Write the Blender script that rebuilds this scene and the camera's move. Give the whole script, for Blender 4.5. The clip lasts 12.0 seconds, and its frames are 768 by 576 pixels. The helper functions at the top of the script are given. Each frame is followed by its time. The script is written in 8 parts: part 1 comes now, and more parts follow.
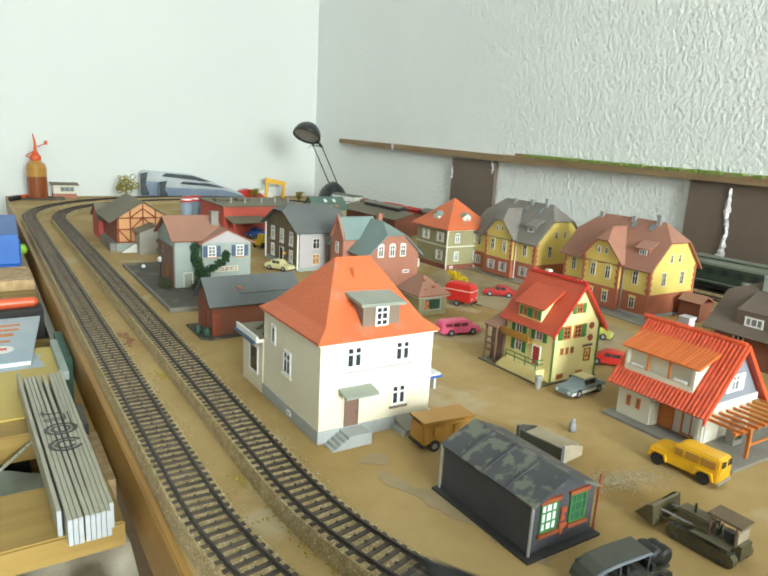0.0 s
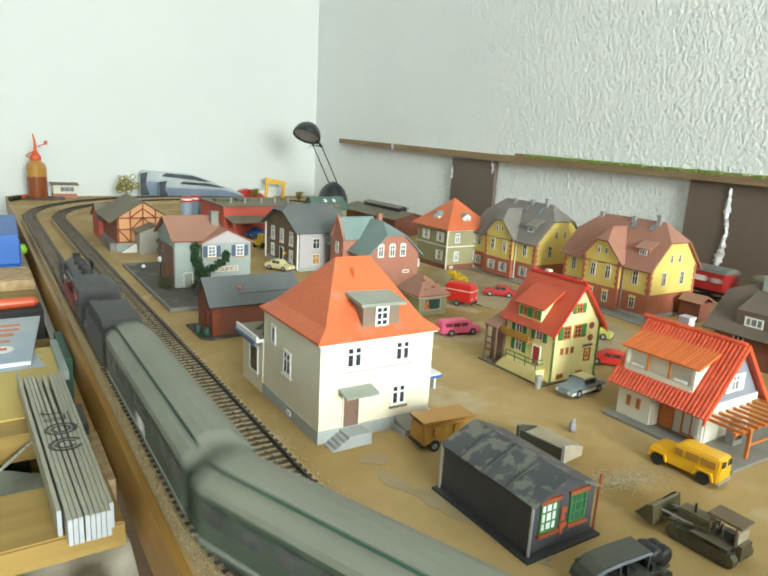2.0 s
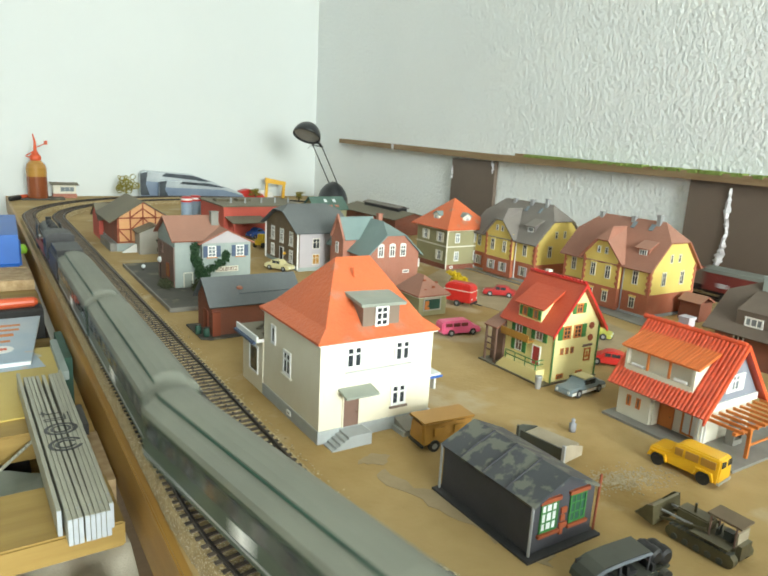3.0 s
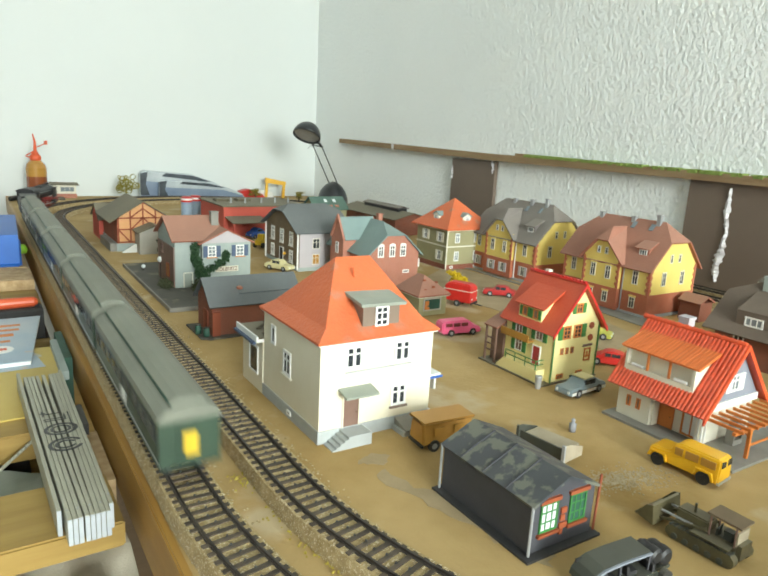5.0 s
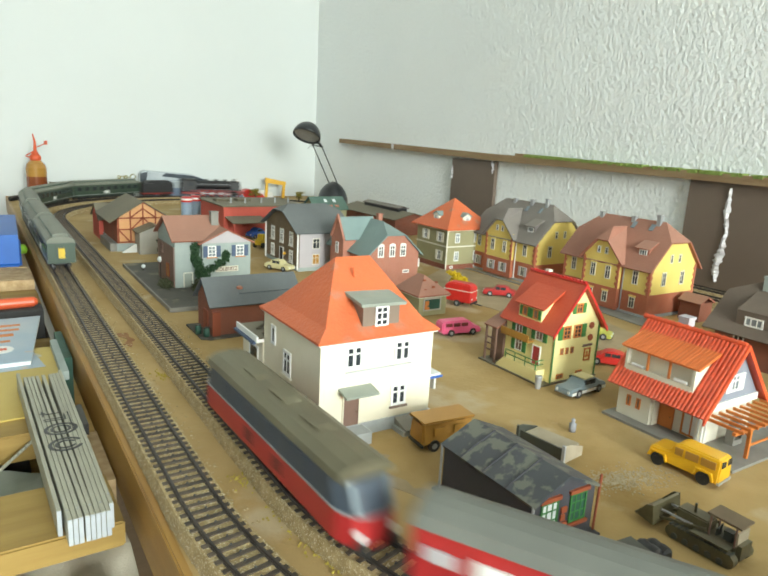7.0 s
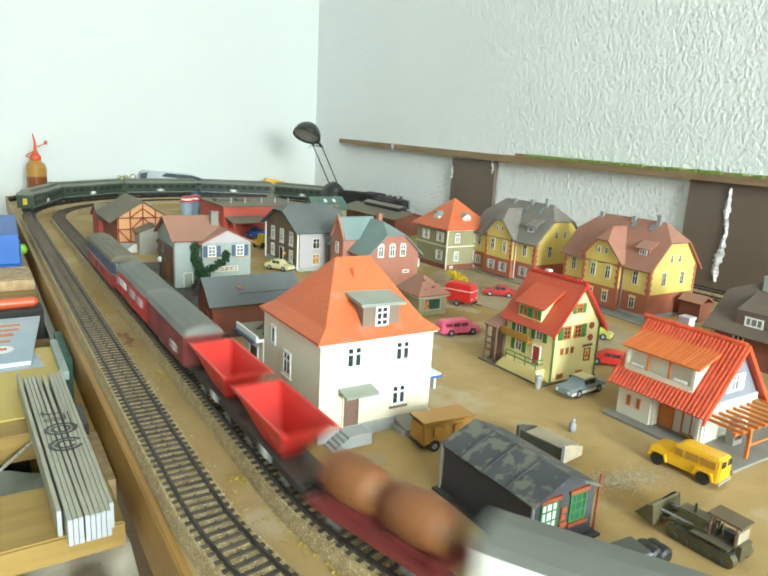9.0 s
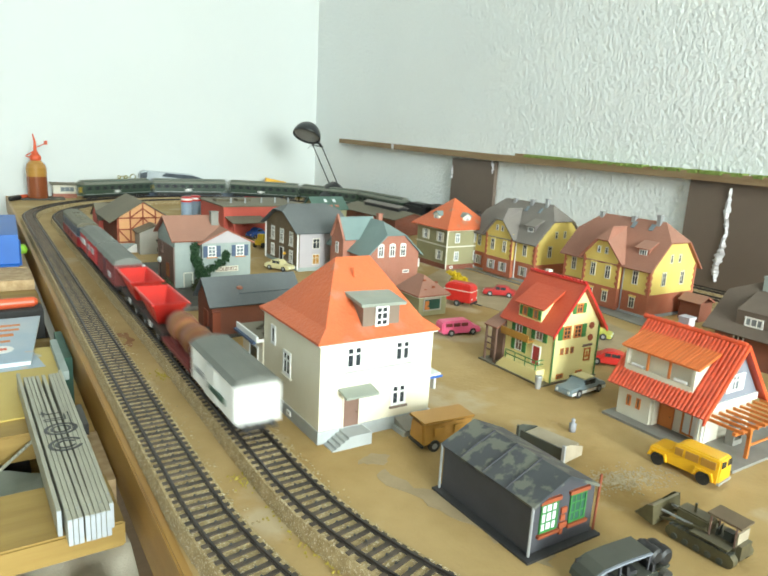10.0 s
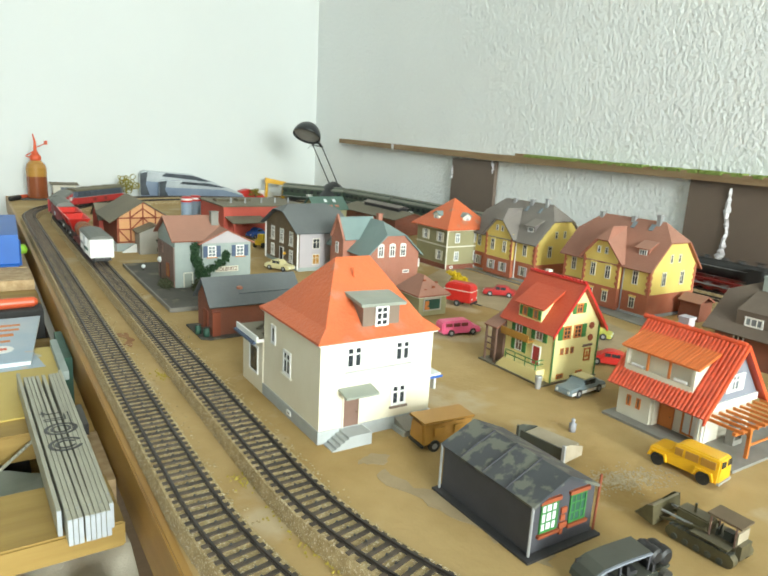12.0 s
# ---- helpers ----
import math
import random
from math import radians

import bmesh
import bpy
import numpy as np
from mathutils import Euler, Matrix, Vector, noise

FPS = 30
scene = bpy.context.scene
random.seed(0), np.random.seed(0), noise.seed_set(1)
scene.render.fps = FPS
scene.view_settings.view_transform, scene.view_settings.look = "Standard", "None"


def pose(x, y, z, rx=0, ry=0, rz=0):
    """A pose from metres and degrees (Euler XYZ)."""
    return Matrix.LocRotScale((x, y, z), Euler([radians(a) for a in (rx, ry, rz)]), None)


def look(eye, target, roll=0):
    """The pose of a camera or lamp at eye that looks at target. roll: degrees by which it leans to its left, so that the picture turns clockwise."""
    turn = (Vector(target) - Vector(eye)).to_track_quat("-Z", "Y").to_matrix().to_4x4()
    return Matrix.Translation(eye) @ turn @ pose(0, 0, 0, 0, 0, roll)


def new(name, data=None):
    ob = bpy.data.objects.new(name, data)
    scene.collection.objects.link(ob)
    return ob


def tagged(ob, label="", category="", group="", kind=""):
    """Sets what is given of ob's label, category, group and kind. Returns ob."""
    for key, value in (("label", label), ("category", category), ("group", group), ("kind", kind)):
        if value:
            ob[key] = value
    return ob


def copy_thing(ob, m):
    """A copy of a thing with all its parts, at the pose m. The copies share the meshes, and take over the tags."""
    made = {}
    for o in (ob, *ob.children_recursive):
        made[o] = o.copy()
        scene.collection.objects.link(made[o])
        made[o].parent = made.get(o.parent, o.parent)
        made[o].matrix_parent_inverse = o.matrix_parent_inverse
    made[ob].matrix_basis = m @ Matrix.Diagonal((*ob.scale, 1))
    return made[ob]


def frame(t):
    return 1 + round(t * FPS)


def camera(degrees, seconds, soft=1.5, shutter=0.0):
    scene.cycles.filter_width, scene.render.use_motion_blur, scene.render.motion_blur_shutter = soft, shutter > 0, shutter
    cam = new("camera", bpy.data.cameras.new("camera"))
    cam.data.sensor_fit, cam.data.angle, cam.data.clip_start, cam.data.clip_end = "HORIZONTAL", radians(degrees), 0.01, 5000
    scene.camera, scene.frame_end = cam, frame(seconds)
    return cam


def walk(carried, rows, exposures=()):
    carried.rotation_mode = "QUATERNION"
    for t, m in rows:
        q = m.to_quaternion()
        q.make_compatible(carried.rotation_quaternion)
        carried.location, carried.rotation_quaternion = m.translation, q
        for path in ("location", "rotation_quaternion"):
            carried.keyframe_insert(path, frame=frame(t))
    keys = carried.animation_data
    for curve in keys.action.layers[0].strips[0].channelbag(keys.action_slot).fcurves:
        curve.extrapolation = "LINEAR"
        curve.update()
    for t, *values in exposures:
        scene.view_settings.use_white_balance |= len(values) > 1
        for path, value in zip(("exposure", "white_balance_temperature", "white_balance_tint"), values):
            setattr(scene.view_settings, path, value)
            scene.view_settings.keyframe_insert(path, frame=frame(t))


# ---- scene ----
EYE = (0.0, 0.0, 0.2021)
YAW, PITCH, ROLL = radians(32.889), radians(13.069), 3.142
AIM = (math.sin(YAW) * math.cos(PITCH), math.cos(YAW) * math.cos(PITCH), EYE[2] - math.sin(PITCH))
cam = camera(62.04, 12.0, soft=1.9, shutter=1.2)
STAND = look(EYE, AIM, ROLL)
walk(cam, [(0.0, STAND), (12.0, STAND)], exposures=[(0.0, 0.18, 6550, 10), (7.2, 0.15, 6600, 10), (9.2, 0.33, 6350, 7), (12.0, 0.22, 6550, 10)])

# ---- light ----
world = bpy.data.worlds.new("sky")
scene.world = world
world.use_nodes = True
wn = world.node_tree.nodes
sky = wn.new("ShaderNodeTexSky")
sky.sky_type, sky.sun_disc = "NISHITA", False
sky.sun_elevation, sky.sun_rotation = radians(28), radians(160)
world.node_tree.links.new(sky.outputs[0], wn["Background"].inputs[0])
wn["Background"].inputs[1].default_value = 0.12


def area(name, m, w, h, watts, colour):
    lamp = bpy.data.lights.new(name, "AREA")
    lamp.shape, lamp.size, lamp.size_y, lamp.energy, lamp.color = "RECTANGLE", w, h, watts, colour
    ob = new(name, lamp)
    ob.matrix_world = m
    return ob


WIN = (-0.57, 0.68, 0.20, 1.40)          # window behind the camera: x0, x1, z0, z1
area("window_daylight", look((0.06, -2.97, 0.80), (0.45, 2.0, 0.4)), 1.2, 1.15, 165, (0.915, 1.0, 0.955))
# cool fill added from the left; no source is known there
area("side_window_daylight", look((-2.12, 0.55, 0.75), (1.0, 0.9, 0.3)), 1.0, 1.0, 1.0, (0.78, 0.98, 1.0))

# ---- materials ----


def mat(name, a, b=None, rough=0.6, scale=40.0, detail=4.0, bump=0.0, bscale=None, metal=0.0, coat=0.0, vary=0.0, stretch=(1, 1, 1), spots=None, spec=0.5, dust=0.0, deep=0.002):
    """Two tones of noise over each other, fine relief, and where asked spots of a third colour, dust on upward faces, and a shift from piece to piece."""
    m = bpy.data.materials.new(name)
    m.use_nodes = True
    n, l = m.node_tree.nodes, m.node_tree.links
    p = n["Principled BSDF"]
    p.inputs["Roughness"].default_value, p.inputs["Metallic"].default_value = rough, metal
    p.inputs["Coat Weight"].default_value = coat
    p.inputs["Specular IOR Level"].default_value = spec
    b = b or tuple(c * 0.78 for c in a)
    tc, mp = n.new("ShaderNodeTexCoord"), n.new("ShaderNodeMapping")
    mp.inputs["Scale"].default_value = stretch
    l.new(tc.outputs["Object"], mp.inputs[0])
    big, fine = n.new("ShaderNodeTexNoise"), n.new("ShaderNodeTexNoise")
    for t, s in ((big, scale), (fine, scale * 9)):
        t.inputs["Scale"].default_value, t.inputs["Detail"].default_value = s, detail
        l.new(mp.outputs[0], t.inputs["Vector"])
    ramp = n.new("ShaderNodeMapRange")
    ramp.inputs[1].default_value, ramp.inputs[2].default_value = 0.32, 0.68
    l.new(big.outputs[0], ramp.inputs[0])
    add = n.new("ShaderNodeMath")
    add.operation = "MULTIPLY_ADD"
    add.inputs[1].default_value = 0.5
    sub = n.new("ShaderNodeMath")
    sub.operation = "SUBTRACT"
    sub.inputs[1].default_value = 0.25
    l.new(fine.outputs[0], add.inputs[0])
    l.new(ramp.outputs[0], add.inputs[2])
    l.new(add.outputs[0], sub.inputs[0])
    mix = n.new("ShaderNodeMix")
    mix.data_type = "RGBA"
    mix.inputs[6].default_value, mix.inputs[7].default_value = (*a, 1), (*b, 1)
    l.new(sub.outputs[0], mix.inputs[0])
    col = mix.outputs[2]
    if spots:
        sp = n.new("ShaderNodeTexNoise")
        sp.inputs["Scale"].default_value, sp.inputs["Detail"].default_value = spots[1], 6
        l.new(mp.outputs[0], sp.inputs["Vector"])
        r2 = n.new("ShaderNodeMapRange")
        r2.inputs[1].default_value, r2.inputs[2].default_value = spots[2], spots[2] + 0.07
        l.new(sp.outputs[0], r2.inputs[0])
        m2 = n.new("ShaderNodeMix")
        m2.data_type = "RGBA"
        l.new(r2.outputs[0], m2.inputs[0])
        l.new(col, m2.inputs[6])
        m2.inputs[7].default_value = (*spots[0], 1)
        col = m2.outputs[2]
    if dust:
        geo, sep = n.new("ShaderNodeNewGeometry"), n.new("ShaderNodeSeparateXYZ")
        l.new(geo.outputs["Normal"], sep.inputs[0])
        up = n.new("ShaderNodeMapRange")
        up.inputs[1].default_value, up.inputs[2].default_value, up.inputs[4].default_value = 0.2, 1.0, dust
        l.new(sep.outputs[2], up.inputs[0])
        m3 = n.new("ShaderNodeMix")
        m3.data_type = "RGBA"
        l.new(up.outputs[0], m3.inputs[0])
        l.new(col, m3.inputs[6])
        m3.inputs[7].default_value = (0.36, 0.33, 0.26, 1)
        col = m3.outputs[2]
    if vary:
        info, hsv, r3 = n.new("ShaderNodeObjectInfo"), n.new("ShaderNodeHueSaturation"), n.new("ShaderNodeMapRange")
        r3.inputs[3].default_value, r3.inputs[4].default_value = 1 - vary, 1 + vary
        l.new(info.outputs["Random"], r3.inputs[0])
        l.new(r3.outputs[0], hsv.inputs["Value"])
        l.new(col, hsv.inputs["Color"])
        col = hsv.outputs[0]
    l.new(col, p.inputs["Base Color"])
    if bump:
        bn, bt = n.new("ShaderNodeBump"), n.new("ShaderNodeTexNoise")
        bt.inputs["Scale"].default_value, bt.inputs["Detail"].default_value = bscale or scale * 6, 5
        l.new(mp.outputs[0], bt.inputs["Vector"])
        bn.inputs["Strength"].default_value, bn.inputs["Distance"].default_value = bump, deep
        l.new(bt.outputs[0], bn.inputs["Height"])
        l.new(bn.outputs[0], p.inputs["Normal"])
    return m


def brickmat(name, a, b, mortar, w, h, rough=0.8, dust=0.0):
    """Moulded brick relief, far too small to be built singly."""
    m = mat(name, a, b, rough, 60, dust=dust)
    n, l = m.node_tree.nodes, m.node_tree.links
    p = n["Principled BSDF"]
    old = p.inputs["Base Color"].links[0].from_socket
    tc, sep, add, com = n.new("ShaderNodeTexCoord"), n.new("ShaderNodeSeparateXYZ"), n.new("ShaderNodeMath"), n.new("ShaderNodeCombineXYZ")
    l.new(tc.outputs["Object"], sep.inputs[0])
    l.new(sep.outputs[0], add.inputs[0])
    l.new(sep.outputs[1], add.inputs[1])
    l.new(add.outputs[0], com.inputs[0])
    l.new(sep.outputs[2], com.inputs[1])
    t = n.new("ShaderNodeTexBrick")
    l.new(com.outputs[0], t.inputs["Vector"])
    t.inputs["Scale"].default_value, t.inputs["Mortar Size"].default_value = 1.0, h * 0.12
    t.inputs["Brick Width"].default_value, t.inputs["Row Height"].default_value = w, h
    l.new(old, t.inputs["Color1"])
    l.new(old, t.inputs["Color2"])
    t.inputs["Mortar"].default_value = (*mortar, 1)
    l.new(t.outputs[0], p.inputs["Base Color"])
    return m


def glass(name, tint=(0.03, 0.035, 0.04)):
    m = mat(name, tint, tuple(c * 1.6 for c in tint), 0.12, 30, spec=0.6)
    return m


M = dict(
    # mid-grey on the unseen walls keeps bounce off left-facing sides
    farwall=mat("bounce_cutting_grey", (0.40, 0.39, 0.35), (0.35, 0.34, 0.30), 0.8, 2, bump=0.1),
    plaster=mat("wall_plaster", (0.86, 0.89, 0.89), (0.83, 0.86, 0.86), 0.85, 3, bump=1.0, bscale=165, stretch=(1, 1, 0.75), deep=0.0042),
    smooth=mat("smooth_wall_paint", (0.665, 0.70, 0.69), (0.635, 0.67, 0.66), 0.8, 2, bump=0.12, bscale=180),
    ground=mat("sandy_board", (0.455, 0.318, 0.140), (0.305, 0.192, 0.060), 0.85, 7, bump=0.35, bscale=240, spots=((0.46, 0.36, 0.22), 11, 0.57)),
    ballast=mat("ballast_strip", (0.50, 0.375, 0.19), (0.33, 0.235, 0.10), 0.9, 150, bump=1.0, bscale=1100, spots=((0.70, 0.60, 0.42), 900, 0.56)),
    sleeper=mat("dark_sleeper", (0.045, 0.033, 0.023), (0.095, 0.068, 0.045), 0.7, 160, vary=0.35, dust=0.04),
    rail=mat("rail_metal", (0.105, 0.090, 0.082), (0.055, 0.046, 0.042), 0.42, 90, metal=0.7),
    wood=mat("pale_pine", (0.35, 0.23, 0.062), (0.26, 0.16, 0.038), 0.6, 9, stretch=(1, 9, 9), bump=0.1),
    fascia=mat("varnished_pine_edge", (0.37, 0.20, 0.038), (0.27, 0.135, 0.026), 0.42, 8, stretch=(9, 1, 9), bump=0.08),
    chip=mat("chipboard", (0.55, 0.40, 0.23), (0.38, 0.25, 0.12), 0.85, 130, bump=0.3),
    stick=mat("stick_wood", (0.33, 0.23, 0.125), (0.24, 0.15, 0.075), 0.7, 10, stretch=(8, 1, 8)),
    scatter=mat("yellow_scatter", (0.46, 0.36, 0.06), (0.33, 0.25, 0.04), 0.9, 300),
    moss=mat("scatter_green", (0.24, 0.33, 0.08), (0.17, 0.24, 0.05), 0.9, 90, bump=0.8),
    brownpanel=mat("brown_panel_paint", (0.175, 0.13, 0.10), (0.14, 0.104, 0.08), 0.55, 5, bump=0.06),
    torn=mat("torn_white_paper", (0.85, 0.85, 0.88), (0.55, 0.50, 0.52), 0.8, 60, bump=0.8),
    cream=mat("cream_render", (0.77, 0.72, 0.575), (0.72, 0.66, 0.51), 0.75, 25, bump=0.08),
    greyplinth=mat("grey_plinth", (0.42, 0.45, 0.45), (0.35, 0.37, 0.37), 0.8, 40),
    tileorange=mat("orange_roof_plastic", (0.66, 0.135, 0.035), (0.56, 0.105, 0.03), 0.5, 14, bump=0.45, bscale=380, dust=0.10, spots=((0.47, 0.16, 0.085), 34, 0.62)),
    tilered=mat("red_tile_plastic", (0.66, 0.085, 0.025), (0.57, 0.065, 0.02), 0.45, 40, vary=0.13),
    tileorange2=mat("orange_tile_plastic", (0.68, 0.19, 0.045), (0.58, 0.14, 0.035), 0.5, 40, vary=0.08),
    redroof=mat("red_roof_plastic", (0.56, 0.075, 0.026), (0.46, 0.055, 0.022), 0.5, 20, bump=0.3, bscale=500, dust=0.06),
    brownroof=mat("brick_brown_roof", (0.37, 0.135, 0.085), (0.28, 0.10, 0.065), 0.75, 16, bump=0.3, bscale=500, dust=0.3),
    greyroof=mat("grey_slate_roof", (0.19, 0.165, 0.155), (0.145, 0.125, 0.12), 0.7, 16, bump=0.3, bscale=500, dust=0.3),
    darkroof=mat("dark_blue_grey_roof", (0.105, 0.125, 0.14), (0.075, 0.09, 0.105), 0.65, 18, bump=0.25, bscale=420, dust=0.18),
    shedroof=mat("patched_felt_roof", (0.055, 0.062, 0.072), (0.04, 0.046, 0.055), 0.6, 30, dust=0.05, spots=((0.135, 0.14, 0.115), 120, 0.50)),
    tealroof=mat("teal_grey_roof", (0.19, 0.28, 0.28), (0.15, 0.225, 0.225), 0.65, 18, bump=0.2, bscale=420, dust=0.2),
    thatch=mat("dusty_thatch", (0.165, 0.125, 0.098), (0.115, 0.085, 0.066), 0.9, 20, bump=0.45, bscale=1100, dust=0.05),
    oliveroof=mat("dusty_olive_roof", (0.16, 0.138, 0.09), (0.13, 0.11, 0.075), 0.85, 14, bump=0.2, dust=0.25),
    taupe=mat("taupe_dormer", (0.24, 0.185, 0.14), (0.2, 0.15, 0.115), 0.7, 30),
    paleroof=mat("grey_green_flat_roof", (0.32, 0.35, 0.30), (0.26, 0.29, 0.25), 0.7, 30),
    chaletyellow=mat("yellow_render", (0.84, 0.74, 0.36), (0.79, 0.68, 0.31), 0.7, 25),
    houseyellow=mat("ochre_yellow_render", (0.77, 0.60, 0.175), (0.70, 0.53, 0.14), 0.7, 25, dust=0.1),
    redbrick=brickmat("red_brick", (0.47, 0.125, 0.058), (0.39, 0.10, 0.048), (0.42, 0.19, 0.12), 0.0032, 0.0012),
    brownbrick=brickmat("brown_red_brick", (0.25, 0.075, 0.04), (0.19, 0.055, 0.03), (0.25, 0.115, 0.08), 0.0032, 0.0013),
    salmon=brickmat("salmon_brick", (0.43, 0.165, 0.11), (0.36, 0.135, 0.09), (0.42, 0.22, 0.16), 0.003, 0.0011),
    redwall=mat("plain_red_wall", (0.52, 0.085, 0.055), (0.45, 0.07, 0.045), 0.65, 20),
    timberfill=mat("orange_infill", (0.62, 0.33, 0.15), (0.56, 0.28, 0.12), 0.75, 25),
    timber=mat("red_brown_timber", (0.30, 0.07, 0.03), (0.23, 0.055, 0.025), 0.7, 40),
    paleblue=mat("pale_blue_render", (0.35, 0.405, 0.385), (0.28, 0.325, 0.305), 0.75, 25),
    greyrender=mat("grey_render", (0.45, 0.43, 0.38), (0.37, 0.35, 0.31), 0.8, 25),
    olive=mat("olive_render", (0.34, 0.32, 0.18), (0.28, 0.26, 0.14), 0.75, 25),
    stationbrown=brickmat("station_brown_brick", (0.205, 0.145, 0.085), (0.155, 0.11, 0.065), (0.2, 0.15, 0.1), 0.003, 0.0012),
    lilac=mat("lilac_grey_render", (0.47, 0.44, 0.46), (0.41, 0.38, 0.40), 0.75, 25),
    charcoal=mat("charcoal_wall", (0.024, 0.024, 0.026), (0.036, 0.035, 0.037), 0.6, 40),
    slate=mat("blue_grey_wall", (0.068, 0.068, 0.080), (0.05, 0.05, 0.06), 0.65, 30),
    bluegrey=mat("pale_blue_grey_cladding", (0.24, 0.26, 0.31), (0.20, 0.22, 0.265), 0.65, 30),
    beige=mat("dusty_beige_load", (0.40, 0.34, 0.25), (0.31, 0.26, 0.18), 0.8, 60, bump=0.2),
    hutgreen=mat("dusty_green_roof", (0.075, 0.155, 0.125), (0.055, 0.12, 0.095), 0.6, 40, dust=0.1),
    navy=mat("dark_blue_plastic", (0.030, 0.055, 0.085), (0.022, 0.04, 0.062), 0.5, 60),
    packfilm=mat("frosted_pack_film", (0.50, 0.54, 0.56), (0.36, 0.41, 0.45), 0.22, 26, coat=0.3, bump=0.25, bscale=60),
    packblue=mat("blue_pack_card", (0.13, 0.18, 0.27), (0.20, 0.26, 0.35), 0.35, 16, coat=0.2),
    packdark=mat("dark_pack_window", (0.035, 0.045, 0.055), (0.08, 0.095, 0.11), 0.25, 30),
    white=mat("white_plastic", (0.80, 0.80, 0.78), (0.74, 0.74, 0.71), 0.5, 40),
    offwhite=mat("ivory_plastic", (0.72, 0.69, 0.58), (0.66, 0.62, 0.51), 0.55, 40),
    green=mat("green_plastic", (0.045, 0.21, 0.05), (0.035, 0.16, 0.04), 0.5, 60),
    darkgreen=mat("dark_green_plastic", (0.03, 0.10, 0.07), (0.025, 0.08, 0.055), 0.5, 60),
    orange=mat("orange_plastic", (0.62, 0.20, 0.04), (0.53, 0.155, 0.03), 0.5, 60),
    orangered=mat("orange_red_trim", (0.36, 0.085, 0.03), (0.27, 0.06, 0.025), 0.55, 60),
    blueshut=mat("blue_grey_shutter", (0.075, 0.115, 0.20), (0.06, 0.09, 0.16), 0.55, 60),
    door=mat("brown_door", (0.22, 0.13, 0.10), (0.17, 0.10, 0.075), 0.55, 60),
    reddoor=mat("red_door", (0.50, 0.05, 0.05), None, 0.5, 60),
    glass=glass("dark_pane"),
    # blue-grey base colour stands in for sky reflected in these panes
    glassblue=glass("painted_sky_pane", (0.16, 0.19, 0.21)),
    curtain=mat("lit_white_pane", (0.74, 0.78, 0.78), (0.62, 0.66, 0.66), 0.3, 60),
    stone=mat("grey_stone_slab", (0.25, 0.24, 0.215), (0.19, 0.18, 0.16), 0.85, 35, bump=0.3),
    concrete=mat("dusty_dark_slab", (0.105, 0.098, 0.082), (0.07, 0.066, 0.055), 0.85, 26, bump=0.25, spots=((0.19, 0.165, 0.115), 30, 0.58)),
    blacksteel=mat("black_lacquer", (0.018, 0.02, 0.022), (0.03, 0.032, 0.035), 0.28, 60, coat=0.3),
    black=mat("matt_black", (0.016, 0.016, 0.017), (0.028, 0.027, 0.027), 0.55, 60, dust=0.10),
    locoblack=mat("locomotive_black", (0.012, 0.012, 0.014), (0.022, 0.022, 0.023), 0.5, 60, dust=0.02),
    chrome=mat("bright_metal", (0.62, 0.63, 0.65), (0.5, 0.5, 0.52), 0.25, 50, metal=1.0),
    silver=mat("grey_metal_paint", (0.40, 0.41, 0.42), (0.33, 0.34, 0.35), 0.45, 50, metal=0.3),
    tyre=mat("black_rubber", (0.02, 0.02, 0.02), (0.035, 0.033, 0.03), 0.7, 80, dust=0.2),
    red=mat("bright_red_plastic", (0.62, 0.028, 0.02), (0.53, 0.022, 0.018), 0.4, 40, coat=0.1),
    trainred=mat("railway_red", (0.47, 0.03, 0.03), (0.39, 0.024, 0.026), 0.4, 40, coat=0.15),
    wheelred=mat("wheel_red", (0.30, 0.022, 0.018), (0.20, 0.018, 0.015), 0.5, 60),
    bandgrey=mat("dark_slate_band", (0.065, 0.085, 0.115), (0.05, 0.066, 0.09), 0.35, 40),
    locoroof=mat("khaki_grey_roof", (0.145, 0.130, 0.078), (0.115, 0.102, 0.062), 0.55, 30),
    coachgreen=mat("coach_dark_green", (0.035, 0.065, 0.043), (0.028, 0.052, 0.034), 0.4, 40, coat=0.1),
    coachroof=mat("coach_pale_grey_roof", (0.19, 0.20, 0.162), (0.145, 0.154, 0.124), 0.6, 18, dust=0.10),
    wagonroof=mat("wagon_grey_roof", (0.165, 0.172, 0.152), (0.13, 0.136, 0.12), 0.6, 24),
    oxide=mat("oxide_brown_wagon", (0.21, 0.035, 0.032), (0.16, 0.028, 0.026), 0.55, 30),
    yellow=mat("signal_yellow_plastic", (0.78, 0.43, 0.015), (0.70, 0.37, 0.012), 0.4, 40, coat=0.15),
    lemon=mat("lemon_plastic", (0.64, 0.44, 0.03), (0.52, 0.34, 0.02), 0.5, 40),
    pink=mat("pink_plastic", (0.85, 0.13, 0.28), (0.77, 0.11, 0.24), 0.35, 40, coat=0.15),
    mustard=mat("mustard_brown_plastic", (0.42, 0.21, 0.035), (0.35, 0.17, 0.028), 0.5, 40, dust=0.08),
    cabroof=mat("brown_cab_roof", (0.145, 0.10, 0.055), (0.115, 0.08, 0.045), 0.6, 60),
    carblue=mat("grey_blue_car_paint", (0.22, 0.28, 0.31), (0.18, 0.235, 0.26), 0.3, 40, coat=0.2),
    carcream=mat("cream_car_paint", (0.66, 0.60, 0.34), (0.58, 0.52, 0.28), 0.35, 40),
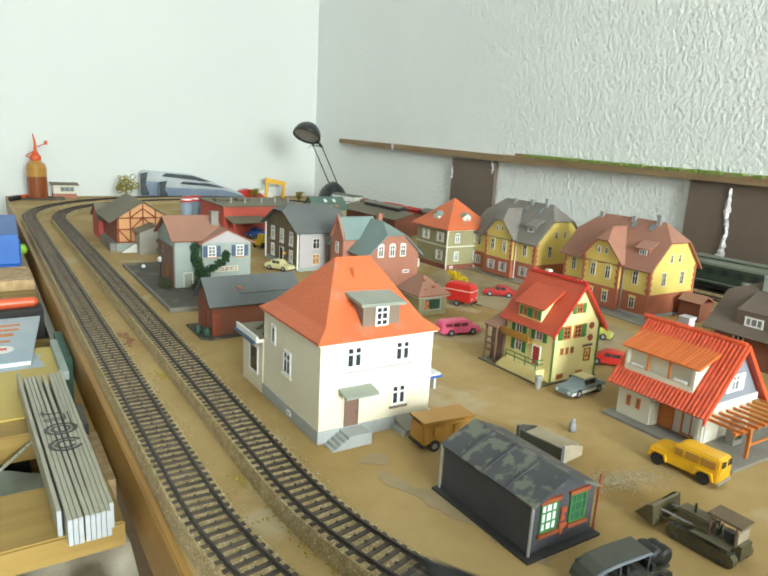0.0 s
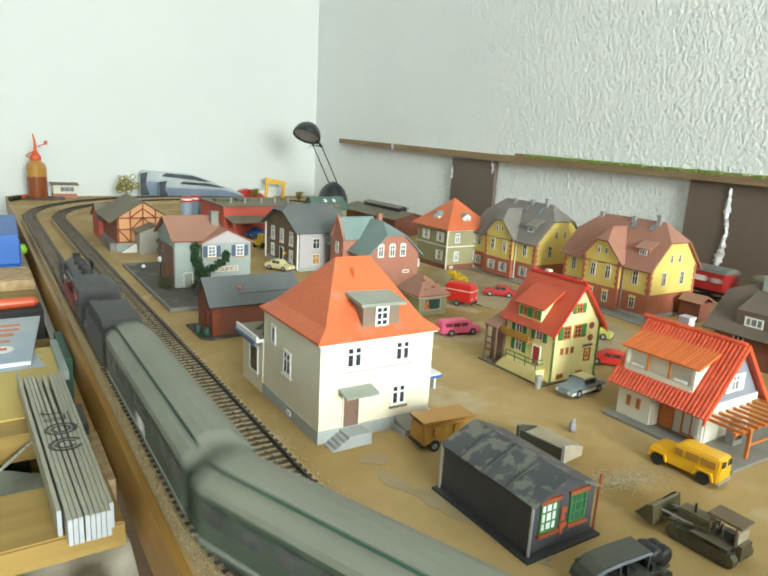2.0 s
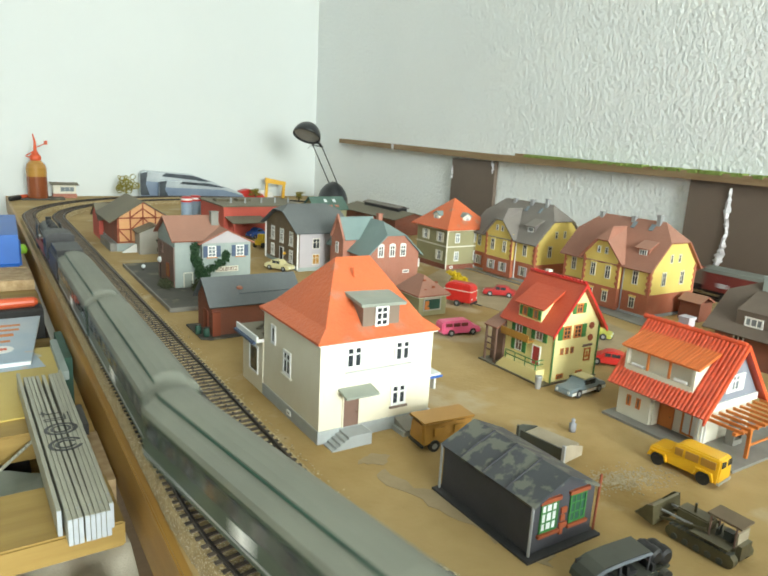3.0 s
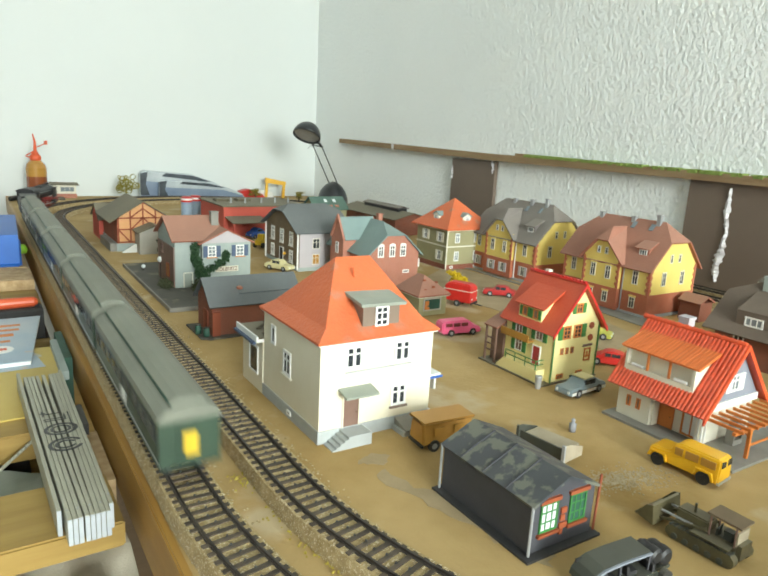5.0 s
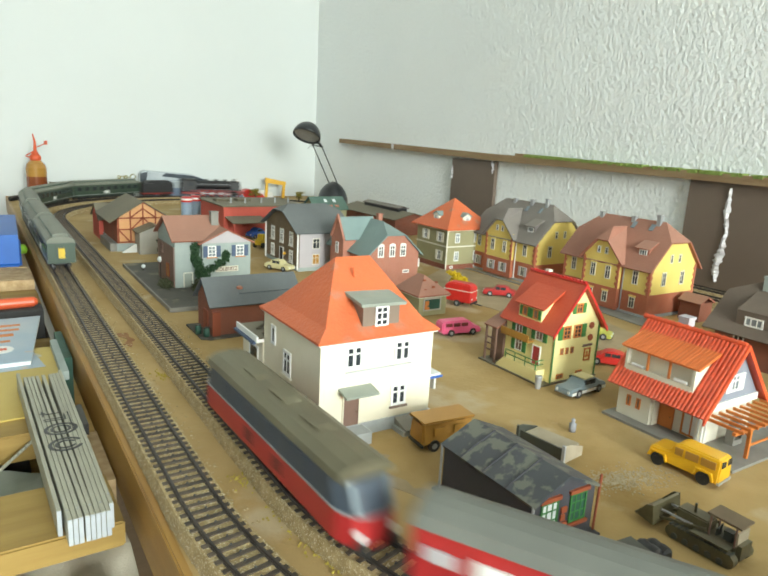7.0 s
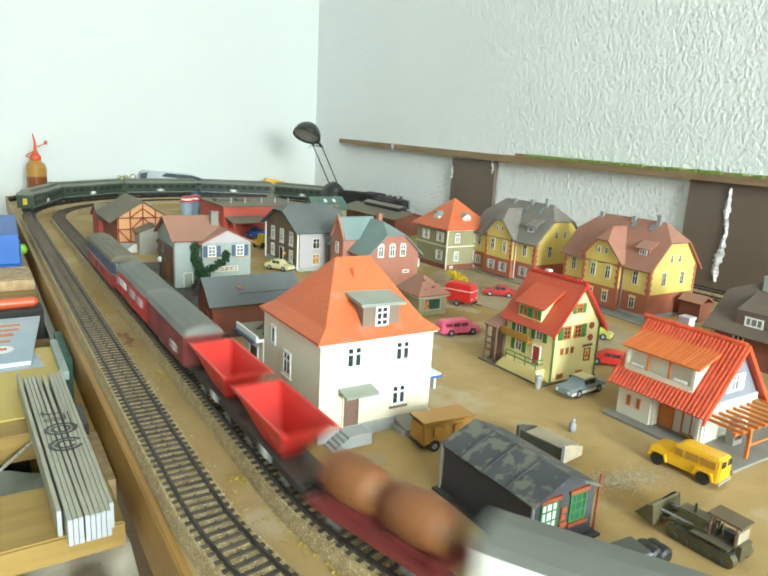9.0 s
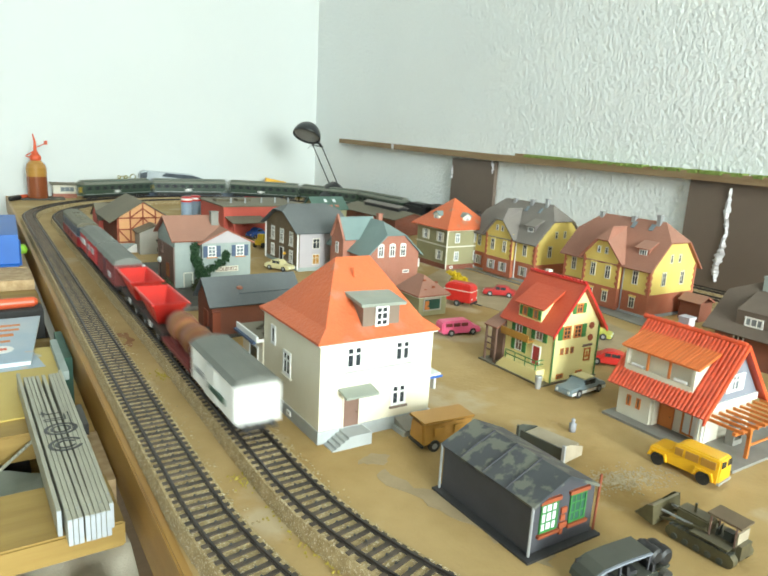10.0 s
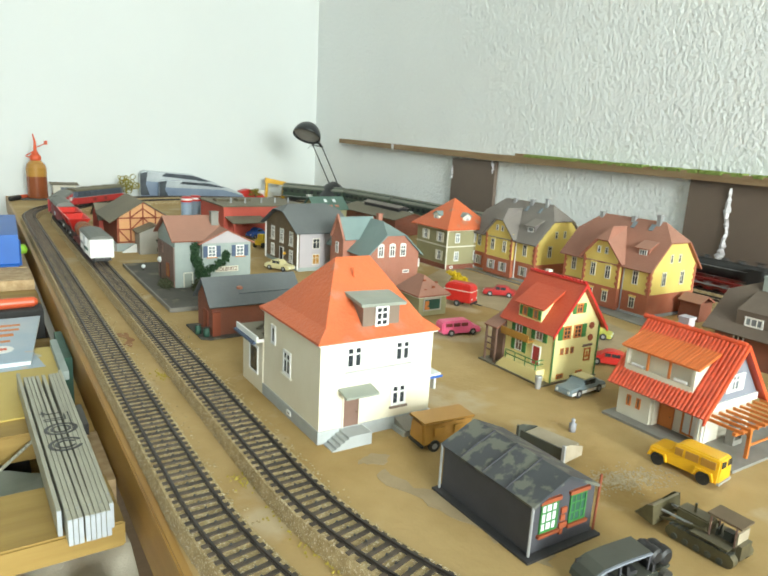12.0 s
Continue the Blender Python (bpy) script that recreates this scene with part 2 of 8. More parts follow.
    lime=mat("lime_car_paint", (0.50, 0.50, 0.10), (0.42, 0.42, 0.08), 0.35, 40),
    blue=mat("blue_plastic", (0.035, 0.12, 0.46), (0.03, 0.1, 0.38), 0.4, 40),
    army=mat("olive_drab_plastic", (0.105, 0.088, 0.040), (0.060, 0.050, 0.026), 0.6, 90, dust=0.16),
    armygrey=mat("field_grey_plastic", (0.058, 0.062, 0.050), (0.042, 0.046, 0.038), 0.5, 60, dust=0.06),
    barrel=mat("barrel_brown", (0.27, 0.115, 0.032), (0.19, 0.075, 0.022), 0.55, 60),
    bluebox=mat("blue_card_box", (0.010, 0.12, 0.46), (0.010, 0.10, 0.40), 0.45, 12),
    limegreen=mat("lime_green_plastic", (0.32, 0.62, 0.04), None, 0.5, 40),
    rule=mat("pale_painted_rule", (0.36, 0.35, 0.275), (0.31, 0.30, 0.235), 0.5, 30, stretch=(4, 1, 4)),
    ruleend=mat("rule_metal_end", (0.50, 0.54, 0.58), (0.40, 0.43, 0.47), 0.4, 60, metal=0.3),
    ink=mat("printed_ink", (0.05, 0.052, 0.05), None, 0.6, 60),
    cloth=mat("beige_cloth", (0.70, 0.645, 0.53), (0.62, 0.57, 0.46), 0.95, 20, bump=0.4, bscale=900),
    paper=mat("pale_blue_print", (0.29, 0.39, 0.49), (0.40, 0.46, 0.50), 0.45, 18, spots=((0.66, 0.34, 0.12), 24, 0.60)),
    papery=mat("yellow_print", (0.54, 0.40, 0.10), (0.47, 0.34, 0.075), 0.5, 14, spots=((0.42, 0.52, 0.6), 20, 0.58)),
    # near-black colour stands in for shade in the gaps between planks
    dark=mat("dark_gap_shade", (0.03, 0.03, 0.03), (0.04, 0.04, 0.038), 0.9, 20),
    bagcard=mat("blue_grey_insert", (0.17, 0.24, 0.33), (0.30, 0.36, 0.42), 0.4, 12),
    oil=mat("amber_oil", (0.42, 0.22, 0.045), (0.37, 0.18, 0.035), 0.2, 20, coat=0.5),
    oildark=mat("red_brown_oil", (0.24, 0.07, 0.025), (0.2, 0.055, 0.02), 0.2, 20, coat=0.5),
    spout=mat("orange_red_cap", (0.66, 0.11, 0.04), (0.58, 0.09, 0.03), 0.4, 40),
    ivy=mat("ivy_leaf", (0.02, 0.06, 0.025), (0.035, 0.085, 0.03), 0.7, 200),
    leafdark=mat("dark_foliage", (0.045, 0.055, 0.022), (0.065, 0.07, 0.03), 0.8, 200),
    leafolive=mat("olive_foliage", (0.27, 0.23, 0.03), (0.20, 0.17, 0.025), 0.8, 200),
    leafyellow=mat("yellow_foliage", (0.70, 0.50, 0.015), (0.58, 0.40, 0.01), 0.8, 200),
    bark=mat("brown_bark", (0.09, 0.06, 0.035), None, 0.9, 200),
    asphalt=mat("grey_road_patch", (0.36, 0.275, 0.165), (0.29, 0.22, 0.125), 0.9, 40, bump=0.3),
    gravel=mat("pale_rubble", (0.43, 0.355, 0.24), (0.33, 0.265, 0.165), 0.9, 200, bump=0.6),
    rust=mat("rust_stain", (0.22, 0.09, 0.03), (0.3, 0.15, 0.06), 0.8, 60),
    floorwood=mat("room_floor", (0.30, 0.2, 0.12), (0.24, 0.16, 0.09), 0.5, 6, stretch=(1, 6, 1)),
    skin=mat("figure_paint", (0.32, 0.33, 0.36), (0.25, 0.25, 0.28), 0.6, 60),
)

# ---- mesh helpers ----


def box(bm, x0, x1, y0, y1, z0, z1):
    v = [bm.verts.new((x, y, z)) for z in (z0, z1) for x, y in ((x0, y0), (x1, y0), (x1, y1), (x0, y1))]
    for f in ((3, 2, 1, 0), (4, 5, 6, 7), (0, 1, 5, 4), (1, 2, 6, 5), (2, 3, 7, 6), (3, 0, 4, 7)):
        bm.faces.new([v[i] for i in f])


def prism(bm, pts, axis, a, b):
    """A polygon pushed from a to b along an axis. pts: (y, z) for x, (x, z) for y, (x, y) for z."""
    def at(p, w):
        return {"x": (w, p[0], p[1]), "y": (p[0], w, p[1]), "z": (p[0], p[1], w)}[axis]
    lo, hi = [bm.verts.new(at(p, a)) for p in pts], [bm.verts.new(at(p, b)) for p in pts]
    bm.faces.new(lo)
    bm.faces.new(hi[::-1])
    for i in range(len(pts)):
        j = (i + 1) % len(pts)
        bm.faces.new((lo[j], lo[i], hi[i], hi[j]))


def tube(bm, p0, p1, r0, r1=None, n=10):
    p0, p1, r1 = Vector(p0), Vector(p1), r0 if r1 is None else r1
    q = (p1 - p0).to_track_quat("Z", "Y")
    rings = [[bm.verts.new(p + q @ Vector((r * math.cos(k * math.tau / n), r * math.sin(k * math.tau / n), 0))) for k in range(n)] for p, r in ((p0, max(r0, 1e-5)), (p1, max(r1, 1e-5)))]
    for k in range(n):
        bm.faces.new((rings[0][k], rings[0][(k + 1) % n], rings[1][(k + 1) % n], rings[1][k]))
    bm.faces.new(rings[0][::-1])
    bm.faces.new(rings[1])


def lathe(bm, prof, c=(0, 0, 0), n=24):
    """A profile of (radius, height) turned about an upright axis."""
    rings = [[bm.verts.new((c[0] + r * math.cos(k * math.tau / n), c[1] + r * math.sin(k * math.tau / n), c[2] + z)) for k in range(n)] for r, z in prof]
    for a, b in zip(rings, rings[1:]):
        for k in range(n):
            bm.faces.new((a[k], a[(k + 1) % n], b[(k + 1) % n], b[k]))
    bm.faces.new(rings[0][::-1])
    bm.faces.new(rings[-1])


def slab(bm, quad, th):
    """A thin plate over four or three corners, th thick downwards along its normal."""
    q = [Vector(p) for p in quad]
    nrm = (q[1] - q[0]).cross(q[2] - q[0]).normalized()
    if nrm.z < 0:
        q, nrm = q[::-1], -nrm
    top, low = [bm.verts.new(p) for p in q], [bm.verts.new(p - nrm * th) for p in q]
    bm.faces.new(top)
    bm.faces.new(low[::-1])
    for i in range(len(q)):
        j = (i + 1) % len(q)
        bm.faces.new((top[j], top[i], low[i], low[j]))


def rounded(bm, amount=0.0006, seg=2):
    bmesh.ops.remove_doubles(bm, verts=bm.verts, dist=1e-6)
    bmesh.ops.bevel(bm, geom=[e for e in bm.edges if e.is_manifold and e.calc_face_angle(0) > 0.5], offset=amount, segments=seg, affect="EDGES", clamp_overlap=True)


def data_of(name, bm, material, smooth=False):
    bmesh.ops.recalc_face_normals(bm, faces=bm.faces)
    me = bpy.data.meshes.new(name)
    bm.to_mesh(me)
    bm.free()
    if smooth:
        for p in me.polygons:
            p.use_smooth = True
    me.materials.append(material)
    return me


def part(name, bm, material, parent, label="", smooth=False):
    ob = new(name, data_of(name, bm, material, smooth))
    ob.parent = parent
    if label:
        ob["label"] = label
    return ob


def place(name, data, parent, m):
    ob = new(name, data)
    ob.parent = parent
    ob.matrix_basis = m
    return ob


def thing(name, label, category, m, group="", kind=""):
    ob = new(name)
    ob.empty_display_size = 0.01
    ob.matrix_basis = m
    return tagged(ob, label, category, group, kind)


def single(name, bm, material, label, category, m=None, group="", kind="", smooth=False):
    ob = new(name, data_of(name, bm, material, smooth))
    if m is not None:
        ob.matrix_basis = m
    return tagged(ob, label, category, group, kind)


def B(fn, *a, **k):
    bm = bmesh.new()
    fn(bm, *a, **k)
    return bm


# ---- room ----
X1, Y1, XL, YB, ZF, ZC = 0.985, 2.0, -2.2, -3.05, -0.8, 1.75


def room():
    def wall(name, m, *boxes):
        bm = bmesh.new()
        for b in boxes:
            box(bm, *b)
        return single(name, bm, m, "", "", kind="structure")
    tagged(wall("wall_north", M["smooth"], (XL - 0.1, X1 + 0.1, Y1, Y1 + 0.1, ZF, ZC)), "smooth white painted wall behind the layout", "wall")
    tagged(wall("wall_east", M["plaster"], (X1, X1 + 0.1, YB - 0.1, Y1, ZF, ZC)), "white wall with coarse plaster relief", "wall")
    # west and south walls are out of view, greyed to limit bounce light
    tagged(wall("wall_west", M["farwall"], (XL - 0.1, XL, YB - 0.1, Y1, ZF, 0.2), (XL - 0.1, XL, YB - 0.1, Y1, 1.3, ZC), (XL - 0.1, XL, YB - 0.1, 0.0, 0.2, 1.3), (XL - 0.1, XL, 1.1, Y1, 0.2, 1.3)), "unseen wall greyed to cut bounce light, with a window opening", "wall")
    a, b, c, d = WIN
    tagged(wall("wall_south", M["farwall"], (XL, X1, YB - 0.1, YB, ZF, c), (XL, X1, YB - 0.1, YB, d, ZC), (XL, a, YB - 0.1, YB, c, d), (b, X1, YB - 0.1, YB, c, d)), "unseen wall greyed to cut bounce light, with a window opening", "wall")
    tagged(wall("floor", M["floorwood"], (XL - 0.1, X1 + 0.1, YB - 0.1, Y1 + 0.1, ZF - 0.05, ZF)), "brown wooden room floor", "floor")
    tagged(wall("ceiling", M["smooth"], (XL - 0.1, X1 + 0.1, YB - 0.1, Y1 + 0.1, ZC, ZC + 0.05)), "plain white ceiling", "ceiling")
    # the west window is added, out of view, to go with the side fill
    for name, bx in (("window_1", (a, b, YB - 0.07, YB - 0.03, c, d)), ("window_2", (XL - 0.07, XL - 0.03, 0.0, 1.1, 0.2, 1.3))):
        w = thing(name, "unseen white framed window", "window", pose(0, 0, 0), kind="structure")
        bm = bmesh.new()
        x0, x1, y0, y1, z0, z1 = bx
        flat = x1 - x0 > y1 - y0
        box(bm, x0, x1, y0, y1, z0, z0 + 0.04)
        box(bm, x0, x1, y0, y1, z1 - 0.04, z1)
        if flat:
            box(bm, x0, x0 + 0.04, y0, y1, z0 + 0.04, z1 - 0.04)
            box(bm, x1 - 0.04, x1, y0, y1, z0 + 0.04, z1 - 0.04)
        else:
            box(bm, x0, x1, y0, y0 + 0.04, z0 + 0.04, z1 - 0.04)
            box(bm, x0, x1, y1 - 0.04, y1, z0 + 0.04, z1 - 0.04)
        part("window_frame", bm, M["white"], w)


room()

# ---- layout board and tracks ----
BX0, BY0 = 0.0718, -0.2


def layout_board():
    bm = bmesh.new()
    box(bm, BX0, X1 - 0.004, BY0, Y1 - 0.004, -0.02, 0.0)
    single("ground", bm, M["ground"], "sandy tan painted layout board with worn patches", "layout board", kind="structure")
    bm = bmesh.new()
    box(bm, 0.0668, BX0, BY0, Y1 - 0.004, -0.04, 0.0012)
    rounded(bm, 0.001)
    single("trim", bm, M["fascia"], "varnished pine edge board of the layout", "edge board", kind="structure")
    t = thing("trestle", "wooden trestle that carries the layout board", "trestle", pose(0.6, 0.6, ZF))
    for x in (-0.4, 0.3):
        for y in (-0.6, 1.2):
            part("leg", B(box, x - 0.03, x + 0.03, y - 0.03, y + 0.03, 0, 0.78), M["wood"], t)


layout_board()

XC, Y0A, Y1A, RA, Y1I, RI = 0.5, 0.31, 1.47, 0.412, 1.44, 0.36


def loop(s, r, y1):
    """A point and heading on an oval track, s metres from the start of its straight beside the board's edge."""
    ln = y1 - Y0A
    s %= 2 * ln + math.tau * r
    if s < ln:
        return XC - r, Y0A + s, 90.0
    s -= ln
    if s < math.pi * r:
        a = s / r
        return XC - r * math.cos(a), y1 + r * math.sin(a), 90.0 - math.degrees(a)
    s -= math.pi * r
    if s < ln:
        return XC + r, y1 - s, -90.0
    s -= ln
    a = s / r
    return XC + r * math.cos(a), Y0A - r * math.sin(a), -90.0 - math.degrees(a)


def ribbon(bm, r, y1, prof, step=0.02):
    """A closed strip along an oval. prof: (offset to the right of the way, height)."""
    tot = 2 * (y1 - Y0A) + math.tau * r
    n = int(tot / step)
    rows = []
    for i in range(n):
        x, y, h = loop(i * tot / n, r, y1)
        c, s = math.sin(radians(h)), -math.cos(radians(h))
        rows.append([bm.verts.new((x + c * o, y + s * o, z)) for o, z in prof])
    k = len(prof)
    for i in range(n):
        a, b = rows[i], rows[(i + 1) % n]
        for j in range(k):
            bm.faces.new((a[j], a[(j + 1) % k], b[(j + 1) % k], b[j]))


RAILTOP = 0.012


def track(name, r, y1, label):
    tr = thing(name, label, "track", pose(0, 0, 0), group="model tracks", kind="structure")
    part("ballast", B(ribbon, r, y1, [(-0.0160, 0.0002), (0.0170, 0.0002), (0.0142, 0.0094), (-0.0142, 0.0094)]), M["ballast"], tr)
    for o in (-0.0088, 0.0088):
        part("rail", B(ribbon, r, y1, [(o - 0.0009, 0.0094), (o + 0.0009, 0.0094), (o + 0.0003, 0.0101), (o + 0.0006, 0.0108), (o + 0.0006, RAILTOP), (o - 0.0006, RAILTOP), (o - 0.0006, 0.0108), (o - 0.0003, 0.0101)]), M["rail"], tr)
    tot = 2 * (y1 - Y0A) + math.tau * r
    n = int(tot / 0.0071)
    bm = bmesh.new()
    box(bm, -0.0128, 0.0128, -0.0014, 0.0014, 0.0080, 0.0100)
    piece = data_of("sleeper", bm, M["sleeper"])
    rest = bmesh.new()
    dots = bmesh.new()
    for i in range(n):
        s = i * tot / n
        x, y, h = loop(s, r, y1)
        m = pose(x, y, 0, 0, 0, h - 90 + random.uniform(-1.2, 1.2))
        if y < 1.05 and x < 0.3 and y > 0.12:
            place("sleeper", piece, tr, m)
            if s < 0.9 or s > tot - 0.3:
                q = 0.0007 if i % 2 else -0.0007
                tube(dots, m @ Vector((q, 0.0012, 0.0094)), m @ Vector((q, 0.0012, 0.0107)), 0.0009, 0.0006, 6)
        else:
            b = bmesh.new()
            box(b, -0.0128, 0.0128, -0.0014, 0.0014, 0.0080, 0.0100)
            b.transform(m)
            me = bpy.data.meshes.new("tmp")
            b.to_mesh(me)
            b.free()
            rest.from_mesh(me)
            bpy.data.meshes.remove(me)
    tagged(part("sleepers", rest, M["sleeper"], tr), kind="stuff")
    tagged(part("centre_studs", dots, M["black"], tr), kind="stuff")
    return tr

# ---- building parts ----
CACHE = {}


def keep(key, make):
    if key not in CACHE:
        CACHE[key] = make()
    return CACHE[key]


def frame_data(w, h, cols, rows, mt, bar, t=0.0009):
    def make():
        bm = bmesh.new()
        a, b = -w / 2, w / 2
        rings = []
        for y in (-t, 0.0004):
            rings.append([bm.verts.new((x, y, z)) for x, z in ((a, 0), (b, 0), (b, h), (a, h))])
            rings.append([bm.verts.new((x, y, z)) for x, z in ((a + bar, bar), (b - bar, bar), (b - bar, h - bar), (a + bar, h - bar))])
        for p, q in ((0, 1), (1, 3), (3, 2), (2, 0)):
            for k in range(4):
                bm.faces.new((rings[p][k], rings[p][(k + 1) % 4], rings[q][(k + 1) % 4], rings[q][k]))
        return data_of("window", bm, M[mt])
    return keep(("f", w, h, cols, rows, mt, bar), make)


def cuboid(name, x0, x1, y0, y1, z0, z1, mt):
    return keep((name, x0, x1, y0, y1, z0, z1, mt), lambda: data_of(name, B(box, x0, x1, y0, y1, z0, z1), M[mt]))


def window(house, face, u, z, w, h, at=0.0, frame="white", pane="glass", cols=2, rows=2, bar=0.0009, shutter=None, sill=None, lintel=None, closed=False):
    """A window on the face that looks to -y ('f', u along x) or to -x ('l', u along y); at: where that face stands."""
    m = pose(u, at, z) if face == "f" else pose(at, u, z, 0, 0, -90)
    o = place("window", frame_data(w, h, cols, rows, frame, bar), house, m)
    place("pane", cuboid("pane", -w / 2 + bar * 0.6, w / 2 - bar * 0.6, -0.0004, 0.0003, bar * 0.6, h - bar * 0.6, pane), o, pose(0, 0, 0))
    for i in range(1, cols):
        place("glazing_bar", cuboid("glazing_bar", -bar * 0.35, bar * 0.35, -0.00072, 0.0004, bar, h - bar, frame), o, pose(-w / 2 + w * i / cols, 0, 0))
    for j in range(1, rows):
        place("glazing_bar", cuboid("glazing_bar", -w / 2 + bar, w / 2 - bar, -0.00066, 0.0004, -bar * 0.35, bar * 0.35, frame), o, pose(0, 0, h * j / rows if rows > 2 else h * 0.64))
    if shutter:
        sw = w * 0.48
        for k in (-1, 1):
            place("shutter", cuboid("shutter", -sw / 2, sw / 2, -0.0011, 0.0002, 0, h, shutter), o, pose(k * (w / 2 + sw / 2 + 0.0003), 0, 0))
    if sill:
        place("sill", cuboid("sill", -w * 0.62, w * 0.62, -0.0018, 0.0002, -0.0012, -0.0002, sill), o, pose(0, 0, 0))
    if lintel:
        place("lintel", cuboid("lintel", -w * 0.62, w * 0.62, -0.0014, 0.0002, h + 0.0002, h + 0.0020, lintel), o, pose(0, 0, 0))
    return o


def door(house, face, u, z, w, h, mt, at=0.0, casing="white"):
    m = pose(u, at, z) if face == "f" else pose(at, u, z, 0, 0, -90)
    o = place("door", keep(("d", w, h, mt), lambda: data_of("door", B(box, -w / 2, w / 2, -0.0006, 0.0002, 0, h), M[mt])), house, m)
    def ring():
        bm = bmesh.new()
        box(bm, -w / 2 - 0.001, -w / 2, -0.0011, 0.0002, 0, h + 0.001)
        box(bm, w / 2, w / 2 + 0.001, -0.0011, 0.0002, 0, h + 0.001)
        box(bm, -w / 2, w / 2, -0.0011, 0.0002, h, h + 0.001)
        return data_of("casing", bm, M[casing])
    place("casing", keep(("c", w, h, casing), ring), o, pose(0, 0, 0))
    place("knob", keep("knob", lambda: data_of("knob", B(tube, (0, -0.0014, 0), (0, -0.0005, 0), 0.0005, 0.0004, 6), M["chrome"])), o, pose(w * 0.36, 0, h * 0.45))
    return o


def lettering(parent, words, xc, y, z, width, height):
    """Raised letters that face -y, fitted to a width and a height."""
    cu = bpy.data.curves.new("lettering", "FONT")
    cu.body, cu.size, cu.extrude, cu.offset = words, 1.0, 0.02, 0.012
    tmp = new("lettering_source", cu)
    bpy.context.view_layer.update()
    me = bpy.data.meshes.new_from_object(tmp.evaluated_get(bpy.context.evaluated_depsgraph_get()))
    bpy.data.objects.remove(tmp)
    xs, ys = [v.co.x for v in me.vertices], [v.co.y for v in me.vertices]
    for v in me.vertices:
        v.co = (xc + ((v.co.x - min(xs)) / (max(xs) - min(xs)) - 0.5) * width, y + v.co.z * 0.01, z + (v.co.y - min(ys)) / (max(ys) - min(ys)) * height)
    me.materials.clear()
    me.materials.append(M["door"])
    return place("lettering", me, parent, pose(0, 0, 0))


def gable_body(bm, w, d, z0, eave, ridge, axis, hip=None, ins=0.0):
    """Walls with gables at both ends of the ridge, cut level at hip where the ends are half-hipped."""
    span = w if axis == "y" else d
    top = [(span / 2, ridge)] if hip is None else [(span / 2 * (1 + (ridge - hip) / (ridge - eave)), hip), (span / 2 * (1 - (ridge - hip) / (ridge - eave)), hip)]
    pts = [(ins, z0), (span - ins, z0), (span - ins, eave)] + top + [(ins, eave)]
    prism(bm, pts, axis, ins, (d if axis == "y" else w) - ins)


def gable_roof(bm, w, d, eave, ridge, axis, over=0.005, end=0.004, th=0.0018, hip=None, back=0.012):
    span, ln = (w, d) if axis == "y" else (d, w)
    k = (ridge - eave) / (span / 2)
    lift = th * 0.9
    def at(p, q, z):
        return (p, q, z + lift) if axis == "y" else (q, p, z + lift)
    for sgn in (0, 1):
        e = -over if sgn == 0 else span + over
        if hip is None:
            slab(bm, [at(e, -end, eave - over * k), at(e, ln + end, eave - over * k), at(span / 2, ln + end, ridge), at(span / 2, -end, ridge)], th)
        else:
            f = (ridge - hip) / (ridge - eave) * span / 2
            hx = span / 2 - f if sgn == 0 else span / 2 + f
            slab(bm, [at(e, -end, eave - over * k), at(e, ln + end, eave - over * k), at(hx, ln + end, hip), at(span / 2, ln - back, ridge), at(span / 2, back, ridge), at(hx, -end, hip)], th)
    if hip is not None:
        f = (ridge - hip) / (ridge - eave) * span / 2
        slab(bm, [at(span / 2 - f, -end, hip), at(span / 2 + f, -end, hip), at(span / 2, back, ridge)], th)
        slab(bm, [at(span / 2 - f, ln + end, hip), at(span / 2 + f, ln + end, hip), at(span / 2, ln - back, ridge)], th)


def tent_roof(bm, w, d, eave, top, over, r0, r1, flare=None):
    """A hipped roof whose ridge runs from r0 to r1, with flared eaves."""
    rings = [[(-over, -over, eave), (w + over, -over, eave), (w + over, d + over, eave), (-over, d + over, eave)]]
    if flare:
        i, z = flare
        rings.append([(i, i, z), (w - i, i, z), (w - i, d - i, z), (i, d - i, z)])
    low = [bm.verts.new((x, y, z - 0.0015)) for x, y, z in rings[0]]
    vs = [[bm.verts.new(p) for p in r] for r in rings]
    bm.faces.new(low[::-1])
    for a, b in zip([low] + vs, vs):
        for j in range(4):
            bm.faces.new((a[j], a[(j + 1) % 4], b[(j + 1) % 4], b[j]))
    if r0 == r1:
        p = bm.verts.new((*r0, top))
        for j in range(4):
            bm.faces.new((vs[-1][j], vs[-1][(j + 1) % 4], p))
    else:
        p, q = bm.verts.new((*r0, top)), bm.verts.new((*r1, top))
        v = vs[-1]
        bm.faces.new((v[0], v[1], q, p))
        bm.faces.new((v[1], v[2], q))
        bm.faces.new((v[2], v[3], p, q))
        bm.faces.new((v[3], v[0], p))


def chimney(house, x, y, z0, z1, w=0.005, mt="silver", d=None):
    bm = bmesh.new()
    d = d or w
    box(bm, x - w / 2, x + w / 2, y - d / 2, y + d / 2, z0, z1 - 0.001)
    box(bm, x - w / 2 - 0.0006, x + w / 2 + 0.0006, y - d / 2 - 0.0006, y + d / 2 + 0.0006, z1 - 0.0018, z1)
    part("chimney", bm, M[mt], house)


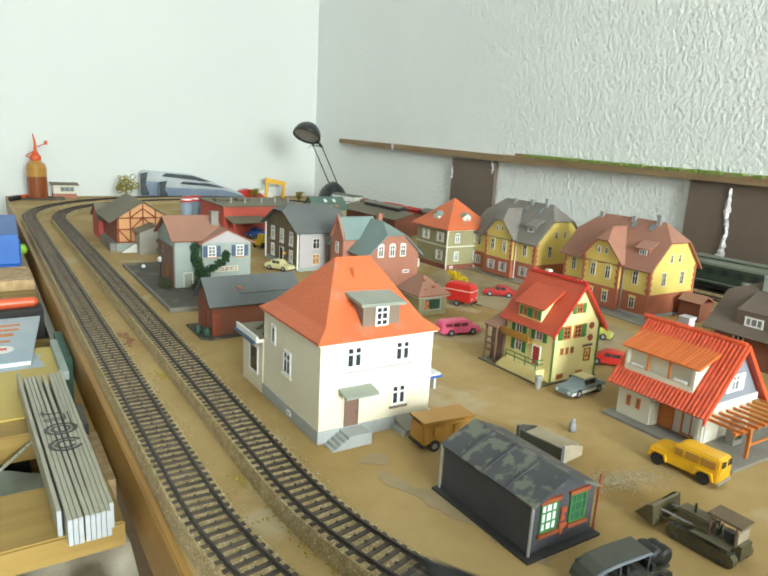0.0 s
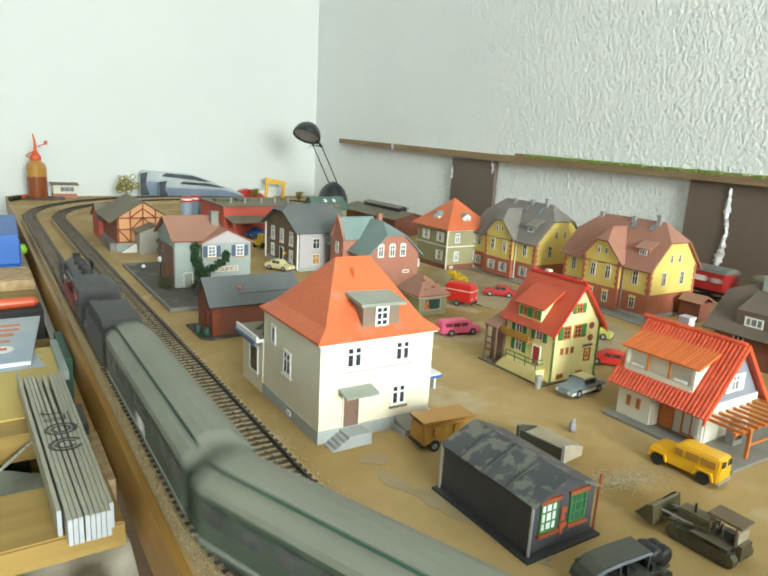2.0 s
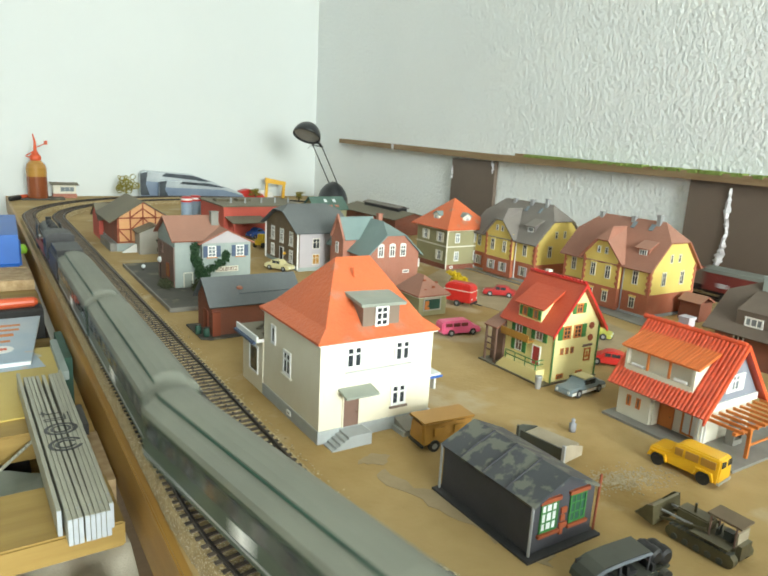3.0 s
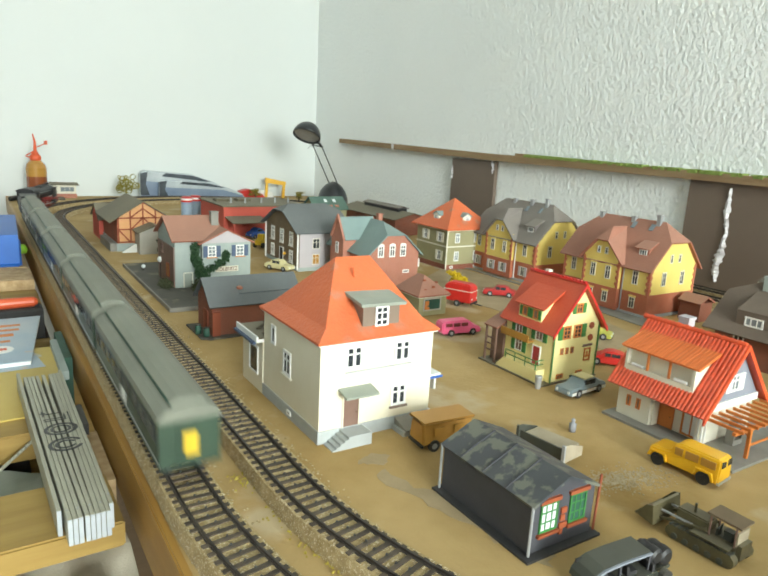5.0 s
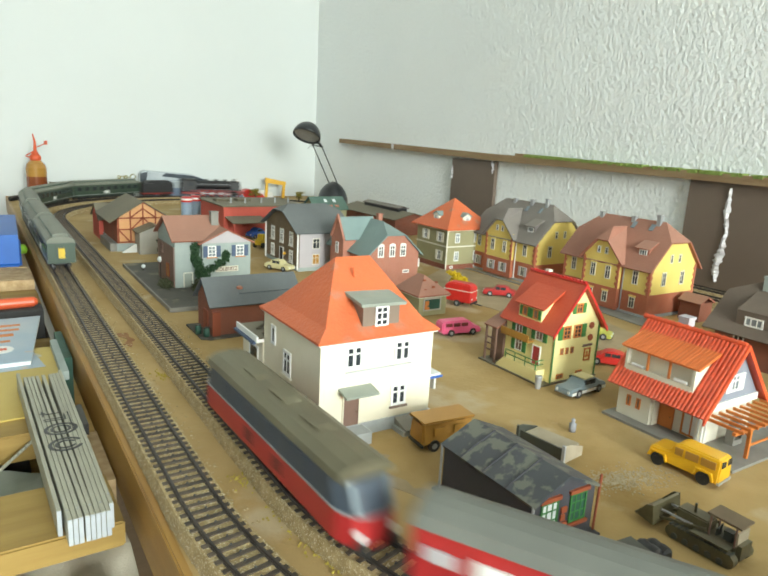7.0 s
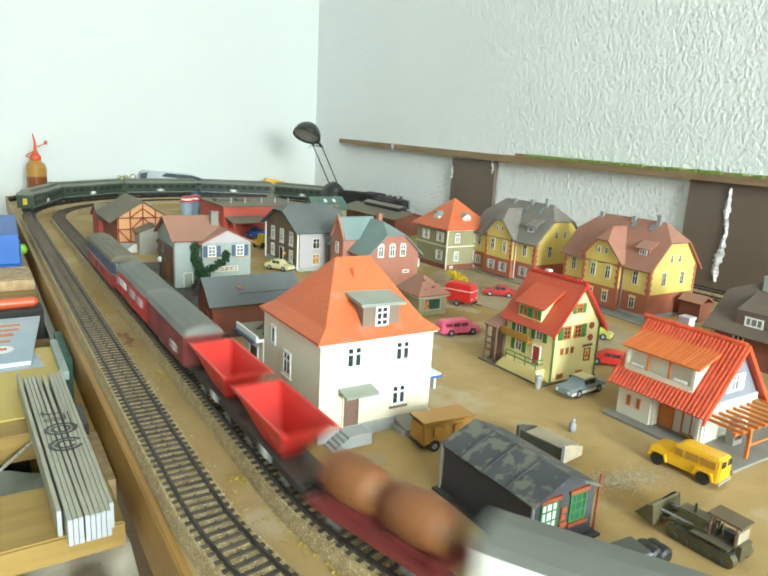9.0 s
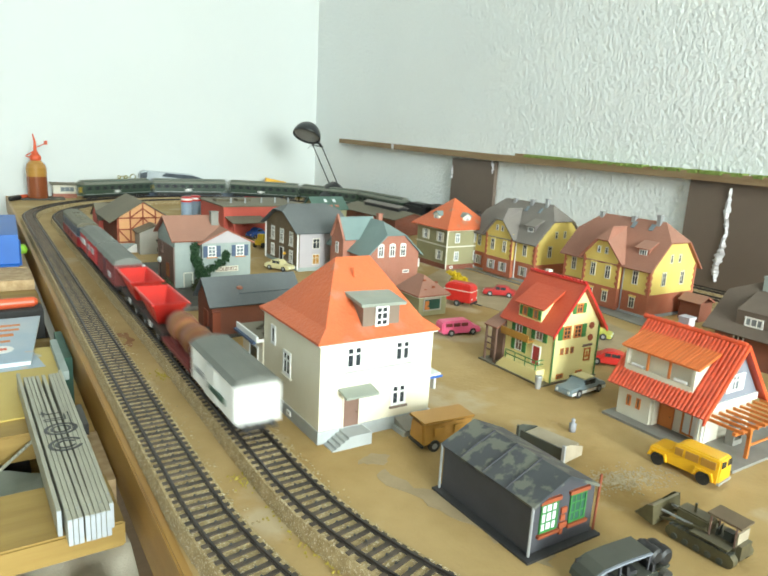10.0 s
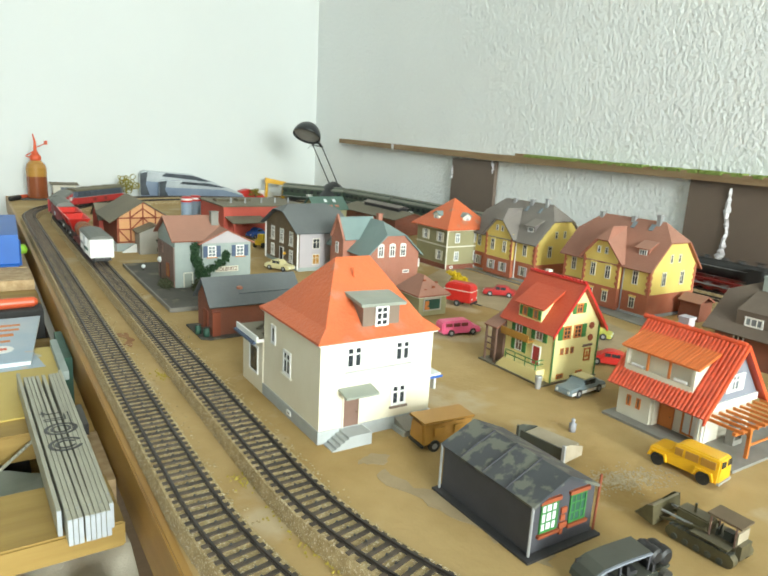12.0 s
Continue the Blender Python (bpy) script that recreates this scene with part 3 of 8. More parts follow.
def villa():
    h = thing("villa", "two-storey cream house with an orange hipped roof and grey plinth", "house", pose(0.1815, 0.352, 0))
    w, d, e = 0.0908, 0.0965, 0.0712
    part("wall", B(box, 0, w, 0, d, 0.0092, e), M["cream"], h)
    part("plinth", B(box, -0.0008, w + 0.0008, -0.0008, d + 0.0008, 0, 0.0092), M["greyplinth"], h)
    part("roof", B(tent_roof, w, d, e + 0.0008, 0.1178, 0.0032, (0.0345, 0.0485), (0.0625, 0.0475), (0.0065, 0.0790)), M["tileorange"], h)
    part("eaves_board", B(box, -0.0022, w + 0.0022, -0.0022, d + 0.0022, e - 0.0018, e - 0.0008), M["white"], h)
    part("vent_pipe", B(tube, (0.0430, 0.035, 0.104), (0.0420, 0.035, 0.1125), 0.0011, 0.0007, 8), M["tileorange"], h)
    part("skylight", B(slab, [(0.0180, 0.0480, 0.0945), (0.0180, 0.0450, 0.0945), (0.0225, 0.0450, 0.1005), (0.0225, 0.0480, 0.1005)], 0.0009), M["taupe"], h)
    dm = part("dormer", B(prism, [(0.0045, 0.0730), (0.0045, 0.0935), (0.042, 0.0980), (0.042, 0.085)], "x", 0.0335, 0.0630), M["taupe"], h)
    part("dormer_roof", B(slab, [(0.0305, 0.0012, 0.0942), (0.0665, 0.0012, 0.0932), (0.0665, 0.042, 0.0990), (0.0305, 0.042, 0.0998)], 0.0022), M["paleroof"], dm)
    window(dm, "f", 0.0485, 0.0765, 0.0108, 0.0148, at=0.0045, rows=3, bar=0.0015)
    for u, z, ww, hh in ((0.0252, 0.0508, 0.0128, 0.0158), (0.0642, 0.0506, 0.0128, 0.0154), (0.0630, 0.0176, 0.0128, 0.0158)):
        o = window(h, "f", u, z, ww, hh, bar=0.0017, rows=2)
        place("mullion", cuboid("mullion", -0.0011, 0.0011, -0.0011, 0.0004, 0.0012, hh - 0.0012, "white"), o, pose(0, 0, 0))
    # string course coloured grey in place of the shadow line below the windows
    bm = bmesh.new()
    box(bm, 0.0190, 0.0722, -0.0012, 0.0002, 0.0478, 0.0486)
    part("string_course", bm, M["greyplinth"], h)
    part("sill", B(box, 0.0560, 0.0705, -0.0018, 0.0002, 0.0158, 0.0172), M["taupe"], h)
    door(h, "f", 0.0243, 0.0092, 0.0118, 0.0222, "door", casing="cream")
    part("canopy", B(slab, [(0.0140, -0.0125, 0.0352), (0.0395, -0.0125, 0.0352), (0.0395, 0, 0.0378), (0.0140, 0, 0.0378)], 0.0016), M["paleroof"], h)
    bm = bmesh.new()
    box(bm, 0.0155, 0.0335, -0.0145, -0.0008, 0, 0.0085)
    for i in range(4):
        box(bm, 0.0155 - 0.0030 * (i + 1), 0.0155 - 0.0030 * i, -0.0145, -0.0012, 0, 0.0085 - 0.0019 * (i + 1))
    part("steps", bm, M["greyplinth"], h)
    window(h, "l", 0.0520, 0.0315, 0.0135, 0.0185, bar=0.0020, cols=2, sill="offwhite")
    window(h, "l", 0.0775, 0.0475, 0.0085, 0.0150, bar=0.0020, cols=1, rows=1)
    window(h, "l", 0.0455, 0.0030, 0.0065, 0.0035, at=-0.0008, bar=0.0010, cols=1, rows=1)
    part("drainpipe", B(tube, (w - 0.001, -0.0016, 0.001), (w - 0.001, -0.0016, 0.010), 0.0011), M["white"], h)
    an = part("annexe", B(box, -0.0008, 0.060, d + 0.0008, d + 0.044, 0, 0.043), M["cream"], h)
    bm = bmesh.new()
    box(bm, -0.006, 0.062, d + 0.0008, d + 0.047, 0.043, 0.0455)
    box(bm, -0.006, -0.0045, d + 0.0008, d + 0.047, 0.0455, 0.0478)
    part("terrace_rim", bm, M["white"], an)
    part("terrace_floor", B(box, -0.0045, 0.062, d + 0.001, d + 0.0465, 0.0455, 0.0462), M["oliveroof"], an)
    part("awning_strip", B(box, -0.0085, -0.006, d + 0.002, d + 0.046, 0.0415, 0.0432), M["blueshut"], an)
    window(an, "l", d + 0.019, 0.013, 0.019, 0.0235, at=-0.0008, bar=0.0014, cols=1, rows=1)
    bm = bmesh.new()
    for y in (d + 0.012, d + 0.026):
        tube(bm, (0.004, y, 0.0462), (0.018, y + 0.004, 0.052), 0.0012, 0.0012, 6)
        tube(bm, (0.010, y, 0.052), (0.022, y + 0.006, 0.0465), 0.001, 0.001, 6)
    part("terrace_furniture", bm, M["oliveroof"], an)


def dark_shed():
    h = thing("locomotive_shed", "small dark grey shed with a patched felt gable roof", "shed", pose(0.2220, 0.1960, 0))
    w, d, e, r = 0.0458, 0.0720, 0.0290, 0.0392
    part("base_plate", B(box, -0.005, w + 0.003, -0.005, d + 0.003, 0.0002, 0.0016), M["charcoal"], h)
    part("wall", B(gable_body, w, d, 0.0016, e, r, "y"), M["slate"], h)
    rf = part("roof", B(gable_roof, w, d, e, r, "y", 0.0018, 0.0020, 0.0016), M["shedroof"], h)
    k = (r - e) / (w / 2)
    for y in (0.018, 0.0365, 0.055):
        bm = bmesh.new()
        slab(bm, [(-0.0017, y, e - 0.0017 * k + 0.0022), (-0.0017, y + 0.0008, e - 0.0017 * k + 0.0022), (w / 2, y + 0.0008, r + 0.0022), (w / 2, y, r + 0.0022)], 0.0006)
        part("roof_seam", bm, M["slate"], rf)
    for u in (0.0116, 0.0330):
        o = window(h, "f", u, 0.0118, 0.0125, 0.0165, frame="green", pane="curtain" if u < 0.02 else "darkgreen", cols=3, rows=3, bar=0.0011)
        place("sill", cuboid("sill", -0.0074, 0.0074, -0.002, 0.0002, -0.002, -0.0004, "orangered"), o, pose(0, 0, 0))
        place("lintel", cuboid("lintel", -0.0074, 0.0074, -0.0016, 0.0002, 0.0167, 0.0188, "orangered"), o, pose(0, 0, 0))
    bm = bmesh.new()
    for z, a, b in ((0.0105, 0.0200, 0.0255), (0.0150, 0.0205, 0.0235), (0.0192, 0.0205, 0.0245), (0.0072, 0.0205, 0.0228)):
        box(bm, a, b, -0.0010, 0.0002, z, z + 0.0032)
    part("bare_brick_patch", bm, M["orangered"], h)
    for x, y in ((-0.0012, -0.0012), (-0.0012, d + 0.0008)):
        part("drainpipe", B(tube, (x, y, 0.0017), (x, y, e + 0.0005), 0.0008, None, 8), M["silver"], h)
    part("pole", B(tube, (w + 0.0022, -0.0005, 0.0017), (w + 0.0032, -0.0008, 0.0345), 0.0007, None, 8), M["timber"], h)


def chalet():
    h = thing("chalet", "yellow three-storey inn with red roof and green shutters", "house", pose(0.4125, 0.364, 0))
    w, d, e, r = 0.0575, 0.058, 0.0525, 0.0885
    part("base_plate", B(box, -0.012, w + 0.002, -0.002, d + 0.022, 0.0002, 0.0016), M["oliveroof"], h)
    part("wall", B(gable_body, w, d, 0.0016, e, r, "y"), M["chaletyellow"], h)
    part("roof", B(gable_roof, w, d, e, r, "y", 0.006, 0.0045, 0.0016), M["redroof"], h)
    for sx in (-1, 1):
        bm = bmesh.new()
        q = (r - e) / (w / 2)
        a, b = (w / 2, r + 0.0018), (w / 2 + sx * (w / 2 + 0.006), e - 0.006 * q + 0.0018)
        prism(bm, [(a[0], a[1]), (b[0], b[1]), (b[0], b[1] - 0.0034), (a[0], a[1] - 0.0034)], "y", -0.0058, -0.0046)
        part("bargeboard", bm, M["red"], h)
    bm = bmesh.new()
    prism(bm, [(w / 2 - 0.002, r + 0.0012), (w / 2, r + 0.0026), (w / 2 + 0.002, r + 0.0012)], "y", -0.0045, d + 0.0045)
    for i in range(16):
        box(bm, w / 2 - 0.0012, w / 2 + 0.0012, i * 0.004 - 0.003, i * 0.004 - 0.0012, r + 0.002, r + 0.0032)
    part("ridge", bm, M["red"], h)
    chimney(h, w / 2 + 0.006, d - 0.012, r - 0.012, r + 0.004, 0.004, "offwhite")
    dm = part("dormer", B(prism, [(-0.001, 0.052), (-0.001, 0.0655), (0.022, 0.0805), (0.022, 0.072)], "y", 0.015, 0.043), M["chaletyellow"], h)
    part("dormer_roof", B(slab, [(-0.004, 0.011, 0.0655), (-0.004, 0.047, 0.0655), (0.024, 0.047, 0.0825), (0.024, 0.011, 0.0825)], 0.0014), M["redroof"], dm)
    for u in (0.022, 0.035):
        window(dm, "l", u, 0.0545, 0.0060, 0.0085, at=-0.001, frame="orange", pane="door", bar=0.0009, shutter="green", cols=1, rows=1)
    window(h, "f", 0.0285, 0.0625, 0.0080, 0.0090, frame="orange", pane="glass", bar=0.0012, shutter="green")
    window(h, "f", 0.0160, 0.0400, 0.0095, 0.0120, frame="orange", pane="glass", bar=0.0012, rows=3)
    window(h, "f", 0.0295, 0.0400, 0.0095, 0.0120, frame="orange", pane="glass", bar=0.0012, rows=3)
    place("shutter", cuboid("shutter", -0.0025, 0.0025, -0.0011, 0.0002, 0, 0.012, "green"), h, pose(0.0078, 0, 0.040))
    place("shutter", cuboid("shutter", -0.0025, 0.0025, -0.0011, 0.0002, 0, 0.012, "green"), h, pose(0.0375, 0, 0.040))
    for u in (0.0120, 0.0185, 0.0250):
        window(h, "f", u, 0.0262, 0.0034, 0.0058, frame="orange", pane="door", cols=1, rows=1, bar=0.0006)
    for u in (0.0125, 0.0375):
        window(h, "f", u, 0.0040, 0.0080, 0.0042, frame="orange", pane="door", cols=2, rows=1, bar=0.0008)
    for z in (0.0415, 0.0315 + 0.0215):
        part("round_plaque", B(tube, (0.0475, -0.0009, z - 0.0035), (0.0475, 0.0003, z - 0.0035), 0.0031, None, 14), M["orangered"], h)
    part("lettering_bars", B(box, 0.0390, 0.0510, -0.0008, 0.0002, 0.0300, 0.0322), M["door"], h)
    bm = bmesh.new()
    for a, b, c, e2 in ((0.0415, 0.0500, 0.0165, 0.0178), (0.0415, 0.0428, 0.0165, 0.0285), (0.0487, 0.0500, 0.0165, 0.0285), (0.0415, 0.0500, 0.0272, 0.0285), (0.0440, 0.0475, 0.0200, 0.0218), (0.0450, 0.0462, 0.0218, 0.0255)):
        box(bm, a, b, -0.0008, 0.0002, c, e2)
    part("wall_emblem", bm, M["orange"], h)
    for x in (0.0004, w - 0.0004):
        part("drainpipe", B(tube, (x, -0.0012, 0.0016), (x, -0.0012, e - 0.003), 0.0007, None, 8), M["green"], h)
    for u, z in ((0.016, 0.036), (0.041, 0.036), (0.040, 0.0195)):
        window(h, "l", u, z, 0.0090, 0.0125, frame="white", pane="door", bar=0.0010, shutter="green")
    door(h, "l", 0.0175, 0.0135, 0.0080, 0.0165, "reddoor")
    bal = part("balcony", B(box, -0.0075, -0.0002, 0.022, 0.057, 0.0325, 0.0340), M["mustard"], h)
    part("balcony_front", B(box, -0.0080, -0.0070, 0.022, 0.057, 0.0340, 0.0395), M["mustard"], bal)
    tr = part("terrace", B(box, -0.0105, -0.0002, 0.006, 0.048, 0.0016, 0.0125), M["chaletyellow"], h)
    bm = bmesh.new()
    for i in range(5):
        box(bm, -0.0105, -0.0012, 0.048 + i * 0.0018, 0.048 + (i + 1) * 0.0018, 0.0016, 0.0125 - (i + 1) * 0.0018)
    part("terrace_steps", bm, M["chaletyellow"], tr)
    bm = bmesh.new()
    for y in (0.008, 0.021, 0.034, 0.046):
        tube(bm, (-0.0098, y, 0.0125), (-0.0098, y, 0.0205), 0.0005, None, 6)
    for z in (0.0165, 0.0205):
        tube(bm, (-0.0098, 0.008, z), (-0.0098, 0.046, z), 0.0005, None, 6)
        tube(bm, (-0.0098, 0.008, z), (-0.0010, 0.008, z), 0.0005, None, 6)
    part("terrace_rail", bm, M["green"], tr)
    pc = part("porch", B(slab, [(-0.0115, d + 0.0005, 0.0370), (-0.0115, d + 0.019, 0.0370), (0.012, d + 0.019, 0.0480), (0.012, d + 0.0005, 0.0480)], 0.0015), M["brownroof"], h)
    for y in (d + 0.003, d + 0.0165):
        part("post", B(box, -0.0095, -0.0078, y, y + 0.0016, 0.0016, 0.0372), M["door"], pc)
    bm = bmesh.new()
    for z in (0.012, 0.018, 0.024):
        box(bm, -0.0092, -0.0082, d + 0.0046, d + 0.0165, z, z + 0.0012)
    part("lattice", bm, M["door"], pc)
    part("porch_wall", B(box, -0.002, 0.012, d + 0.0006, d + 0.017, 0.0016, 0.0395), M["door"], pc)


def tiled_house():
    h = thing("tiled_cottage", "white cottage with bright red tiled roof and long dormer", "house", pose(0.4165, 0.227, 0))
    w, d, e, r = 0.068, 0.070, 0.0340, 0.0735
    k = (r - e) / (w / 2)
    part("base_plate", B(box, -0.010, w + 0.02, -0.032, d + 0.004, 0.0002, 0.0022), M["stone"], h)
    bm = bmesh.new()
    prism(bm, [(0.0, 0.0022), (w, 0.0022), (w, e), (w / 2, r), (0.0, e)], "y", 0.0015, 0.0035)
    prism(bm, [(0.0, 0.0022), (w, 0.0022), (w, e), (w / 2, r), (0.0, e)], "y", d - 0.0035, d - 0.0015)
    box(bm, w - 0.003, w - 0.0005, 0.0035, d - 0.0035, 0.0022, e)
    box(bm, 0.0, 0.0025, 0.040, d - 0.0035, 0.0022, e)
    box(bm, 0.010, 0.0125, 0.0035, 0.040, 0.0022, e)
    box(bm, 0.0025, 0.0125, 0.0385, 0.040, 0.0022, e)
    part("wall", bm, M["offwhite"], h)
    bm = bmesh.new()
    q = 0.0012
    prism(bm, [(0.002, 0.0335), (w - 0.002, 0.0335), (w / 2, r - 0.001)], "y", -q, 0.0015)
    part("gable_cladding", bm, M["bluegrey"], h, "blue-grey gable cladding")
    part("gable_band", B(box, 0.001, w - 0.001, -0.0022, 0.0012, 0.0280, 0.0335), M["white"], h)
    rf = part("roof", B(gable_roof, w, d, e, r, "y", 0.0070, 0.0055, 0.0012), M["tilered"], h)
    # tiles: shared shallow troughs over both slopes
    tw, tl = 0.0031, 0.0039
    slope = math.atan(k)
    ln = math.hypot(w / 2 + 0.0070, (w / 2 + 0.0070) * k)
    def tile():
        bm = bmesh.new()
        prof = [(-0.0015, 0.0), (-0.0008, 0.0007), (0.0001, 0.0009), (0.0009, 0.0006), (0.00155, 0.0001)]
        lo = [bm.verts.new((-0.0003, a, b + 0.0005)) for a, b in prof]
        hi = [bm.verts.new((tl + 0.0004, a, b)) for a, b in prof]
        dn = [bm.verts.new((-0.0003, a, -0.0004)) for a, b in prof]
        for i in range(4):
            bm.faces.new((lo[i], lo[i + 1], hi[i + 1], hi[i]))
            bm.faces.new((dn[i], dn[i + 1], lo[i + 1], lo[i]))
        return data_of("tile", bm, M["tilered"], smooth=False)
    td = tile()
    n = int(ln / tl)
    dx0, dx1, dy0, dy1 = 0.0020, 0.0230, 0.0105, 0.0680
    for i in range(n):
        t = i * ln / n
        x = -0.0070 + t * math.cos(slope)
        z = e - 0.0070 * k + t * math.sin(slope) + 0.0013
        for j in range(int((d + 0.011) / tw)):
            y = -0.0055 + tw * (j + 0.5)
            if dx0 < x < dx1 and dy0 < y < dy1:
                continue
            place("tile", td, rf, pose(x, y, z, 0, -math.degrees(slope), 0))
    for j in range(14):
        y = -0.0045 + j * 0.0059
        place("ridge_tile", keep("ridge_tile", lambda: data_of("ridge_tile", B(tube, (0, 0, 0), (0, 0.0062, 0.0004), 0.0019, 0.0023, 8), M["tilered"])), rf, pose(w / 2, y, r + 0.0012))
    dm = part("dormer", B(box, 0.0058, 0.0072, 0.0125, 0.0660, 0.0405, 0.0580), M["offwhite"], h)
    for y in (0.0105, 0.0660):
        part("dormer_cheek", B(prism, [(0.002, e + 0.0015), (0.002, 0.0552), (0.025, 0.0625), (0.025, 0.058)], "y", y, y + 0.0022), M["offwhite"], dm)
    part("dormer_parapet", B(box, 0.0018, 0.0033, 0.0127, 0.0660, 0.0355, 0.0425), M["offwhite"], dm)
    part("dormer_floor", B(box, 0.0033, 0.0058, 0.0127, 0.0660, 0.0408, 0.0418), M["offwhite"], dm)
    for y in (0.0300, 0.0480):
        part("dormer_post", B(box, 0.0020, 0.0034, y, y + 0.0016, 0.0425, 0.0556), M["orange"], dm)
    for y in (0.016, 0.052):
        part("bench", B(tube, (0.0027, y, 0.0438), (0.0027, y + 0.010, 0.0438), 0.0013, None, 8), M["white"], dm)
    orf = part("dormer_roof", B(slab, [(0.0002, 0.0070, 0.0570), (0.0002, 0.0715, 0.0570), (0.0275, 0.0715, 0.0668), (0.0275, 0.0070, 0.0668)], 0.0012), M["tileorange2"], dm)
    for j in range(22):
        y = 0.0075 + j * 0.0030
        place("roof_rib", keep("rib", lambda: data_of("roof_rib", B(slab, [(0.0002, 0, 0.0575), (0.0002, 0.0015, 0.0575), (0.0275, 0.0015, 0.0673), (0.0275, 0, 0.0673)], 0.0007), M["tileorange2"])), orf, pose(0, y, 0))
    for x0, x1 in ((-0.0080, w / 2), (w / 2, w + 0.0080)):
        bm = bmesh.new()
        za, zb = (e - 0.0080 * k, r) if x0 < 0 else (r, e - 0.0080 * k)
        prism(bm, [(x0, za + 0.0024), (x1, zb + 0.0024), (x1, zb - 0.0020), (x0, za - 0.0020)], "y", -0.0070, -0.0056)
        part("bargeboard", bm, M["tilered"], h)
    window(h, "f", w / 2 - 0.001, 0.0395, 0.0110, 0.0130, at=-q, bar=0.0016, pane="glassblue", shutter="white")
    for u in (0.050, 0.0585):
        window(h, "l", u, 0.0115, 0.0036, 0.0085, frame="orange", pane="door", cols=1, rows=1, bar=0.0008)
    window(h, "l", 0.012, 0.0030, 0.0150, 0.0205, at=0.010, frame="orange", pane="curtain", cols=2, rows=1, bar=0.0014)
    door(h, "l", 0.0320, 0.0024, 0.0100, 0.0200, "orange", at=0.010, casing="orange")
    part("corner_post", B(box, -0.0005, 0.0012, 0.0015, 0.0032, 0.0022, e - 0.003), M["white"], h)
    for x in (0.0, 0.004):
        part("drainpipe", B(tube, (x - 0.001, -0.0022, 0.0024), (x - 0.001, -0.0022, 0.0250), 0.0008, None, 8), M["white"], h)
    chimney(h, w / 2 + 0.012, 0.050, r - 0.018, r + 0.007, 0.0085, "lilac")
    # pergola before the gable
    pg = thing("pergola", "orange wooden pergola over a stone terrace", "pergola", pose(0.4165, 0.227, 0))
    for x in (0.016, 0.064):
        part("post", B(box, x, x + 0.0022, -0.0265, -0.0243, 0.0022, 0.0230), M["orange"], pg)
        part("brace", B(slab, [(x, -0.0265, 0.0170), (x + 0.0018, -0.0265, 0.0170), (x + 0.0018, -0.0200, 0.0236), (x, -0.0200, 0.0236)], 0.001), M["orange"], pg)
    part("beam", B(box, -0.004, 0.074, -0.0265, -0.0243, 0.0230, 0.0252), M["orange"], pg)
    for i in range(9):
        x = -0.0015 + i * 0.0090
        place("rafter", keep("rafter", lambda: data_of("rafter", B(box, 0, 0.0016, -0.0300, -0.0024, 0.0252, 0.0272), M["orange"])), pg, pose(x, 0, 0))
    part("rail", B(box, 0.018, 0.066, -0.0258, -0.0248, 0.0105, 0.0120), M["orange"], pg)
    gr = thing("garden_grill", "small grey garden fireplace on the terrace", "fireplace", pose(0.4485, 0.219, 0.0022))
    part("hearth", B(box, -0.006, 0.006, -0.003, 0.003, 0, 0.004), M["stone"], gr)
    for x in (-0.006, 0.0045):
        part("side_pier", B(box, x, x + 0.0015, -0.003, 0.003, 0.004, 0.012), M["stone"], gr)
    part("grate", B(box, -0.0045, 0.0045, -0.003, 0.003, 0.0075, 0.0085), M["stone"], gr)
    part("mantel", B(box, -0.006, 0.006, -0.003, 0.003, 0.012, 0.0140), M["stone"], gr)
    part("flue", B(box, -0.003, 0.003, -0.002, 0.003, 0.0140, 0.020), M["stone"], gr)


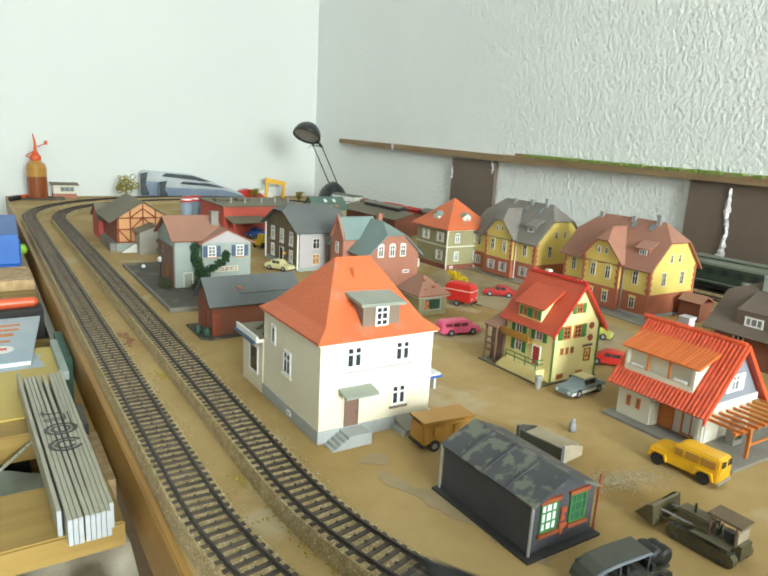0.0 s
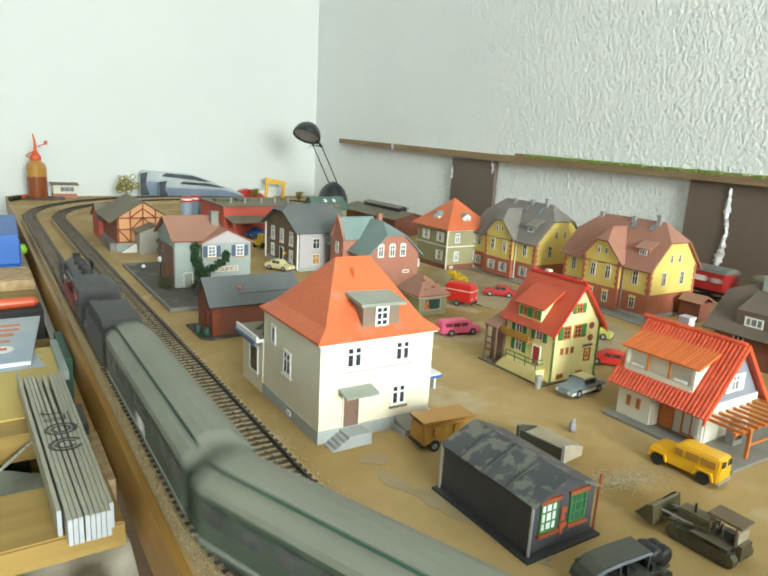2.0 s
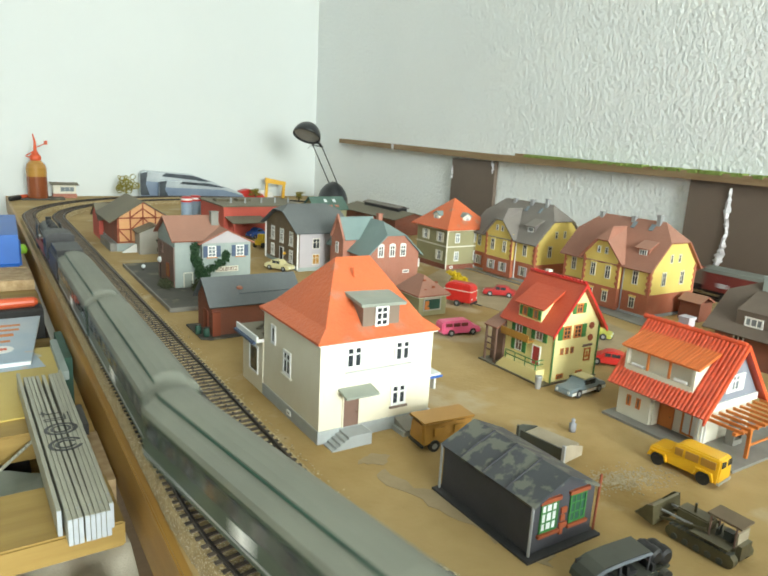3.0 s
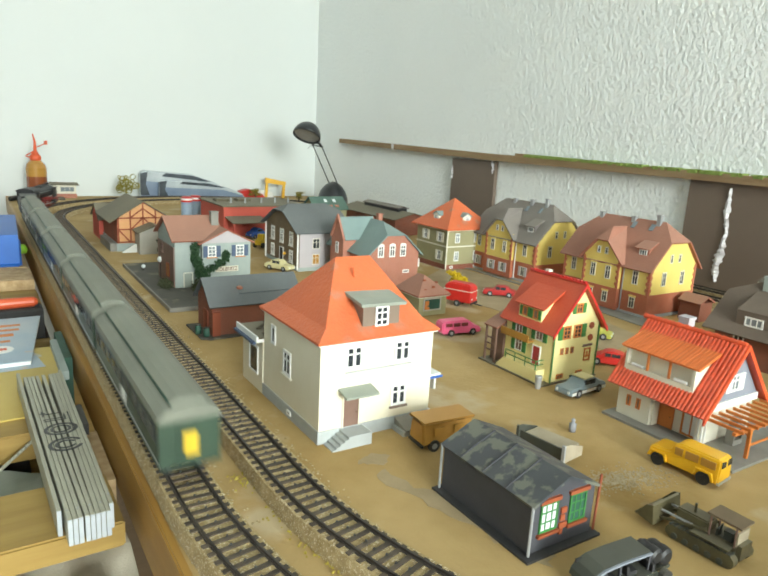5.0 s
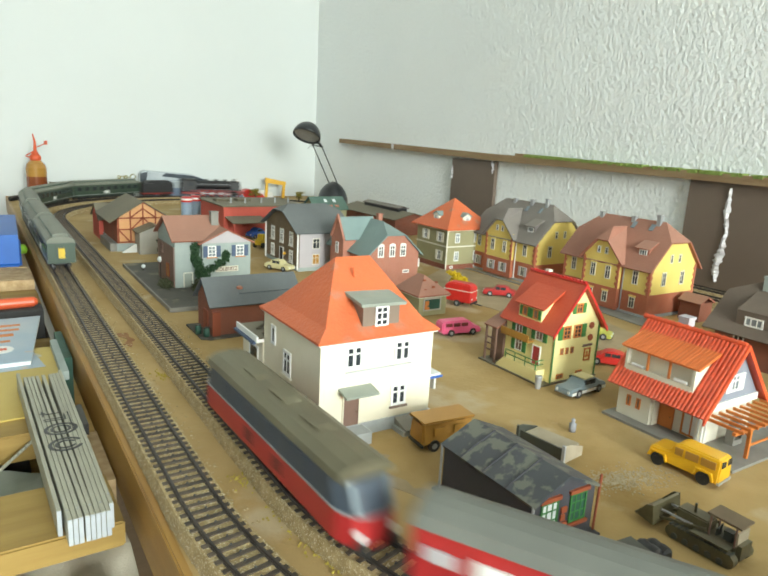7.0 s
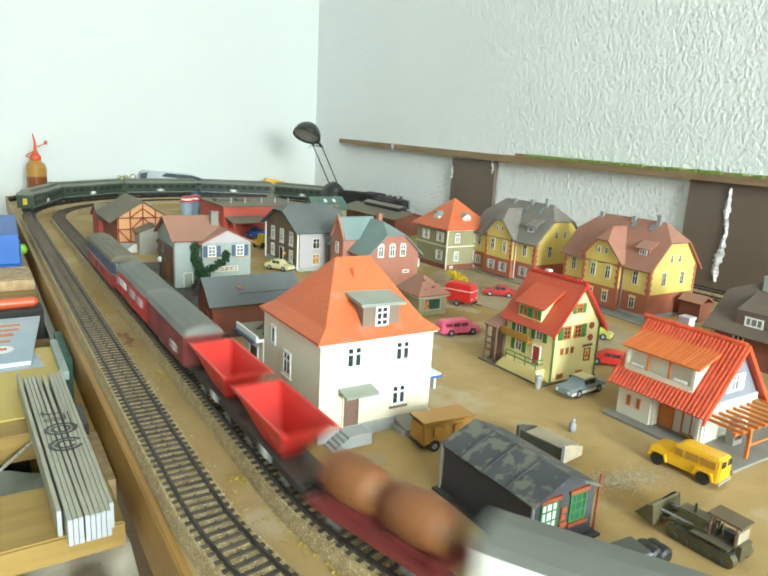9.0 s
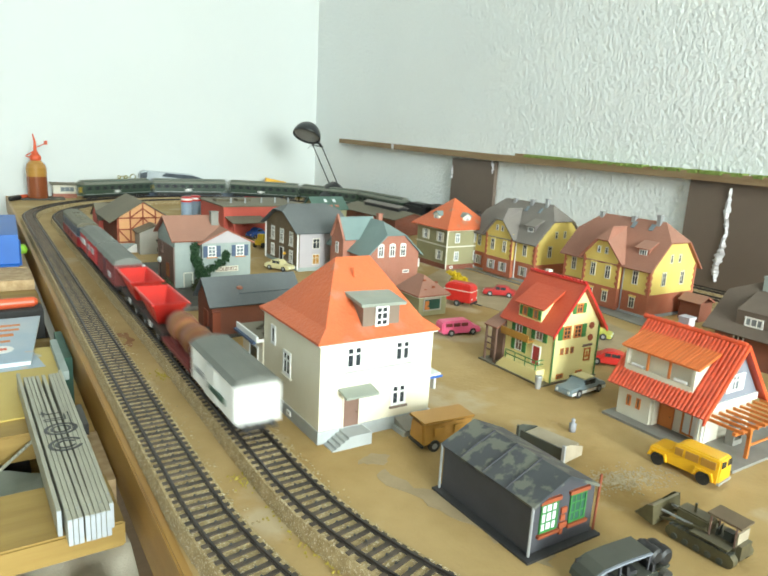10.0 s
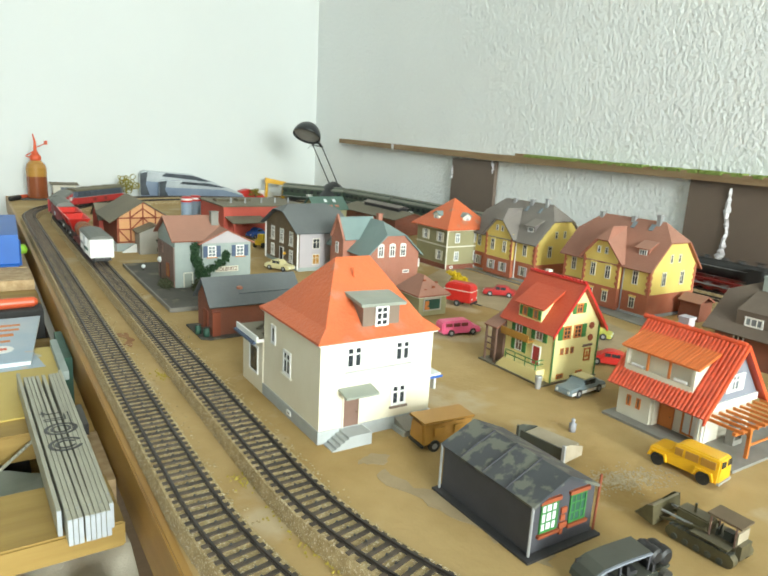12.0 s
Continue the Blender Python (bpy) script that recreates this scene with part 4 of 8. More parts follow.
def big_house(x, y, w, d, label, roof, chims, lower="redbrick"):
    """A yellow house with red brick below, toothed quoins, a cross gable to the street and half-hipped ends."""
    h = thing("town_house", label, "house", pose(x, y, 0), group="yellow brick-based houses")
    e, r, hip, zl = 0.066, 0.1165, 0.094, 0.030
    part("wall", B(gable_body, w, d, zl, e, r, "y", hip), M["houseyellow"], h)
    part("lower_wall", B(box, -0.0008, w + 0.0008, -0.0008, d + 0.0008, 0.004, zl), M[lower], h)
    part("plinth", B(box, -0.0016, w + 0.0016, -0.0016, d + 0.0016, 0, 0.004), M["greyplinth"], h)
    part("roof", B(gable_roof, w, d, e, r, "y", 0.007, 0.005, 0.002, hip, 0.020), M[roof], h)
    c0, c1 = 0.30 * d, 0.72 * d
    cg = part("gable_bay", B(prism, [(c0, zl), (c1, zl), (c1, e + 0.004), ((c0 + c1) / 2 + 0.008, 0.089), ((c0 + c1) / 2 - 0.008, 0.089), (c0, e + 0.004)], "x", -0.006, w * 0.4), M["houseyellow"], h)
    part("bay_base", B(box, -0.0068, 0.0, c0 - 0.0006, c1 + 0.0006, 0.002, zl), M[lower], cg)
    bm = bmesh.new()
    cm, ov = (c0 + c1) / 2, 0.006
    for sg in (-1, 1):
        e0 = cm + sg * ((c1 - c0) / 2 + ov)
        h0 = cm + sg * 0.010
        slab(bm, [(-0.011, e0, e - 0.003), (-0.011, h0, 0.0900), (0.008, cm, 0.1075), (w * 0.45, cm, 0.1075), (w * 0.30, e0, e - 0.003)], 0.002)
    slab(bm, [(-0.011, cm - 0.010, 0.0900), (-0.011, cm + 0.010, 0.0900), (0.008, cm, 0.1075)], 0.002)
    part("bay_roof", bm, M[roof], cg)
    # toothed brick quoins
    def quoin(ux, uy, face, w0=0.0045):
        n = 9
        for i in range(n):
            z0 = zl + (e - zl) * i / n
            ww = w0 if i % 2 else w0 * 0.6
            bm = bmesh.new()
            if face == "l":
                box(bm, ux - 0.0009, ux + 0.0002, uy - ww, uy + ww * 0.0 + 0.0004, z0, z0 + (e - zl) / n - 0.0001)
            elif face == "l2":
                box(bm, ux - 0.0009, ux + 0.0002, uy - 0.0004, uy + ww, z0, z0 + (e - zl) / n - 0.0001)
            elif face == "f":
                box(bm, ux - 0.0004, ux + ww, uy - 0.0009, uy + 0.0002, z0, z0 + (e - zl) / n - 0.0001)
            else:
                box(bm, ux - ww, ux + 0.0004, uy - 0.0009, uy + 0.0002, z0, z0 + (e - zl) / n - 0.0001)
            part("brick", bm, M[lower], h)
    quoin(0, 0, "l2")
    quoin(0, d, "l")
    quoin(-0.006, c0, "l2")
    quoin(-0.006, c1, "l")
    quoin(0, 0, "f")
    quoin(w, 0, "f2")
    quoin(0, c0 - 0.0006, "l", 0.003)
    kw = dict(pane="glass", frame="offwhite", bar=0.0011)
    for at, us in ((-0.006, (c0 + 0.017, c1 - 0.017)), (0.0, (c0 * 0.5, d - (d - c1) * 0.45))):
        for u in us:
            window(h, "l", u, 0.040, 0.0085, 0.0180, at=at, lintel="houseyellow", **kw)
            window(h, "l", u, 0.0095, 0.0085, 0.0145, at=at - 0.0008, lintel="houseyellow" if roof == "brownroof" else None, shutter=None if roof == "brownroof" else "lilac", **kw)
    for u in (cm - 0.006, cm + 0.006):
        window(h, "l", u, 0.0720, 0.0050, 0.0090, at=-0.006, cols=1, pane="glass", bar=0.0010)
    for u in (w * 0.30, w * 0.70):
        window(h, "f", u, 0.040, 0.0085, 0.0180, **kw)
    for u in (w * 0.41, w * 0.59):
        window(h, "f", u, 0.0690, 0.0055, 0.0110, cols=1, **kw)
    dm = part("dormer", B(prism, [(0.010, 0.074), (0.010, 0.0865), (0.038, 0.098), (0.038, 0.088)], "y", c0 - 0.028, c0 - 0.012), M[roof], h)
    window(dm, "l", c0 - 0.020, 0.0770, 0.0110, 0.0075, at=0.010, cols=3, rows=1, pane="glass", bar=0.0010)
    part("dormer_roof", B(slab, [(0.006, c0 - 0.031, 0.0860), (0.006, c0 - 0.009, 0.0860), (0.042, c0 - 0.009, 0.1025), (0.042, c0 - 0.031, 0.1025)], 0.0014), M[roof], dm)
    kk = (r - e) / (w / 2)
    for u in (d * 0.42, d * 0.22):
        part("skylight", B(slab, [(0.034, u, e + 0.034 * kk + 0.004), (0.034, u + 0.006, e + 0.034 * kk + 0.004), (0.041, u + 0.006, e + 0.041 * kk + 0.004), (0.041, u, e + 0.041 * kk + 0.004)], 0.0008), M["glassblue"], h)
    for u, zz in chims:
        chimney(h, w * 0.5 - 0.003, u, r - 0.014, r + zz, 0.0055, "silver")
    part("drainpipe", B(tube, (-0.0018, c0 - 0.004, 0.003), (-0.0018, c0 - 0.004, e - 0.004), 0.0009, None, 8), M["white" if roof != "brownroof" else "silver"], h)
    return h


def simple_house(name, label, category, x, y, w, d, e, r, axis, wall, roof, over=0.005, end=0.004, hip=None, plinth=None, rz=0, group="", back=0.012):
    h = thing(name, label, category, pose(x, y, 0, 0, 0, rz), group=group)
    z0 = 0.0
    if plinth:
        part("plinth", B(box, -0.001, w + 0.001, -0.001, d + 0.001, 0, plinth[1]), M[plinth[0]], h)
        z0 = plinth[1]
    part("wall", B(gable_body, w, d, z0, e, r, axis, hip), M[wall], h)
    part("roof", B(gable_roof, w, d, e, r, axis, over, end, 0.0016, hip, back), M[roof], h)
    return h


def brick_shed():
    h = simple_house("brick_shed", "brown brick shed with a grey felt roof", "shed", 0.189, 0.604, 0.094, 0.046, 0.036, 0.0555, "x", "brownbrick", "darkroof", 0.006, 0.004)
    part("base_plate", B(prism, [(-0.012, -0.004), (-0.004, -0.010), (0.06, -0.006), (0.108, -0.004), (0.108, 0.05), (-0.012, 0.05)], "z", 0.0002, 0.0016), M["concrete"], h)
    part("roof_board", B(slab, [(0.030, 0.004, 0.0425), (0.085, 0.004, 0.0425), (0.085, 0.0065, 0.0440), (0.030, 0.0065, 0.0440)], 0.0012), M["darkroof"], h)
    part("roof_vent", B(lathe, [(0.003, 0), (0.0032, 0.002), (0.0015, 0.0032)], (0.032, 0.010, 0.0455), 12), M["brownroof"], h, smooth=True)
    door(h, "l", 0.018, 0.0016, 0.012, 0.022, "timber", casing="timber")
    part("buttress", B(box, 0.0, 0.008, -0.003, 0.0, 0.0016, 0.026), M["timber"], h)
    for y in (0.598, 0.611):
        b = thing("rain_barrel", "dark green barrel beside the brick shed", "barrel", pose(0.1835 - (y - 0.598) * 0.35, y + 0.006, 0.0016), group="barrels")
        part("body", B(lathe, [(0.0028, 0), (0.0034, 0.004), (0.0028, 0.009)], (0, 0, 0), 12), M["darkgreen"], b, smooth=True)
        part("rim", B(lathe, [(0.003, 0.009), (0.003, 0.0096)], (0, 0, 0), 12), M["black"], b)


def leaves(bm, c, r, n, size, flat=None):
    for _ in range(n):
        v = Vector((random.gauss(0, 1), random.gauss(0, 1), random.gauss(0, 1)))
        v = v.normalized() * (random.random() ** 0.45)
        p = Vector((c[0] + v.x * r[0], c[1] + v.y * r[1], c[2] + v.z * r[2]))
        m = Matrix.LocRotScale(p, Euler((random.uniform(0, 6.3), random.uniform(0, 6.3), random.uniform(0, 6.3))), None)
        s = size * random.uniform(0.6, 1.3)
        q = [bm.verts.new(m @ Vector(k)) for k in ((-s, 0, 0), (0, -s * 0.6, s * 0.15), (s, 0, 0), (0, s * 0.6, s * 0.15))]
        bm.faces.new(q)


def ivy_house():
    h = thing("ivy_cottage", "pale blue cottage with brown roof, blue shutters and ivy", "house", pose(0.205, 0.803, 0))
    e = 0.067
    part("wall", B(gable_body, 0.060, 0.085, 0.0, e, 0.090, "x"), M["paleblue"], h)
    part("side_cladding", B(box, -0.0014, 0.0002, 0.002, 0.083, 0.004, 0.056), M["door"], h)
    part("roof", B(gable_roof, 0.060, 0.085, e, 0.090, "x", 0.006, 0.005), M["brownroof"], h)
    wing = part("wing", B(gable_body, 0.0640, 0.060, 0.0, 0.0625, 0.0780, "y"), M["paleblue"], h)
    wing.matrix_basis = pose(0.0318, -0.0085, 0)
    bm = B(gable_body, 0.0660, 0.0012, 0.0620, 0.0625, 0.0785, "y")
    g = part("gable", bm, M["lilac"], wing)
    g.matrix_basis = pose(-0.001, -0.0014, 0)
    part("wing_roof", B(gable_roof, 0.0640, 0.060, 0.0625, 0.0780, "y", 0.005, 0.003), M["brownroof"], wing)
    for u in (0.0125, 0.0495):
        window(wing, "f", u, 0.0440, 0.0110, 0.0145, cols=2, rows=3, pane="glassblue", bar=0.0013, shutter="blueshut", sill="orange")
    sg = part("name_board", B(box, 0.0170, 0.0470, -0.0012, 0.0002, 0.0242, 0.0312), M["offwhite"], wing, "cream board lettered KOLBNITZ in brown")
    lettering(sg, "KOLBNITZ", 0.0320, -0.0014, 0.0252, 0.0275, 0.0050)
    chimney(h, 0.058, 0.026, 0.070, 0.0985, 0.0095, "stone", 0.009)
    door(h, "f", 0.016, 0.003, 0.010, 0.020, "paleroof", casing="offwhite")
    window(h, "l", 0.030, 0.014, 0.014, 0.018, at=-0.0014, pane="mustard", frame="timber")
    window(h, "l", 0.058, 0.040, 0.010, 0.014, at=-0.0014, pane="glass", frame="door")
    bm = bmesh.new()
    for c, r, n in (((0.0240, -0.0030, 0.055), (0.006, 0.003, 0.008), 220), ((0.0245, -0.0030, 0.043), (0.006, 0.003, 0.012), 300), ((0.0285, -0.0085, 0.028), (0.006, 0.003, 0.016), 420), ((0.034, -0.0105, 0.020), (0.008, 0.002, 0.009), 260), ((0.043, -0.0105, 0.030), (0.008, 0.0016, 0.005), 170), ((0.054, -0.0105, 0.036), (0.008, 0.0016, 0.005), 170), ((0.062, -0.0105, 0.044), (0.006, 0.0016, 0.008), 200)):
        leaves(bm, c, r, n, 0.0021)
    part("ivy", bm, M["ivy"], h)
    bm = bmesh.new()
    leaves(bm, (0.030, -0.018, 0.009), (0.016, 0.007, 0.011), 760, 0.0019)
    single("shrub", bm, M["leafdark"], "dark shrub beside the ivy cottage", "shrub", pose(0.205, 0.803, 0))
    bm = bmesh.new()
    leaves(bm, (-0.010, 0.010, 0.007), (0.009, 0.018, 0.009), 420, 0.0016)
    single("shrub", bm, M["leafdark"], "dark shrub beside the ivy cottage", "shrub", pose(0.205, 0.803, 0))


def far_houses():
    # station-like house with brown brick front
    h = simple_house("station_house", "brown brick house with blue-grey roof and white windows", "house", 0.405, 0.868, 0.085, 0.128, 0.062, 0.0945, "x", "stationbrown", "darkroof", 0.008, 0.008, hip=0.085, plinth=("paleblue", 0.006), back=0.01)
    part("side_render", B(box, 0.001, 0.084, -0.0012, 0.0004, 0.006, 0.061), M["lilac"], h)
    for u in (0.028, 0.064, 0.100):
        window(h, "l", u, 0.0355, 0.0135, 0.0215, pane="glass", bar=0.0026, sill="white")
        if u != 0.064:
            window(h, "l", u, 0.0095, 0.0135, 0.0190, pane="glass", bar=0.0026, sill="white")
    door(h, "l", 0.064, 0.006, 0.012, 0.021, "black")
    for x, y in ((-0.0015, 0.001), (-0.0015, 0.127)):
        part("drainpipe", B(tube, (x, y, 0.002), (x, y, 0.060), 0.0014, None, 8), M["white"], h)
    window(h, "f", 0.028, 0.034, 0.012, 0.016, at=-0.0012, frame="offwhite", pane="glass")
    window(h, "f", 0.028, 0.010, 0.012, 0.016, at=-0.0012, frame="offwhite", pane="mustard")
    part("wall_lamp", B(lathe, [(0.001, 0), (0.0028, 0.002), (0.001, 0.005)], (-0.004, 0.045, 0.018), 10), M["yellow"], h, "yellow box on the wall")
    # salmon brick house with teal roof
    h = simple_house("brick_house", "salmon brick house with teal half-hipped roof", "house", 0.452, 0.742, 0.084, 0.115, 0.047, 0.086, "y", "salmon", "tealroof", 0.006, 0.004, hip=0.0715, back=0.034)
    for u in (0.0193, 0.0382, 0.0563):
        o = window(h, "f", u, 0.0412, 0.0098, 0.0172, pane="glass", bar=0.0019)
        place("arch", keep("brick_house_arch", lambda: data_of("arch", B(prism, [(-0.0052, 0.0168), (-0.0036, 0.0188), (0.0, 0.0196), (0.0036, 0.0188), (0.0052, 0.0168)], "y", -0.0012, 0.0002), M["white"])), o, pose(0, 0, 0))
    window(h, "f", 0.0630, 0.0170, 0.0110, 0.0048, cols=1, rows=1, bar=0.0016)
    bay = part("gable_bay", B(gable_body, 0.060, 0.036, 0.0, 0.062, 0.089, "x"), M["salmon"], h)
    bay.matrix_basis = pose(-0.012, 0.052, 0)
    part("bay_roof", B(gable_roof, 0.060, 0.036, 0.062, 0.0885, "x", 0.003, -0.002), M["tealroof"], bay)
    part("bay_coping", B(prism, [(-0.003, 0.060), (0.018, 0.0945), (0.039, 0.060), (0.035, 0.060), (0.018, 0.088), (0.001, 0.060)], "x", -0.002, 0.001), M["salmon"], bay)
    window(bay, "l", 0.018, 0.038, 0.008, 0.016, pane="glass")
    window(bay, "l", 0.018, 0.010, 0.008, 0.016, pane="glass")
    window(h, "l", 0.025, 0.024, 0.008, 0.016, pane="glass")
    chimney(h, 0.058, 0.070, 0.078, 0.094, 0.007, "salmon")
    part("white_box", B(box, 0.0842, 0.088, 0.002, 0.006, 0.024, 0.036), M["white"], h)
    # olive house with orange tent roof
    h = thing("corner_house", "olive rendered house with orange pyramid roof", "house", pose(0.640, 0.808, 0))
    part("wall", B(box, 0, 0.085, 0, 0.085, 0.008, 0.067), M["olive"], h)
    part("plinth", B(box, -0.001, 0.086, -0.001, 0.086, 0, 0.008), M["brownbrick"], h)
    part("band", B(box, -0.0006, 0.0856, -0.0006, 0.0856, 0.0365, 0.0385), M["offwhite"], h)
    part("cornice", B(box, -0.002, 0.087, -0.002, 0.087, 0.0635, 0.0668), M["offwhite"], h)
    part("roof", B(tent_roof, 0.085, 0.085, 0.067, 0.113, 0.008, (0.0425, 0.0425), (0.0425, 0.0425)), M["tileorange"], h)
    for u in (0.020, 0.060):
        for z in (0.0435, 0.0135):
            window(h, "f", u, z, 0.0095, 0.0160, pane="glassblue", bar=0.0015)
            if not (u == 0.060 and z < 0.02):
                window(h, "l", u, z, 0.0095, 0.0160, pane="glass", bar=0.0015, shutter="offwhite")
    for u in (0.010, 0.060):
        window(h, "f", u, 0.002, 0.006, 0.004, at=-0.001, cols=1, rows=1, bar=0.0012)
    part("drainpipe", B(tube, (-0.002, -0.002, 0.001), (-0.002, -0.002, 0.065), 0.0012, None, 8), M["offwhite"], h)
    for m, nm in ((pose(0.006, 0.042, 0.076), 0), (pose(0.042, 0.006, 0.076, 0, 0, 90), 1)):
        dm = part("dormer", B(prism, [(-0.008, 0), (0.008, 0), (0.008, 0.010), (0, 0.015), (-0.008, 0.010)], "x", 0.0, 0.024), M["offwhite"], h)
        dm.matrix_basis = m
        part("dormer_roof", B(gable_roof, 0.024, 0.016, 0.010, 0.015, "x", 0.002, 0.002, 0.001), M["tealroof"], dm).matrix_basis = pose(0, -0.008, 0)
        window(dm, "l", 0.0, 0.001, 0.009, 0.009, pane="glassblue", bar=0.0014)
    # kiosk
    h = thing("kiosk", "low kiosk with brown hipped roof and shop window", "kiosk", pose(0.432, 0.590, 0))
    part("wall", B(box, 0, 0.040, 0, 0.046, 0, 0.0255), M["olive"], h)
    part("roof", B(tent_roof, 0.040, 0.046, 0.0255, 0.046, 0.004, (0.018, 0.018), (0.018, 0.030)), M["brownroof"], h)
    part("cornice", B(box, -0.003, 0.043, -0.003, 0.049, 0.0228, 0.0239), M["offwhite"], h)
    window(h, "f", 0.019, 0.0060, 0.026, 0.0155, pane="darkgreen", frame="greyrender", cols=1, rows=1, bar=0.0016)
    bm = bmesh.new()
    for a, b, c, e2 in ((0.008, 0.012, 0.008, 0.013), (0.0085, 0.014, 0.013, 0.018), (0.012, 0.015, 0.0075, 0.0105)):
        box(bm, a, b, -0.0011, -0.0003, c, e2)
    part("poster", bm, M["orange"], h)
    bm = bmesh.new()
    for p in ((0.012, 0.010, 0.040), (0.020, 0.002, 0.033), (0.030, 0.010, 0.036), (0.008, 0.002, 0.030)):
        box(bm, p[0], p[0] + 0.003, p[1], p[1] + 0.002, p[2], p[2] + 0.0022)
    part("roof_hook", bm, M["orangered"], h)
    # half-timbered goods shed
    h = simple_house("goods_shed", "half-timbered goods shed with dusty olive roof", "shed", 0.191, 1.104, 0.080, 0.130, 0.056, 0.081, "y", "timberfill", "oliveroof", 0.014, 0.006)
    part("side_planking", B(box, -0.001, 0.0004, 0.0, 0.130, 0.0, 0.055), M["timber"], h)
    bm = bmesh.new()
    def beam(x0, z0, x1, z1, t=0.0022):
        dx, dz = x1 - x0, z1 - z0
        l = math.hypot(dx, dz)
        nx, nz = -dz / l * t / 2, dx / l * t / 2
        prism(bm, [(x0 + nx, z0 + nz), (x1 + nx, z1 + nz), (x1 - nx, z1 - nz), (x0 - nx, z0 - nz)], "y", -0.0012, 0.0002)
    for x in (0.0012, 0.020, 0.040, 0.060, 0.0788):
        beam(x, 0.014, x, min(0.0555 + 0.0245 * min(x, 0.08 - x) / 0.04, 0.079))
    for z in (0.015, 0.036, 0.0545):
        beam(0, z, 0.080, z)
    for a, b, c, e2 in ((0.001, 0.036, 0.019, 0.015), (0.021, 0.036, 0.039, 0.054), (0.041, 0.054, 0.059, 0.036), (0.0, 0.056, 0.040, 0.0805), (0.080, 0.056, 0.040, 0.0805), (0.020, 0.055, 0.040, 0.070), (0.060, 0.055, 0.040, 0.070)):
        beam(a, b, c, e2)
    part("timber_frame", bm, M["timber"], h)
    part("plinth", B(box, -0.002, 0.081, -0.002, 0.131, 0, 0.013), M["paleblue"], h)
    an = part("annexe", B(gable_body, 0.050, 0.036, 0, 0.036, 0.046, "y"), M["greyrender"], h)
    an.matrix_basis = pose(0.026, -0.0385, 0)
    part("annexe_roof", B(gable_roof, 0.050, 0.036, 0.036, 0.046, "y", 0.004, 0.003), M["oliveroof"], an)
    sg = part("wing", B(gable_body, 0.034, 0.07, 0, 0.040, 0.060, "x"), M["redwall"], h)
    sg.matrix_basis = pose(-0.008, 0.132, 0)
    part("wing_roof", B(gable_roof, 0.034, 0.07, 0.040, 0.060, "x", 0.010, 0.003), M["oliveroof"], sg)
    part("ramp", B(prism, [(-0.012, 0.0), (-0.012, 0.013), (-0.002, 0.013), (-0.002, 0.0)], "y", 0.0, 0.10), M["stone"], h)
    bm = bmesh.new()
    prism(bm, [(0.002, 0.0), (0.030, 0.0), (0.030, 0.016), (0.020, 0.012)], "y", -0.016, -0.0145)
    part("leaning_board", bm, M["white"], h)
    # long red factory
    h = thing("factory", "long red factory with flat dusty roof and vents", "factory", pose(0.405, 1.215, 0))
    part("wall", B(box, 0, 0.175, 0, 0.150, 0, 0.058), M["redwall"], h)
    part("roof", B(box, -0.004, 0.179, -0.004, 0.154, 0.058, 0.0605), M["oliveroof"], h)
    for x, y in ((0.030, 0.045), (0.060, 0.045), (0.095, 0.045), (0.125, 0.045), (0.155, 0.045)):
        part("roof_vent", B(tube, (x, y, 0.0605), (x, y, 0.071), 0.0018, None, 8), M["silver"], h)
    for x in (0.010, 0.055):
        part("roof_box", B(box, x, x + 0.028, 0.075, 0.100, 0.0605, 0.0655), M["oliveroof"], h)
    part("canopy", B(slab, [(0.002, -0.050, 0.0330), (0.075, -0.050, 0.0330), (0.075, 0.0, 0.0400), (0.002, 0.0, 0.0400)], 0.0018), M["oliveroof"], h)
    for x in (0.004, 0.072):
        part("post", B(box, x, x + 0.003, -0.047, -0.044, 0, 0.0325), M["redwall"], h)
    # two-tone tanks behind
    for x in (0.39, 0.415):
        t = thing("storage_tank", "grey tank with a red and white band", "tank", pose(x, 1.42 + (x - 0.39) * 0.8, 0), group="tanks")
        part("body", B(lathe, [(0.012, 0), (0.012, 0.046)], (0, 0, 0), 20), M["bagcard"], t, smooth=True)
        part("band", B(lathe, [(0.0125, 0.046), (0.0125, 0.050)], (0, 0, 0), 20), M["red"], t)
        part("band", B(lathe, [(0.0122, 0.050), (0.0122, 0.054)], (0, 0, 0), 20), M["white"], t)
        part("lid", B(lathe, [(0.0125, 0.054), (0.009, 0.058)], (0, 0, 0), 20), M["trainred"], t)
    # engine shed with raised ridge near the corner
    h = simple_house("engine_shed", "low brown shed with dark shallow roof and ridge lantern", "shed", 0.760, 1.145, 0.090, 0.240, 0.036, 0.048, "y", "brownbrick", "oliveroof", 0.008, 0.006)
    lt = part("ridge_lantern", B(box, 0.034, 0.056, 0.040, 0.190, 0.046, 0.054), M["charcoal"], h)
    part("lantern_roof", B(gable_roof, 0.022, 0.150, 0.054, 0.058, "y", 0.003, 0.003), M["greyroof"], lt).matrix_basis = pose(0.034, 0.040, 0)
    # green-roofed hut
    h = simple_house("green_hut", "small hut with dark green roof and roof windows", "hut", 0.640, 1.29, 0.080, 0.06, 0.044, 0.066, "x", "olive", "hutgreen", 0.006, 0.004)
